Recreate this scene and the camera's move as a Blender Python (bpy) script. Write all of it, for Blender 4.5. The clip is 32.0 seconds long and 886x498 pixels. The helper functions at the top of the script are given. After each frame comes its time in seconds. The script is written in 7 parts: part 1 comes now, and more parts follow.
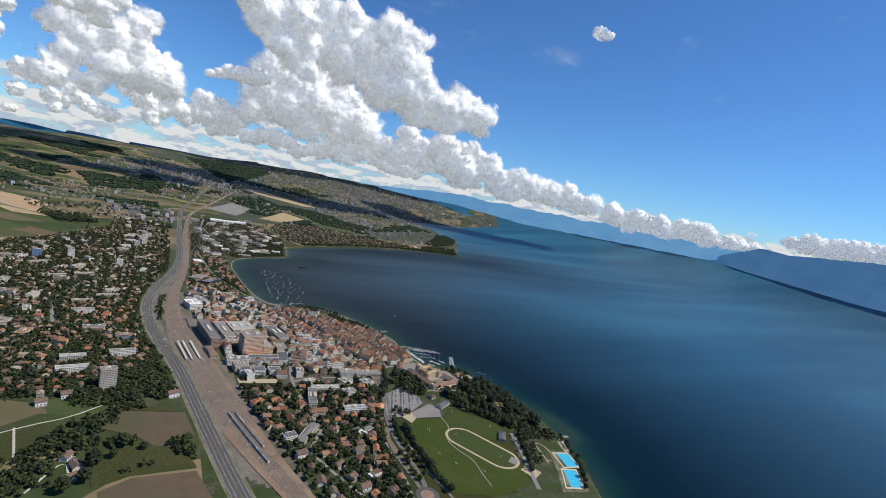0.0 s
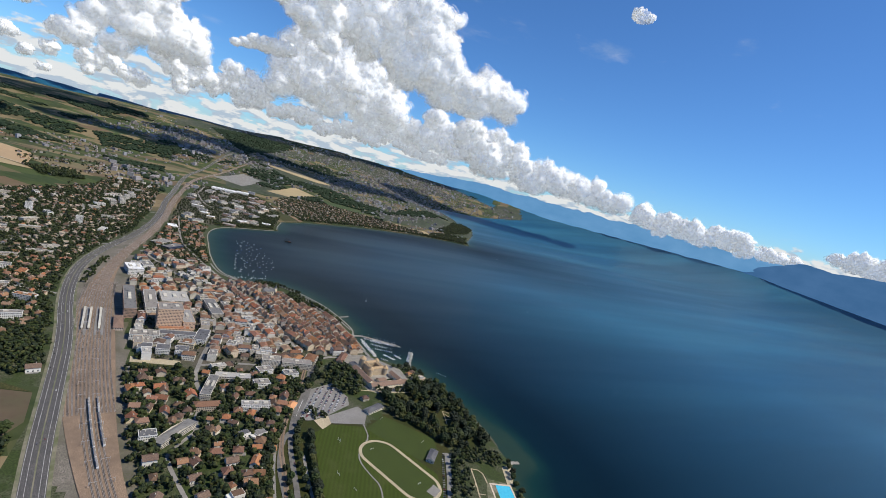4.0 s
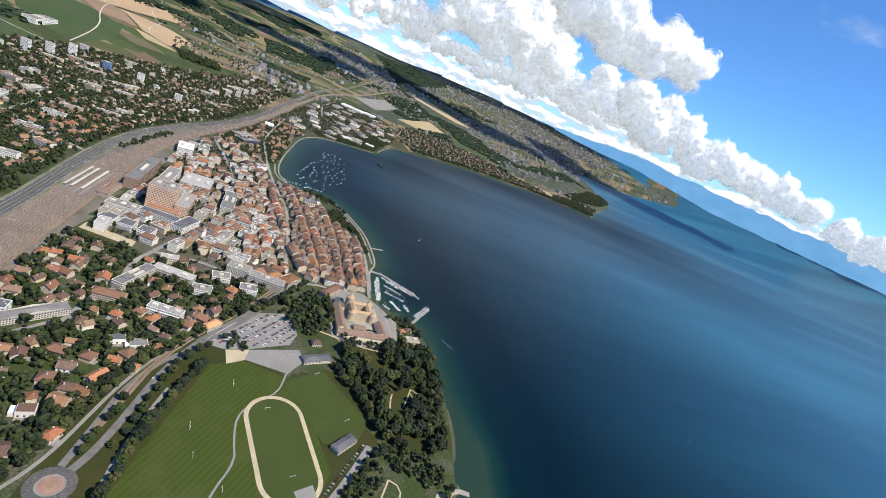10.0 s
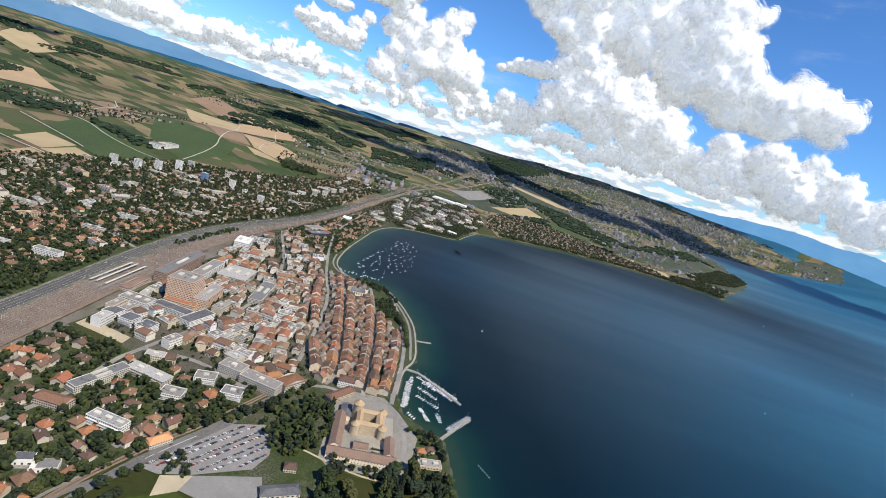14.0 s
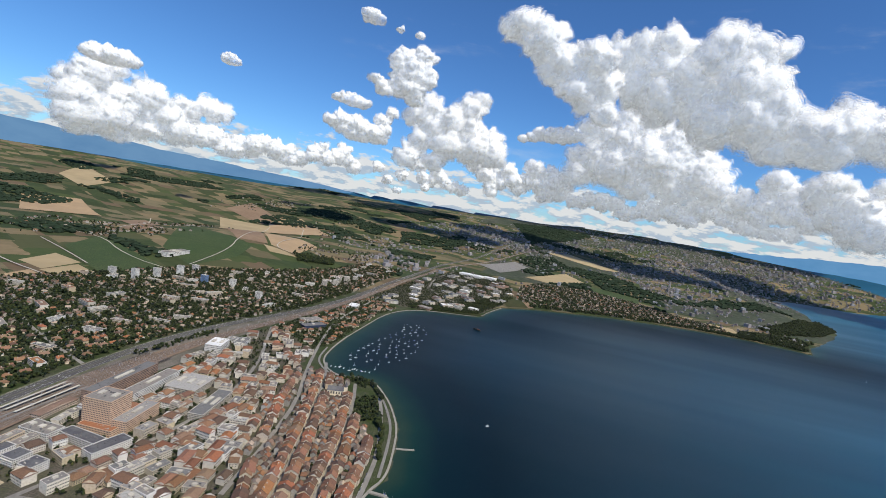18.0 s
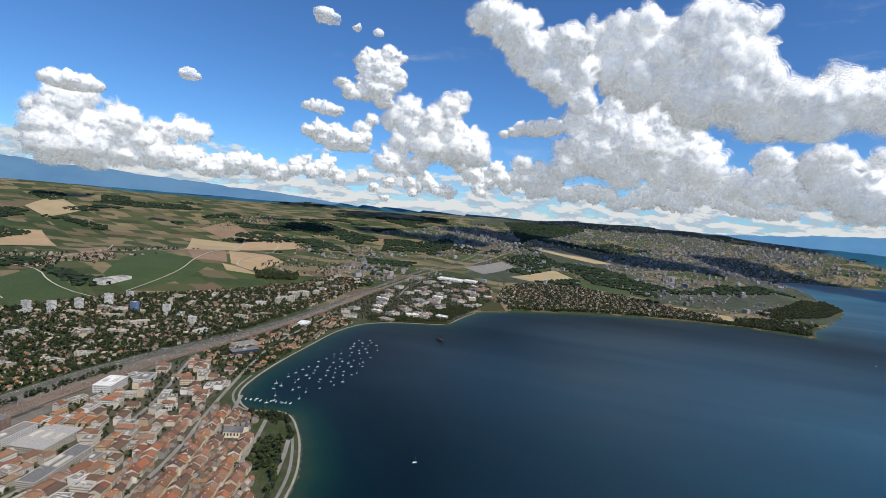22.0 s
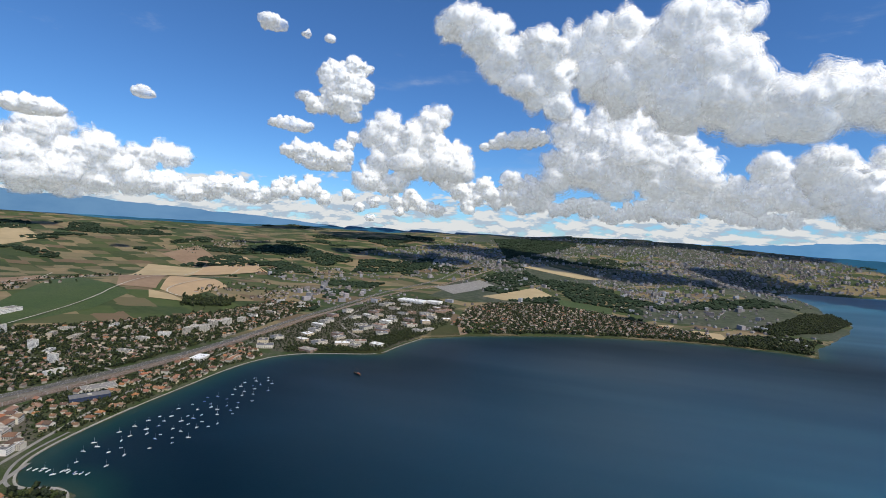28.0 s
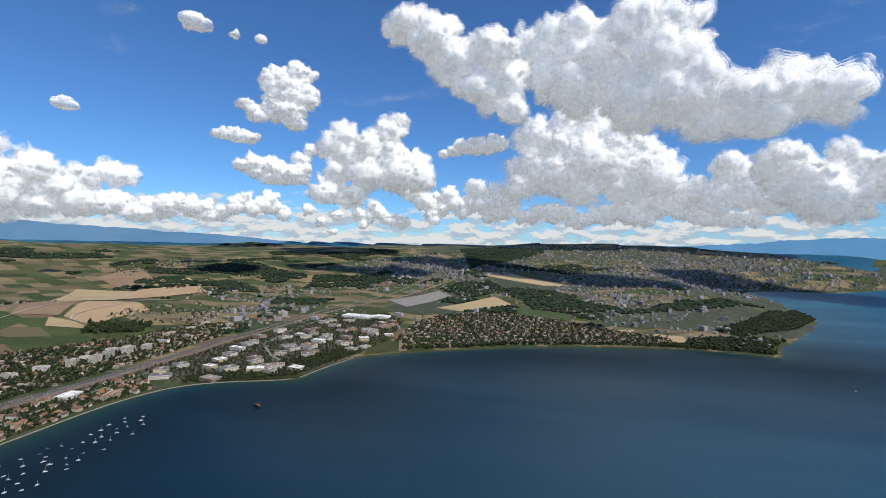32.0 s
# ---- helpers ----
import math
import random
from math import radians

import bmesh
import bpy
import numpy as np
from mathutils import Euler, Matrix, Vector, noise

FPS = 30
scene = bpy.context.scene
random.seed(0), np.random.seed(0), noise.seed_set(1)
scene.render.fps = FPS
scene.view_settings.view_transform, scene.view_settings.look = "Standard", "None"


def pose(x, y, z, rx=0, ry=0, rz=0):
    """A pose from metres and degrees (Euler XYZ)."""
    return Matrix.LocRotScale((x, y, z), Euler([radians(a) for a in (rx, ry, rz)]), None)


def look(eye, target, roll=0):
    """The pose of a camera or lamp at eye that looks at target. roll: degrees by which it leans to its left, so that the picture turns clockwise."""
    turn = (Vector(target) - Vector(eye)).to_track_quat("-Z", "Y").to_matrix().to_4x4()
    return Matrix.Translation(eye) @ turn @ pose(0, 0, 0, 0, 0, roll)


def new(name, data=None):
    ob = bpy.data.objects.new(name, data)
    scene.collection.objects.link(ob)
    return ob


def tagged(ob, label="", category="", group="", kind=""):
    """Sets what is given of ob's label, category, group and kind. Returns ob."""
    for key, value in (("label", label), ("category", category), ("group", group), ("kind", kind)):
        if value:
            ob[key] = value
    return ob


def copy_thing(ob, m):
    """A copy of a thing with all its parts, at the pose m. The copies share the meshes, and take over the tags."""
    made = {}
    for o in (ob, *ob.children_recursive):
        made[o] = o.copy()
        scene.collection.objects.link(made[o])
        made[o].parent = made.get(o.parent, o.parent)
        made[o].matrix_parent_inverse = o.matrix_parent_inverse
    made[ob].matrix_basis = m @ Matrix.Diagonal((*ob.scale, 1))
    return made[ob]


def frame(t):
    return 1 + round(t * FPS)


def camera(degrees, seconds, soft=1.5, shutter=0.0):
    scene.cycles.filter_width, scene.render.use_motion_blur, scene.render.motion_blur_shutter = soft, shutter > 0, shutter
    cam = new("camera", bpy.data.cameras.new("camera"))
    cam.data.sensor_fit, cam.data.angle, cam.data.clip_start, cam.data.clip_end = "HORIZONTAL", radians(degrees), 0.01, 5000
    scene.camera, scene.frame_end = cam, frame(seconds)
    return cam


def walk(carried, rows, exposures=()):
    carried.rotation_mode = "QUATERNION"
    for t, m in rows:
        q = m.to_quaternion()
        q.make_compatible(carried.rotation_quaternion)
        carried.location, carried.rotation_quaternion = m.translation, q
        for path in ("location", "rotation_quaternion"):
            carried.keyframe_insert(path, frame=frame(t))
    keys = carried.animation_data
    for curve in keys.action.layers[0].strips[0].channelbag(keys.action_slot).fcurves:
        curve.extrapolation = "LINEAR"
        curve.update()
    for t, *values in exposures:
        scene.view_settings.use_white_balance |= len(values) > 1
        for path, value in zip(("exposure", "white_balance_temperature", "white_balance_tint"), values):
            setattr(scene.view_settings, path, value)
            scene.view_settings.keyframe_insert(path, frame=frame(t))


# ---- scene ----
# ---- camera ----
cam = camera(86.92, 32.0, 0.65)
# seconds, eye, target, lean
PATH = [
    (0.0, (-405.88, -214.73, 279.75), (112.41, 633.71, 172.39), 10.637),
    (0.5, (-388.42, -209.23, 279.10), (128.65, 641.44, 184.22), 10.230),
    (1.0, (-370.95, -203.72, 278.45), (137.83, 653.17, 195.44), 9.743),
    (1.5, (-353.44, -198.21, 277.80), (139.83, 667.57, 193.39), 9.507),
    (2.0, (-335.85, -192.70, 277.14), (134.60, 684.74, 183.46), 9.581),
    (2.5, (-318.19, -187.19, 276.47), (153.11, 687.59, 164.04), 10.328),
    (4.5, (-246.52, -163.90, 273.57), (213.87, 709.65, 115.61), 15.835),
    (5.0, (-229.73, -157.32, 272.92), (217.38, 717.02, 84.24), 16.597),
    (5.5, (-213.15, -150.58, 272.28), (217.36, 725.95, 56.97), 18.663),
    (6.0, (-196.77, -143.61, 271.62), (222.10, 733.84, 37.90), 20.561),
    (6.5, (-180.64, -136.30, 270.93), (221.13, 746.26, 26.68), 21.197),
    (7.0, (-164.77, -128.60, 270.20), (209.76, 763.76, 18.36), 21.478),
    (7.5, (-149.22, -120.42, 269.43), (191.79, 780.75, 1.85), 21.873),
    (8.0, (-134.01, -111.74, 268.63), (182.88, 790.65, -23.39), 23.436),
    (8.5, (-119.13, -102.55, 267.82), (186.56, 798.61, -39.54), 24.281),
    (9.0, (-104.52, -92.88, 267.00), (178.25, 816.34, -38.56), 24.239),
    (9.5, (-90.16, -82.77, 266.18), (160.25, 834.10, -44.71), 24.310),
    (10.0, (-76.06, -72.21, 265.38), (141.37, 851.25, -50.74), 24.386),
    (10.5, (-62.30, -61.18, 264.58), (121.78, 869.12, -52.69), 24.329),
    (11.0, (-48.95, -49.65, 263.80), (96.97, 887.51, -53.11), 23.840),
    (11.5, (-36.05, -37.69, 263.05), (71.32, 906.01, -49.81), 23.016),
    (12.0, (-23.62, -25.38, 262.33), (50.58, 921.77, -49.75), 22.594),
    (12.5, (-11.61, -12.80, 261.64), (27.62, 939.35, -41.48), 22.101),
    (13.0, (0.00, 0.00, 261.00), (0.00, 957.04, -28.96), 21.435),
    (13.5, (11.28, 12.96, 260.41), (-28.32, 976.36, -4.70), 19.636),
    (14.0, (22.28, 26.03, 259.89), (-58.92, 996.74, 33.78), 17.225),
    (14.5, (33.06, 39.19, 259.43), (-78.16, 1011.83, 55.48), 15.265),
    (15.0, (43.65, 52.44, 259.04), (-95.62, 1027.62, 86.88), 13.838),
    (15.5, (54.06, 65.78, 258.72), (-109.17, 1042.13, 116.95), 11.790),
    (17.5, (91.79, 120.51, 259.00), (-120.81, 1089.75, 134.99), 12.110),
    (18.0, (101.45, 134.63, 259.25), (-128.73, 1103.71, 170.29), 9.414),
    (18.5, (111.18, 148.86, 259.50), (-118.64, 1119.43, 187.65), 7.752),
    (19.0, (120.98, 163.18, 259.75), (-105.23, 1135.16, 195.86), 7.177),
    (19.5, (130.85, 177.61, 259.97), (-97.61, 1148.82, 192.46), 6.503),
    (20.0, (140.77, 192.16, 260.16), (-82.89, 1163.84, 183.95), 6.097),
    (20.5, (150.74, 206.85, 260.29), (-72.38, 1179.66, 198.07), 5.615),
    (21.0, (160.74, 221.68, 260.35), (-78.83, 1191.59, 217.02), 4.302),
    (21.5, (170.72, 236.64, 260.35), (-74.57, 1204.80, 210.35), 4.161),
    (22.0, (180.67, 251.71, 260.29), (-58.82, 1219.38, 181.15), 5.113),
    (22.5, (190.56, 266.86, 260.15), (-35.71, 1237.35, 176.75), 5.314),
    (23.0, (200.38, 282.06, 259.95), (-24.66, 1253.48, 184.41), 5.191),
    (23.5, (210.15, 297.30, 259.68), (-30.57, 1265.36, 189.63), 4.959),
    (24.0, (219.87, 312.54, 259.32), (-34.78, 1276.65, 184.12), 5.284),
    (24.5, (229.57, 327.79, 258.87), (-18.68, 1294.20, 192.43), 5.698),
    (25.0, (239.27, 343.03, 258.31), (5.18, 1313.65, 202.64), 5.092),
    (25.5, (248.99, 358.23, 257.63), (19.58, 1329.70, 197.42), 4.793),
    (27.5, (288.13, 417.91, 252.01), (39.44, 1385.12, 200.53), 4.314),
    (28.0, (297.37, 432.85, 250.36), (39.27, 1398.30, 214.49), 3.465),
    (28.5, (306.53, 447.85, 248.69), (50.16, 1413.77, 212.96), 3.177),
    (29.0, (315.61, 462.94, 247.01), (72.57, 1432.48, 216.75), 2.776),
    (29.5, (324.63, 478.14, 245.35), (89.39, 1449.59, 214.52), 2.240),
    (30.0, (333.60, 493.44, 243.70), (97.07, 1464.59, 213.47), 2.464),
    (30.5, (342.54, 508.83, 242.06), (102.10, 1478.97, 210.35), 2.184),
    (31.0, (351.47, 524.27, 240.43), (114.56, 1495.50, 216.51), 1.847),
    (31.5, (360.39, 539.73, 238.82), (133.53, 1513.45, 218.63), 1.525),
    (32.0, (369.30, 555.19, 237.20), (155.08, 1531.96, 231.38), 1.212),
]
# the film camera opens up as the town fills its picture
LIGHTER = [(0.0, 0.05), (2.5, 0.06), (6.0, 0.32), (10.0, 0.60), (13.5, 0.52), (15.0, 0.24), (19.0, 0.05), (32.0, 0.05)]
walk(cam, [(t, look(eye, aim, lean)) for t, eye, aim, lean in PATH], LIGHTER)


# ---- sky and sun ----
SUN_AZ, SUN_EL = 124.0, 51.0          # degrees clockwise from +y, and above the horizon
sun_way = Vector((math.sin(radians(SUN_AZ)) * math.cos(radians(SUN_EL)), math.cos(radians(SUN_AZ)) * math.cos(radians(SUN_EL)), math.sin(radians(SUN_EL))))
world = bpy.data.worlds.new("sky")
scene.world = world
world.use_nodes = True
wt = world.node_tree
wt.nodes.clear()
sky = wt.nodes.new("ShaderNodeTexSky")
sky.sky_type, sky.sun_disc = "NISHITA", False
sky.sun_elevation, sky.sun_rotation = radians(SUN_EL), radians(SUN_AZ)
sky.altitude, sky.air_density, sky.dust_density, sky.ozone_density = 900, 1.0, 0.25, 4.0
sky_bg = wt.nodes.new("ShaderNodeBackground")
sky_bg.inputs["Strength"].default_value = 0.082
sky_out = wt.nodes.new("ShaderNodeOutputWorld")
# a bank of thin far cloud low over the horizon, and a few high wisps
way = wt.nodes.new("ShaderNodeTexCoord").outputs["Generated"]
tint = wt.nodes.new("ShaderNodeMix")
tint.data_type, tint.blend_type = "RGBA", "MULTIPLY"
tint.inputs[0].default_value = 1.0
tint.inputs[7].default_value = (0.68, 1.10, 1.52, 1)
wt.links.new(sky.outputs[0], tint.inputs[6])


def sky_noise(scale, stretch, lo, hi, detail=6.0):
    mp = wt.nodes.new("ShaderNodeMapping")
    mp.inputs["Scale"].default_value = stretch
    wt.links.new(way, mp.inputs[0])
    n = wt.nodes.new("ShaderNodeTexNoise")
    n.inputs["Scale"].default_value, n.inputs["Detail"].default_value, n.inputs["Roughness"].default_value = scale, detail, 0.6
    wt.links.new(mp.outputs[0], n.inputs["Vector"])
    r = wt.nodes.new("ShaderNodeMapRange")
    r.interpolation_type = "SMOOTHSTEP"
    r.inputs[1].default_value, r.inputs[2].default_value = lo, hi
    wt.links.new(n.outputs[0], r.inputs[0])
    return r.outputs[0]


def sky_math(how, a, b):
    n = wt.nodes.new("ShaderNodeMath")
    n.operation = how
    for socket, value in zip(n.inputs, (a, b)):
        if isinstance(value, bpy.types.NodeSocket):
            wt.links.new(value, socket)
        else:
            socket.default_value = value
    return n.outputs[0]


def sky_height(lo, hi, a, b):
    sep = wt.nodes.new("ShaderNodeSeparateXYZ")
    wt.links.new(way, sep.inputs[0])
    r = wt.nodes.new("ShaderNodeMapRange")
    r.interpolation_type = "SMOOTHSTEP"
    for i, v in enumerate((lo, hi, a, b)):
        r.inputs[i + 1].default_value = v
    wt.links.new(sep.outputs[2], r.inputs[0])
    return r.outputs[0]


# rank behind rank of small clouds towards the horizon, laid out on a flat cloud layer
def layer(nearer, scale, detail, shift=(0, 0, 0)):
    sep = wt.nodes.new("ShaderNodeSeparateXYZ")
    wt.links.new(way, sep.inputs[0])
    low = sky_math("ADD", sky_math("MAXIMUM", sep.outputs[2], 0.0), 0.35)
    com = wt.nodes.new("ShaderNodeCombineXYZ")
    for i in (0, 1):
        wt.links.new(sky_math("MULTIPLY", sky_math("DIVIDE", sep.outputs[i], low), nearer), com.inputs[i])
    mp = wt.nodes.new("ShaderNodeMapping")
    mp.inputs["Location"].default_value = shift
    wt.links.new(com.outputs[0], mp.inputs[0])
    n = wt.nodes.new("ShaderNodeTexNoise")
    n.inputs["Scale"].default_value, n.inputs["Detail"].default_value, n.inputs["Roughness"].default_value = scale, detail, 0.58
    wt.links.new(mp.outputs[0], n.inputs["Vector"])
    return n.outputs[0]


def sky_range(value, lo, hi, a, b):
    r = wt.nodes.new("ShaderNodeMapRange")
    r.interpolation_type = "SMOOTHSTEP"
    for i, v in enumerate((lo, hi, a, b)):
        r.inputs[i + 1].default_value = v
    wt.links.new(value, r.inputs[0])
    return r.outputs[0]


east_part = wt.nodes.new("ShaderNodeSeparateXYZ")
wt.links.new(way, east_part.inputs[0])
clear_east = sky_math("MULTIPLY", sky_range(east_part.outputs[0], 0.42, 0.72, 0.0, 0.35), sky_height(0.015, 0.06, 0.0, 1.0))
thin_up = sky_height(0.02, 0.20, 0.09, -0.40)
puffs = sky_math("SUBTRACT", sky_math("ADD", layer(1.0, 6.5, 7.0), thin_up), clear_east)
bank = sky_range(puffs, 0.455, 0.565, 0.0, 1.0)
relief = sky_range(sky_math("SUBTRACT", layer(1.0, 6.5, 6.0), layer(0.975, 6.5, 6.0)), -0.06, 0.05, 0.0, 1.0)
haze = sky_height(0.0, 0.04, 0.3, 0.0)
wisp = sky_math("MULTIPLY", sky_noise(3.0, (1, 2.5, 5), 0.60, 0.85), 0.3)
cover = sky_math("MAXIMUM", sky_math("MULTIPLY", bank, 0.95), sky_math("MAXIMUM", haze, wisp))
white = wt.nodes.new("ShaderNodeMix")
white.data_type = "RGBA"
shade = wt.nodes.new("ShaderNodeMix")
shade.data_type = "RGBA"
shade.inputs[6].default_value, shade.inputs[7].default_value = (5.0, 6.0, 7.2, 1), (8.8, 8.9, 8.9, 1)
wt.links.new(relief, shade.inputs[0])
wt.links.new(cover, white.inputs[0])
wt.links.new(tint.outputs[2], white.inputs[6])
wt.links.new(shade.outputs[2], white.inputs[7])
wt.links.new(white.outputs[2], sky_bg.inputs[0])
wt.links.new(sky_bg.outputs[0], sky_out.inputs[0])
sun = new("sun", bpy.data.lights.new("sun", "SUN"))
sun.data.energy, sun.data.angle, sun.data.color = 4.6, radians(0.5), (1.0, 0.91, 0.76)
sun.matrix_world = look(sun_way * 3000, (0, 0, 0))

# ---- materials ----


def nodes_of(name):
    m = bpy.data.materials.new(name)
    m.use_nodes = True
    t = m.node_tree
    return m, t, t.nodes["Principled BSDF"]


def put_in(t, socket, value):
    if isinstance(value, bpy.types.NodeSocket):
        t.links.new(value, socket)
    else:
        socket.default_value = value


def mixed(t, fac, a, b, how="MIX"):
    n = t.nodes.new("ShaderNodeMix")
    n.data_type, n.blend_type = "RGBA", how
    for key, value in ((0, fac), (6, a), (7, b)):
        if not isinstance(value, bpy.types.NodeSocket) and key > 0 and len(value) == 3:
            value = (*value, 1)
        put_in(t, n.inputs[key], value)
    return n.outputs[2]


def noise_of(t, scale, detail=4.0, rough=0.55, where=None, stretch=None, lo=0.35, hi=0.65):
    if where is None:
        where = t.nodes.new("ShaderNodeNewGeometry").outputs["Position"]
    if stretch:
        mp = t.nodes.new("ShaderNodeMapping")
        mp.inputs["Scale"].default_value = stretch[:3]
        if len(stretch) > 3:
            mp.inputs["Rotation"].default_value = (0, 0, radians(stretch[3]))
        t.links.new(where, mp.inputs[0])
        where = mp.outputs[0]
    n = t.nodes.new("ShaderNodeTexNoise")
    n.inputs["Scale"].default_value, n.inputs["Detail"].default_value, n.inputs["Roughness"].default_value = scale, detail, rough
    t.links.new(where, n.inputs["Vector"])
    r = t.nodes.new("ShaderNodeMapRange")
    r.inputs[1].default_value, r.inputs[2].default_value = lo, hi
    t.links.new(n.outputs[0], r.inputs[0])
    return r.outputs[0]


def bump_of(t, bsdf, height, strength, distance):
    b = t.nodes.new("ShaderNodeBump")
    b.inputs["Strength"].default_value, b.inputs["Distance"].default_value = strength, distance
    t.links.new(height, b.inputs["Height"])
    t.links.new(b.outputs[0], bsdf.inputs["Normal"])


def vary(t, colour, source, hue=0.02, value=0.3):
    """Shift a colour piece by piece with a random number."""
    h = t.nodes.new("ShaderNodeHueSaturation")
    for key, span, mid in (("Hue", hue, 0.5), ("Value", value, 1.0)):
        r = t.nodes.new("ShaderNodeMapRange")
        r.inputs[3].default_value, r.inputs[4].default_value = mid - span, mid + span
        s = source
        if key == "Hue":
            w = t.nodes.new("ShaderNodeTexWhiteNoise")
            w.noise_dimensions = "1D"
            t.links.new(source, w.inputs["W"])
            s = w.outputs[0]
        t.links.new(s, r.inputs[0])
        t.links.new(r.outputs[0], h.inputs[key])
    put_in(t, h.inputs["Color"], colour)
    return h.outputs[0]


def surface(name, a, b, scale, rough=0.85, c=None, scale2=0.02, bump=0.0, rand=None, spread=(0.02, 0.25), metal=0.0, spec=0.3, fine=None):
    """A grained, stained surface: a to b over small spots, towards c over large stains."""
    m, t, bsdf = nodes_of(name)
    n1 = noise_of(t, scale, 5)
    col = mixed(t, n1, a, b)
    if c:
        col = mixed(t, noise_of(t, scale2, 4, 0.6, lo=0.42, hi=0.68), col, c)
    if fine:
        col = mixed(t, noise_of(t, fine, 3), col, tuple(x * 0.6 for x in a))
    if rand == "object":
        col = vary(t, col, t.nodes.new("ShaderNodeObjectInfo").outputs["Random"], *spread)
    elif rand == "island":
        col = vary(t, col, t.nodes.new("ShaderNodeNewGeometry").outputs["Random Per Island"], *spread)
    put_in(t, bsdf.inputs["Base Color"], col)
    bsdf.inputs["Roughness"].default_value, bsdf.inputs["Metallic"].default_value = rough, metal
    bsdf.inputs["Specular IOR Level"].default_value = spec
    if bump:
        bump_of(t, bsdf, n1, 0.6, bump)
    return m


def palette(name, colours, rough=0.85, grain=0.6, source="object", dirt=0.35, spec=0.3):
    """One material whose pieces take one of several colours each."""
    m, t, bsdf = nodes_of(name)
    rnd = t.nodes.new("ShaderNodeObjectInfo").outputs["Random"] if source == "object" else t.nodes.new("ShaderNodeNewGeometry").outputs["Random Per Island"]
    ramp = t.nodes.new("ShaderNodeValToRGB")
    ramp.color_ramp.interpolation = "CONSTANT"
    el = ramp.color_ramp.elements
    while len(el) < len(colours):
        el.new(0.5)
    for i, col in enumerate(colours):
        el[i].position, el[i].color = i / len(colours), (*col, 1)
    t.links.new(rnd, ramp.inputs[0])
    col = vary(t, ramp.outputs[0], rnd, 0.012, 0.18)
    dark = mixed(t, 1.0, col, (0.62, 0.6, 0.58), "MULTIPLY")
    col = mixed(t, noise_of(t, grain, 4, 0.65, lo=0.45, hi=0.75), col, dark)
    put_in(t, bsdf.inputs["Base Color"], col)
    bsdf.inputs["Roughness"].default_value = rough
    bsdf.inputs["Specular IOR Level"].default_value = spec
    return m


GRASS = surface("grass", (0.02639, 0.0358, 0.004682), (0.03958, 0.04844, 0.007038), 0.35, c=(0.05806, 0.04844, 0.01056), scale2=0.03, fine=2.0)
MEADOW = surface("meadow", (0.0382, 0.04878, 0.0102), (0.0574, 0.06309, 0.01628), 0.12, c=(0.0829, 0.06885, 0.02438), scale2=0.012, fine=0.7)
URBAN = surface("town_ground", (0.08194, 0.07623, 0.05801), (0.1365, 0.1158, 0.09375), 0.12, c=(0.07156, 0.08653, 0.02927), scale2=0.05, fine=0.8)
SUBURB = surface("garden_ground", (0.034, 0.053, 0.012), (0.048, 0.070, 0.017), 0.12, c=(0.115, 0.105, 0.08), scale2=0.045, fine=0.8)
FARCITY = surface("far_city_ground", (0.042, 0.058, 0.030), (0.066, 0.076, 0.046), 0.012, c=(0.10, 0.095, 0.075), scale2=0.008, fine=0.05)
SHOREBED = surface("lake_bed", (0.075, 0.075, 0.05), (0.05, 0.055, 0.038), 0.1)
ASPHALT = surface("asphalt", (0.0972, 0.0945, 0.09045), (0.1462, 0.1372, 0.1266), 0.4, c=(0.150, 0.146, 0.140), scale2=0.05)
BALLAST = surface("railway_ballast", (0.265, 0.1889, 0.1307), (0.3392, 0.2441, 0.1742), 0.5, c=(0.1696, 0.1245, 0.09108), scale2=0.05, fine=2.0)
YARD_GROUND = surface("yard_ground", (0.17, 0.15, 0.125), (0.25, 0.225, 0.19), 0.2, c=(0.075, 0.08, 0.04), scale2=0.03, fine=1.2)
STREET = surface("street_asphalt", (0.17, 0.162, 0.15), (0.22, 0.21, 0.195), 0.3, c=(0.26, 0.245, 0.225), scale2=0.04)
SAND = surface("sand_track", (0.475, 0.399, 0.266), (0.551, 0.475, 0.342), 0.5, c=(0.399, 0.342, 0.237), scale2=0.08, fine=2.0)
GRAVEL = surface("gravel", (0.25, 0.24, 0.23), (0.31, 0.30, 0.28), 0.6, c=(0.21, 0.2, 0.18), scale2=0.06, fine=3.0)
TAN = surface("stubble_field", (0.35, 0.245, 0.14), (0.39, 0.28, 0.165), 0.1, c=(0.31, 0.225, 0.135), scale2=0.012)
STONE = surface("quay_stone", (0.34, 0.32, 0.28), (0.42, 0.4, 0.35), 0.7, c=(0.26, 0.25, 0.22), scale2=0.1, fine=3.0)

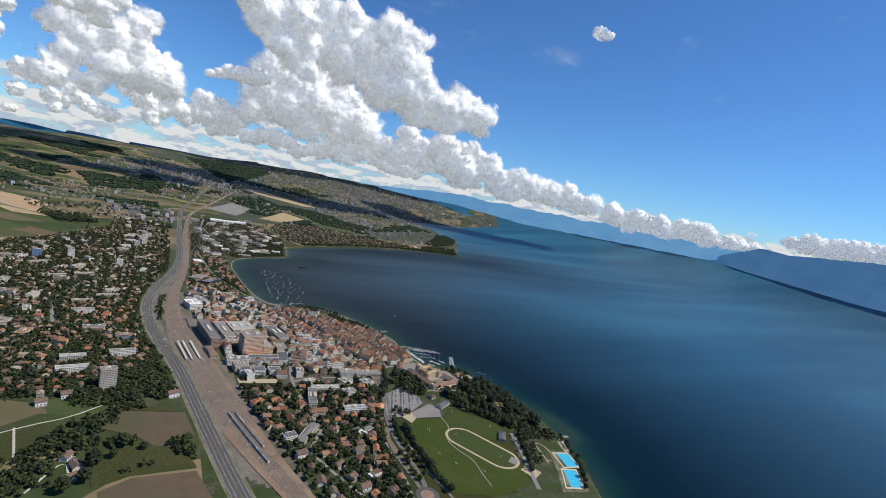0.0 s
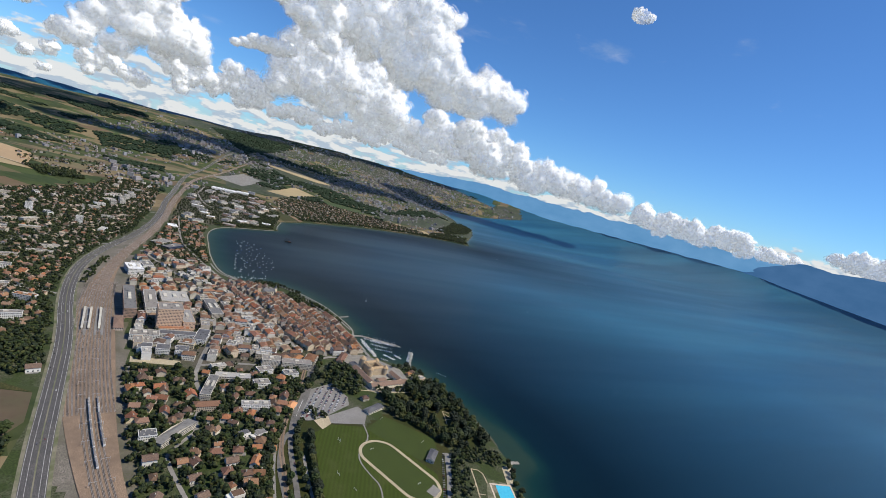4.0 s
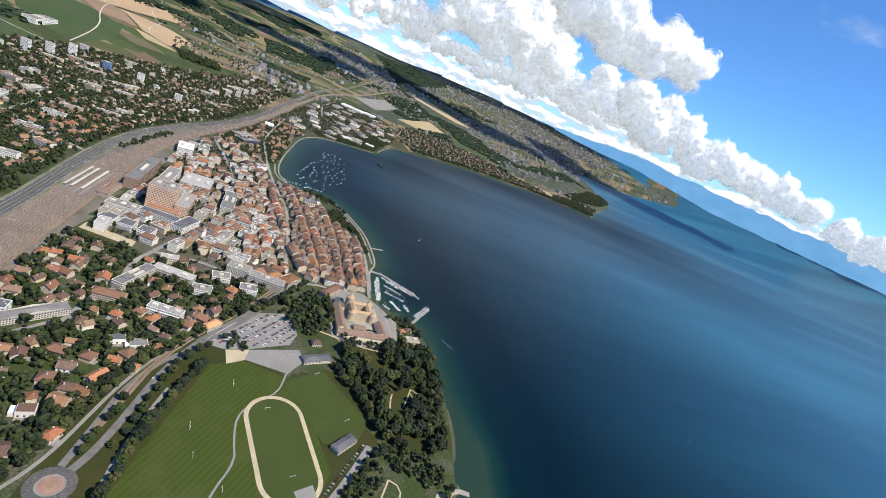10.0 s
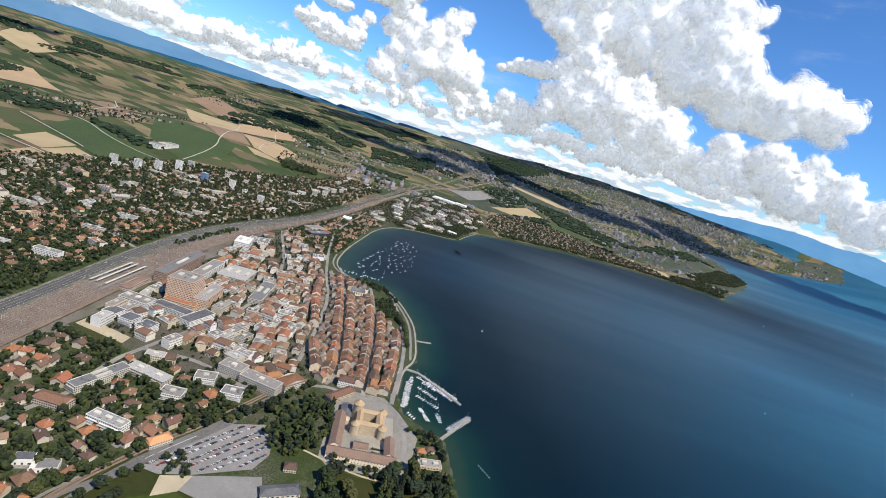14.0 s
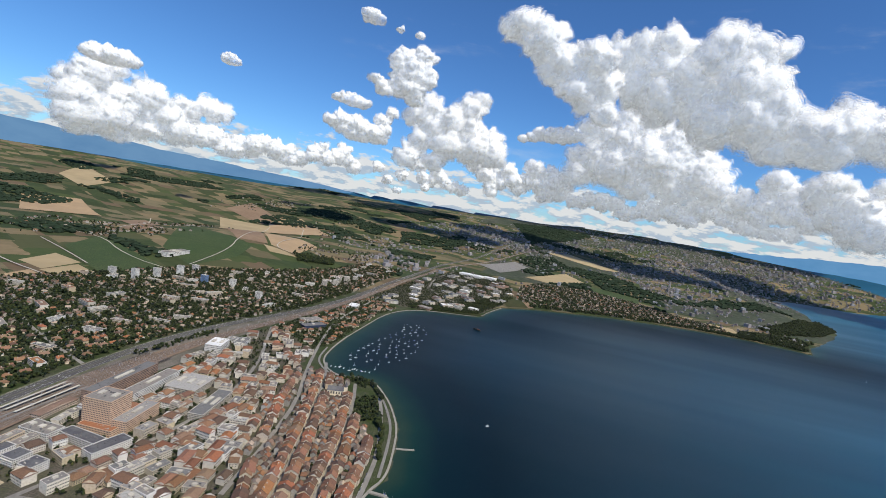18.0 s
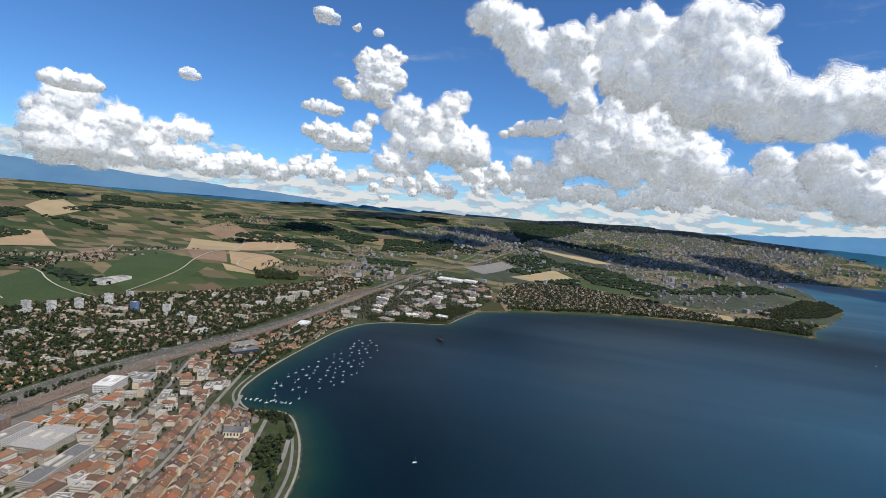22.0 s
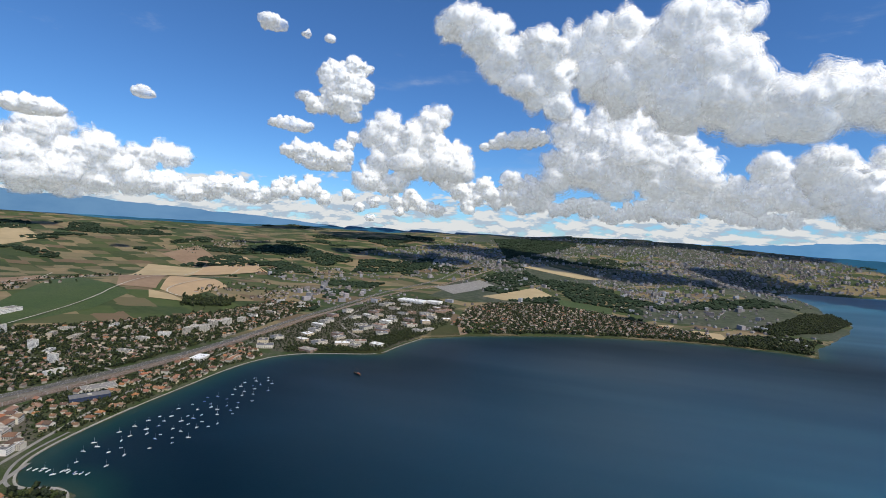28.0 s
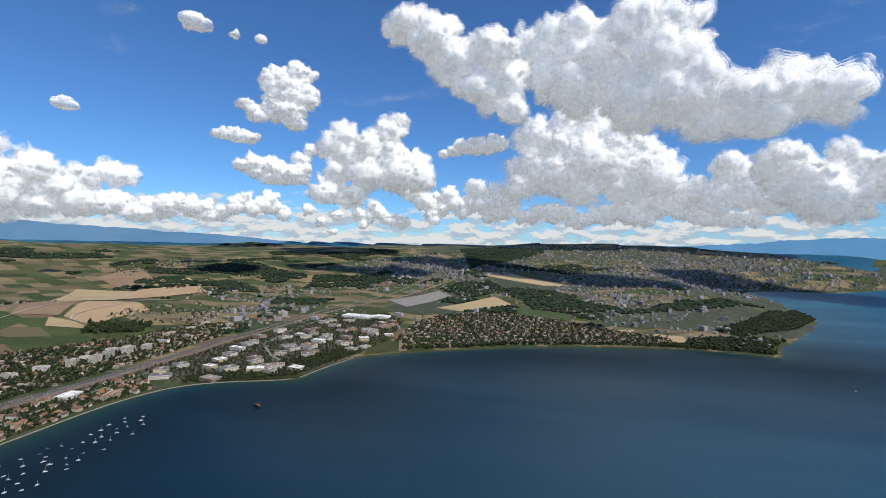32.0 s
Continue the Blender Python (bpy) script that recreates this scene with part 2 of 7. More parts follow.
# ---- the lie of the land ----
SHORE = [(-2600, -3000), (-700, -760), (-180, -230), (0, 40), (40, 110), (52, 150), (66, 176), (74, 183), (70, 195), (75, 240), (71, 281), (62, 324), (55, 370), (42, 408),
         (24, 412), (-3, 426), (-14, 454), (-20, 506), (-11, 535), (-22, 587), (-35, 634), (-57, 675), (-73, 700), (-107, 741), (-132, 745), (-158, 730), (-185, 745),
         (-209, 776), (-222, 835), (-230, 910), (-233, 990), (-238, 1095), (-226, 1170), (-200, 1215), (-150, 1250), (-95, 1272), (-48, 1298), (-42, 1362), (-15, 1470), (78, 1550),
         (155, 1595), (298, 1675), (446, 1728), (590, 1768), (720, 1785), (850, 1770), (897, 1750), (955, 1890), (1010, 1960), (1170, 2200), (1312, 2429), (1344, 2660), (1410, 2960), (1386, 3157), (1335, 3230), (1500, 3235), (1760, 3190), (2060, 3225), (2290, 3240), (2480, 3600), (4500, 7000)]
MIDDLE, REACH = (0.0, 200.0), 4400.0


def off_line(px, py, line):
    """Distance to a broken line, and the side on which a point lies (+ left)."""
    best = np.full(np.shape(px), 1e18)
    side = np.zeros(np.shape(px))
    for (ax, ay), (bx, by) in zip(line, line[1:]):
        dx, dy = bx - ax, by - ay
        k = np.clip(((px - ax) * dx + (py - ay) * dy) / (dx * dx + dy * dy), 0, 1)
        d = (px - ax - k * dx) ** 2 + (py - ay - k * dy) ** 2
        c = dx * (py - ay) - dy * (px - ax)
        nearer = d < best - 1e-6
        tie = (abs(d - best) <= 1e-6) & (abs(c) > abs(side))
        side = np.where(nearer | tie, c, side)
        best = np.minimum(d, best)
    return np.sqrt(best), np.sign(side)


def inside(px, py, poly):
    hit = np.zeros(np.shape(px), bool)
    for (ax, ay), (bx, by) in zip(poly, poly[1:] + poly[:1]):
        if ay != by:
            hit ^= ((ay > py) != (by > py)) & (px < (bx - ax) * (py - ay) / (by - ay) + ax)
    return hit


LAND = SHORE + [(4500, 9000), (-9000, 9000), (-9000, -3000)]


def inland(px, py):
    """Metres from the shore: above zero on land."""
    d, _ = off_line(px, py, SHORE)
    return np.where(inside(px, py, LAND), d, -d)


def waves(px, py, size):
    a = np.sin(px / size + 1.3 * np.sin(py / size / 1.7)) + np.sin(py / size * 1.1 + 0.7 + 1.1 * np.sin(px / size / 1.3))
    return a / 2


def lift(d):
    """The far land and lake are drawn together towards the horizon: how high the level surface stands there."""
    u = np.clip((d - 2600) / 1810, 0, 0.995)
    return 260 * (1 - np.maximum(d, 1.0) / (np.maximum(d, 1.0) * (u <= 0) + (2600 + 1810 * u / (1 - u)) * (u > 0)))


def land_height(px, py):
    px, py = np.asarray(px, float), np.asarray(py, float)
    s = inland(px, py)
    d = np.hypot(px - MIDDLE[0], py - MIDDLE[1])
    up = np.clip(s, 0, 4000)
    z = 1.0 + 0.022 * np.minimum(up, 600) + 0.012 * np.clip(up - 250, 0, 400)
    z = z + 34 * np.exp(-(((px + 960) / 300) ** 2 + ((py - 1500) / 420) ** 2))
    roll = np.clip((up - 500) / 900, 0, 1)
    z = np.maximum(z + roll * (12 * waves(px, py, 230) + 5 * waves(px + 400, py, 97)), 1.0 + 8 * roll)
    far = np.clip((d - 1900) / 2500, 0, 1)
    az = np.degrees(np.arctan2(px - MIDDLE[0], py - MIDDLE[1]))
    crest = np.interp(az, [-40, -20, -8, 4, 18, 25, 31, 38], [205, 212, 232, 250, 250, 236, 205, 150])
    rise = far * far * (1 + np.clip(1 - px / 500, 0, 1) * (2 - 2 * far) * 0.8)
    z = z + rise * (crest + 16 * waves(px, py, 420))
    sea = lift(d)
    above = np.minimum(z - sea, 1 + 0.022 * up + 0.16 * np.clip(up - 60, 0, 9000))
    above = np.maximum(above, 1.0 - 60 * np.clip((s - 300) / 300, 0, 1))
    above = np.where(s > 0, np.minimum(above, 0.35 + s * 0.25), np.maximum(s * 0.12, -4.0))
    return sea + above


def high(x, y):
    return float(land_height(np.array([x]), np.array([y]))[0])


def mesh_ob(name, verts, faces, material, parent=None, kind=""):
    me = bpy.data.meshes.new(name)
    me.from_pydata([tuple(v) for v in verts], [], [tuple(f) for f in faces])
    for m in (material if isinstance(material, (list, tuple)) else (material,)):
        me.materials.append(m)
    ob = new(name, me)
    ob.parent = parent
    if kind:
        ob["kind"] = kind
    return ob


def steps(fine_from, fine_to, fine, end_lo, end_hi, grow=1.12):
    a = list(np.arange(fine_from, fine_to + 1e-6, fine))
    w, x = fine, a[-1]
    while x < end_hi:
        w = min(w * grow, 90)
        x += w
        a.append(x)
    w, x = fine, a[0]
    while x > end_lo:
        w = min(w * grow, 90)
        x -= w
        a.insert(0, x)
    return np.array(a)


def sheet(name, xs, ys, height, material, pick=None):
    gx, gy = np.meshgrid(xs, ys)
    gz = height(gx, gy)
    n, m = len(xs), len(ys)
    v = np.stack([gx, gy, gz], -1).reshape(-1, 3)
    i = np.arange(n * m).reshape(m, n)
    f = np.stack([i[:-1, :-1], i[:-1, 1:], i[1:, 1:], i[1:, :-1]], -1).reshape(-1, 4)
    c = v[f].mean(1)
    keep = np.hypot(c[:, 0] - MIDDLE[0], c[:, 1] - MIDDLE[1]) < REACH
    f, c = f[keep], c[keep]
    used = np.unique(f)
    back = np.zeros(len(v), int)
    back[used] = np.arange(len(used))
    v, f = v[used], back[f]
    me = bpy.data.meshes.new(name)
    me.vertices.add(len(v))
    me.vertices.foreach_set("co", v.ravel())
    me.loops.add(f.size)
    me.loops.foreach_set("vertex_index", f.ravel())
    me.polygons.add(len(f))
    me.polygons.foreach_set("loop_start", np.arange(0, f.size, 4))
    for mat in material:
        me.materials.append(mat)
    if pick is not None:
        me.polygons.foreach_set("material_index", pick(c[:, 0], c[:, 1]))
    me.polygons.foreach_set("use_smooth", np.ones(len(f), bool))
    me.update()
    ob = new(name, me)
    return ob


# ---- clouds ----
scene.cycles.transparent_max_bounces = 32      # light passes many thin veils of mist


def cloud_matter(name, veil=None):
    """Bright cloud with an added glow in place of light scattered inside, its relief evened by soft normals; a veil
    lets the sky through its gaps.
    """
    m, t, bsdf = nodes_of(name)
    put_in(t, bsdf.inputs["Base Color"], (0.80, 0.83, 0.875, 1))
    bsdf.inputs["Roughness"].default_value, bsdf.inputs["Specular IOR Level"].default_value = 1.0, 0.0
    bsdf.inputs["Emission Color"].default_value, bsdf.inputs["Emission Strength"].default_value = (0.92, 0.965, 1.0, 1), 0.31
    soft = t.nodes.new("ShaderNodeAttribute")
    soft.attribute_name = "soft"
    blend = t.nodes.new("ShaderNodeMix")
    blend.data_type = "VECTOR"
    blend.inputs[0].default_value = 0.76
    t.links.new(t.nodes.new("ShaderNodeNewGeometry").outputs["Normal"], blend.inputs[4])
    t.links.new(soft.outputs["Vector"], blend.inputs[5])
    unit = t.nodes.new("ShaderNodeVectorMath")
    unit.operation = "NORMALIZE"
    t.links.new(blend.outputs[1], unit.inputs[0])
    t.links.new(unit.outputs[0], bsdf.inputs["Normal"])
    tr = t.nodes.new("ShaderNodeBsdfTranslucent")
    tr.inputs[0].default_value = (0.9, 0.9, 0.9, 1)
    mx = t.nodes.new("ShaderNodeMixShader")
    mx.inputs[0].default_value = 0.3
    out = [n for n in t.nodes if n.type == "OUTPUT_MATERIAL"][0]
    t.links.new(bsdf.outputs[0], mx.inputs[1])
    t.links.new(tr.outputs[0], mx.inputs[2])
    last = mx.outputs[0]
    if veil:
        lo, hi, most = veil
        r = t.nodes.new("ShaderNodeMath")
        r.operation, r.use_clamp = "MULTIPLY", True
        put_in(t, r.inputs[0], noise_of(t, 0.018, 3.5, 0.5, lo=lo, hi=hi))
        r.inputs[1].default_value = most
        gap = t.nodes.new("ShaderNodeMixShader")
        t.links.new(r.outputs[0], gap.inputs[0])
        t.links.new(t.nodes.new("ShaderNodeBsdfTransparent").outputs[0], gap.inputs[1])
        t.links.new(last, gap.inputs[2])
        last = gap.outputs[0]
    t.links.new(last, out.inputs[0])
    return m


CLOUDS = [cloud_matter("cloud"), cloud_matter("cloud_mist", (0.25, 0.52, 0.55)), cloud_matter("cloud_haze", (0.36, 0.60, 0.48)), cloud_matter("cloud_veil", (0.44, 0.66, 0.42)), cloud_matter("cloud_wisp", (0.50, 0.72, 0.36))]


def unit_ball(n):
    bm = bmesh.new()
    bmesh.ops.create_icosphere(bm, subdivisions=n, radius=1.0)
    v = np.array([tuple(p.co) for p in bm.verts])
    f = np.array([tuple(p.index for p in q.verts) for q in bm.faces])
    bm.free()
    return v, f


BALL3, BALL2 = unit_ball(3), unit_ball(2)


def grain3(p, seed):
    """Smooth random values from -1 to 1 for many points at once."""
    i = np.floor(p).astype(np.int64)
    f = p - i
    f = f * f * f * (f * (f * 6 - 15) + 10)
    out = np.zeros(len(p))
    for dx in (0, 1):
        for dy in (0, 1):
            for dz in (0, 1):
                h = ((i[:, 0] + dx) * 73856093) ^ ((i[:, 1] + dy) * 19349663) ^ ((i[:, 2] + dz) * 83492791) ^ (int(seed) * 2654435)
                h = (h ^ (h >> 13)) * 1274126177 & 0xFFFFFFFF
                h = (h ^ (h >> 16)) & 0xFFFF
                w = (f[:, 0] if dx else 1 - f[:, 0]) * (f[:, 1] if dy else 1 - f[:, 1]) * (f[:, 2] if dz else 1 - f[:, 2])
                out += w * (h / 32767.5 - 1)
    return out


def billow(p, seed, size):
    """Billowing noise for many points at once, bulging out between sharp folds."""
    out = np.zeros(len(p))
    amp, fr = 1.0, 1.0 / size
    for k in range(5):
        out += amp * (2.2 * np.abs(grain3(p * fr + 17.3 * k, seed + k)) - 0.6)
        amp, fr = amp * 0.46, fr * 2.05
    return out


def raw_mesh(name, v, f, n):
    me = bpy.data.meshes.new(name)
    me.vertices.add(len(v))
    me.vertices.foreach_set("co", np.ascontiguousarray(v, dtype=float).ravel())
    me.loops.add(f.size)
    me.loops.foreach_set("vertex_index", np.ascontiguousarray(f).ravel())
    me.polygons.add(len(f))
    me.polygons.foreach_set("loop_start", np.arange(0, f.size, n))
    me.update()
    return me


def cloud(where, az, lobes, label, seed, wide=1.0, out=1.0):
    """A heap of billowing lobes, flat below: lobes are (across, up, radius) in the plane that faces the town."""
    g = np.random.RandomState(seed)
    k = 4230 / math.hypot(where[0] - MIDDLE[0], where[1] - MIDDLE[1]) if label.startswith(("low bank", "long bank")) else out
    if k != 1.0:                       # the banks stand at the rim of the land, the others as far out as given
        where = (MIDDLE[0] + (where[0] - MIDDLE[0]) * k, MIDDLE[1] + (where[1] - MIDDLE[1]) * k, 262 + (where[2] - 262) * k)
        lobes = [(u * k, w * k, r * k) for u, w, r in lobes]
    a = radians(az)
    right, ahead = np.array([math.cos(a), -math.sin(a), 0]), np.array([math.sin(a), math.cos(a), 0])
    if "small" in label:
        wide = 1.45
        lobes = lobes + [(u + g.uniform(-1, 1) * r, w - 0.25 * r, r * g.uniform(0.6, 0.9)) for u, w, r in lobes]
    if "bank" in label or "small" in label:
        row = sorted(lobes)
        lobes = lobes + [((p[0] + n[0]) / 2, (p[1] + n[1]) / 2 - 0.15 * p[2], (p[2] + n[2]) / 2) for p, n in zip(row, row[1:])]
    floor = min(w - r * 0.7 for u, w, r in lobes)
    big = max(r for u, w, r in lobes)
    vs, fs, n = [], [], 0
    for u, w, r in lobes:
        c = np.array([u, g.uniform(-0.4, 0.4) * r, w])
        for k in range(7):
            d = g.normal(size=3)
            d[2] = abs(d[2]) * 0.8 - 0.2
            d /= np.linalg.norm(d)
            rr, at = (r * 0.95, c) if k == 0 else (r * g.uniform(0.3, 0.5), c + d * r * 0.66)
            v, f = BALL3 if k == 0 else BALL2
            p = v * rr * np.array([wide, wide, 0.9]) + at
            vs.append(p)
            fs.append(f + n)
            n += len(v)
    p, f = np.concatenate(vs), np.concatenate(fs)
    voxel = min(max(big / 20.0, 3.0), 7.0)
    tmp = new("cloud_core", raw_mesh("cloud_core", p, f, 3))
    rm = tmp.modifiers.new("join", "REMESH")
    rm.mode, rm.voxel_size = "VOXEL", voxel
    sm = tmp.modifiers.new("soften", "SMOOTH")
    sm.factor, sm.iterations = 0.5, 14
    core = bpy.data.meshes.new_from_object(tmp.evaluated_get(bpy.context.evaluated_depsgraph_get()))
    bpy.data.objects.remove(tmp)
    cnt = len(core.vertices)
    co, no = np.zeros(cnt * 3), np.zeros(cnt * 3)
    core.vertices.foreach_get("co", co)
    core.vertices.foreach_get("normal", no)
    co, no = co.reshape(-1, 3), no.reshape(-1, 3)
    quad = np.zeros(len(core.polygons) * 4, int)
    core.loops.foreach_get("vertex_index", quad)
    quad = quad.reshape(-1, 4)
    bpy.data.meshes.remove(core)
    bump = billow(co, seed * 7, big * 0.75)
    ragged = 0.8 * grain3(co / (big * 0.5), seed + 99) + 0.8 * grain3(co / (big * 0.16), seed + 51)
    under = np.clip((co[:, 2] - floor) / (big * 0.6), 0.25, 1.0)
    turn = np.stack([right, ahead, [0, 0, 1.0]])
    top = None
    tuft = big < 45
    for k, (name, out_by) in enumerate((("cloud", -0.10), ("mist", -0.04), ("haze", 0.02), ("veil", 0.08), ("wisp", 0.14))):
        if tuft and k < 1:
            continue
        q = co + no * (big * 0.20 * bump * under + (out_by + 0.035 * k * ragged) * big)[:, None]
        low = q[:, 2] < floor
        q[low, 2] = floor + (q[low, 2] - floor) * 0.4
        me = raw_mesh(name, np.array(where) + q @ turn, quad, 4)
        me.polygons.foreach_set("use_smooth", np.ones(len(me.polygons), bool))
        att = me.attributes.new("soft", "FLOAT_VECTOR", "POINT")
        att.data.foreach_set("vector", np.ascontiguousarray(no @ turn).ravel())
        me.materials.append(CLOUDS[k])
        ob = new(name, me)
        if top:
            ob.parent = top
        else:
            top = ob
            top.name = "cloud"
    return tagged(top, label, "cloud", "fair-weather clouds")


cloud((33, 2290, 917), -8.1, [(-245, 168, 80), (-152, 113, 101), (-58, 37, 100), (32, -4, 110), (72, 61, 89), (15, -71, 76), (122, -46, 88), (151, -155, 54), (61, -102, 65)], "ragged white cloud trailing up to one side", 1, out=1.15)
cloud((830, 2679, 980), 13.3, [(-575, 188, 127), (-471, 214, 141), (-371, 239, 112), (-362, 109, 165), (-237, 43, 163), (-130, 155, 137), (-22, 177, 115), (59, 188, 69), (-35, 46, 162), (71, 10, 121), (-114, -67, 160), (59, -106, 146), (182, -139, 146), (297, -169, 133), (384, -131, 120), (468, -95, 108), (537, -143, 108), (-355, 4, 136), (168, -219, 79), (354, -206, 93), (-487, 70, 110), (579, -168, 81)], "great white heaped cloud with a grey flat base", 2, out=1.08)
cloud((579, 3720, 805), 4.9, [(-321, 192, 132), (-205, 115, 168), (-140, 227, 113), (-1, 261, 132), (-18, 2, 204), (-156, -73, 167), (121, -33, 204), (181, 75, 168), (323, -68, 186), (424, -120, 130), (-343, -37, 149), (-41, -184, 129), (231, -159, 148), (458, -155, 111), (-416, -76, 104), (5, 150, 168), (348, 39, 112), (-449, -154, 111)], "tall bright cumulus with a shaded base", 3, out=1.15)
cloud((-764, 3451, 788), -19.4, [(-233, 85, 101), (-161, 148, 91), (-116, 18, 115), (-4, 65, 126), (104, 168, 109), (175, 269, 66), (111, 54, 126), (-33, -89, 125), (157, -75, 143), (269, -10, 108), (-186, -81, 90), (-292, -221, 89), (-102, -227, 78), (314, -103, 108)], "white heaped cloud with two domes", 4)
cloud((-754, 2391, 860), -28.2, [(-12, 85, 51), (49, 106, 51), (79, 33, 46), (16, 12, 56), (-34, 31, 38), (7, -53, 45), (47, -99, 35), (-104, -79, 25), (-143, -33, 20), (94, -3, 30)], "small white tufted cloud", 5)
cloud((-1139, 2601, 766), -33.5, [(-75, 4, 26), (8, 1, 41), (66, -6, 29)], "small white fair-weather cloud", 6)
cloud((-1519, 3655, 803), -29.4, [(-203, 0, 66), (-79, -29, 74), (47, -59, 74), (126, 55, 50), (-76, -93, 58), (186, 126, 37)], "small white fair-weather cloud", 7)
cloud((-2349, 2195, 763), -56.3, [(-90, 0, 42), (-27, 1, 50), (36, 1, 42), (81, -3, 28)], "small white fair-weather cloud", 8)
cloud((-2516, 2514, 546), -53.5, [(-247, 123, 110), (-190, 180, 78), (-267, -3, 137), (-151, 14, 125), (-52, 29, 109), (49, 71, 101), (-172, -83, 117), (-25, -63, 109), (132, -9, 97), (242, 57, 86), (344, 97, 78), (189, -70, 85), (81, -117, 77), (453, 70, 55), (-288, -129, 97), (-98, -169, 70)], "long bank of white heaped cloud over the ridge", 9)
cloud((-2015, 3320, 480), -38.7, [(-640, -10, 75), (-477, 5, 83), (-306, -16, 74), (-130, 20, 74), (18, -6, 65), (210, 11, 61), (330, 1, 57), (450, 76, 58), (286, 81, 49), (539, -23, 49), (-339, -78, 57), (58, -63, 49)], "low bank of white heaped cloud", 10)
cloud((-286, 3985, 563), -9.3, [(114, 87, 88), (243, 72, 80), (333, -8, 88), (-97, 54, 72), (-223, -16, 80), (-359, 63, 72), (-5, -48, 64), (-216, -124, 56), (210, -79, 64)], "low bank of white heaped cloud", 11)
cloud((1596, 3682, 611), 21.8, [(-323, 7, 86), (-202, -9, 97), (-94, 75, 109), (-184, 147, 86), (16, 57, 109), (-59, -26, 97), (100, -26, 97), (173, 22, 86), (-414, -46, 70), (269, 53, 117), (350, 68, 110), (323, -56, 98), (229, -73, 78), (40, -93, 70), (-225, -98, 62)], "low bank of white heaped cloud", 12)
cloud((930, 4179, 490), 9.6, [(-645, 28, 68), (-429, 13, 68), (-224, 0, 59), (-31, 27, 76), (151, 74, 76), (296, 58, 68), (122, -29, 50), (439, -15, 55), (-341, -70, 46), (-776, -21, 51), (639, -26, 55), (798, -38, 51)], "low bank of white heaped cloud", 13)
cloud((-1100, 3966, 476), -21.6, [(37, -84, 42), (216, -26, 50), (356, -49, 50), (-185, -144, 33), (-372, 23, 42), (120, 57, 59), (-18, 93, 59), (-155, 129, 59)], "low bank of white heaped cloud", 14)
cloud((-81, 3307, 827), -7.5, [(-50, 0, 39), (51, 11, 49), (151, 31, 49), (-151, -43, 26)], "small white fair-weather cloud", 15)
cloud((-665, 1834, 912), -34.5, [(-53, 5, 24), (-17, 0, 16), (-71, 12, 16), (141, -16, 14)], "small white fair-weather cloud", 16)
cloud((-1486, 2037, 767), -48.0, [(-12, 6, 27), (12, -6, 19)], "small white fair-weather cloud", 17)
cloud((1948, 2894, 530), 37.1, [(-447, 38, 140), (-292, -27, 121), (-126, 94, 78), (-54, -32, 108), (130, -21, 108), (322, -56, 108), (508, -68, 96), (-281, 160, 69), (-515, 143, 109), (698, -102, 79), (58, -128, 78)], "bank of white cumulus over the far lake shore", 18)
cloud((2937, 1980, 343), 56.7, [(-475, 51, 80), (-298, 38, 80), (-128, 25, 80), (30, 34, 71), (188, 22, 66), (344, -9, 58), (490, -20, 44), (206, -60, 53), (-32, -44, 53), (-325, -35, 53)], "low bank of white heaped cloud", 19)
cloud((3364, 1120, 408), 70.5, [(-258, 1, 44), (-133, 7, 62), (-14, 13, 66), (98, 18, 66), (208, 17, 66), (-63, -35, 53), (162, -22, 53)], "low bank of white heaped cloud", 20)
cloud((1293, 1479, 1175), 45.1, [(-14, 5, 28), (14, -5, 22)], "small white fair-weather cloud", 25)

def farmland():
    m, t, bsdf = nodes_of("farmland")
    pos = t.nodes.new("ShaderNodeNewGeometry").outputs["Position"]
    mp = t.nodes.new("ShaderNodeMapping")
    mp.inputs["Rotation"].default_value = (0, 0, radians(33))
    mp.inputs["Scale"].default_value = (0.0105, 0.0165, 0)
    t.links.new(pos, mp.inputs[0])
    v = t.nodes.new("ShaderNodeTexVoronoi")
    v.distance, v.inputs["Scale"].default_value, v.inputs["Randomness"].default_value = "CHEBYCHEV", 1.0, 0.55
    t.links.new(mp.outputs[0], v.inputs["Vector"])
    w = t.nodes.new("ShaderNodeTexWhiteNoise")
    t.links.new(v.outputs["Color"], w.inputs["Vector"])
    ramp = t.nodes.new("ShaderNodeValToRGB")
    ramp.color_ramp.interpolation = "CONSTANT"
    cols = [(0.026, 0.042, 0.016), (0.042, 0.062, 0.020), (0.185, 0.142, 0.082), (0.030, 0.050, 0.020), (0.066, 0.072, 0.032), (0.21, 0.158, 0.092), (0.036, 0.050, 0.018), (0.115, 0.096, 0.055), (0.048, 0.070, 0.023), (0.135, 0.092, 0.060), (0.165, 0.135, 0.080), (0.032, 0.050, 0.019)]
    el = ramp.color_ramp.elements
    while len(el) < len(cols):
        el.new(0.5)
    for i, c in enumerate(cols):
        el[i].position, el[i].color = i / len(cols), (*c, 1)
    t.links.new(w.outputs["Value"], ramp.inputs[0])
    col = mixed(t, noise_of(t, 0.05, 5), ramp.outputs[0], (0.08, 0.09, 0.04))
    col = mixed(t, 0.35, ramp.outputs[0], col)
    put_in(t, bsdf.inputs["Base Color"], col)
    bsdf.inputs["Roughness"].default_value = 0.9
    bsdf.inputs["Specular IOR Level"].default_value = 0.15
    return m


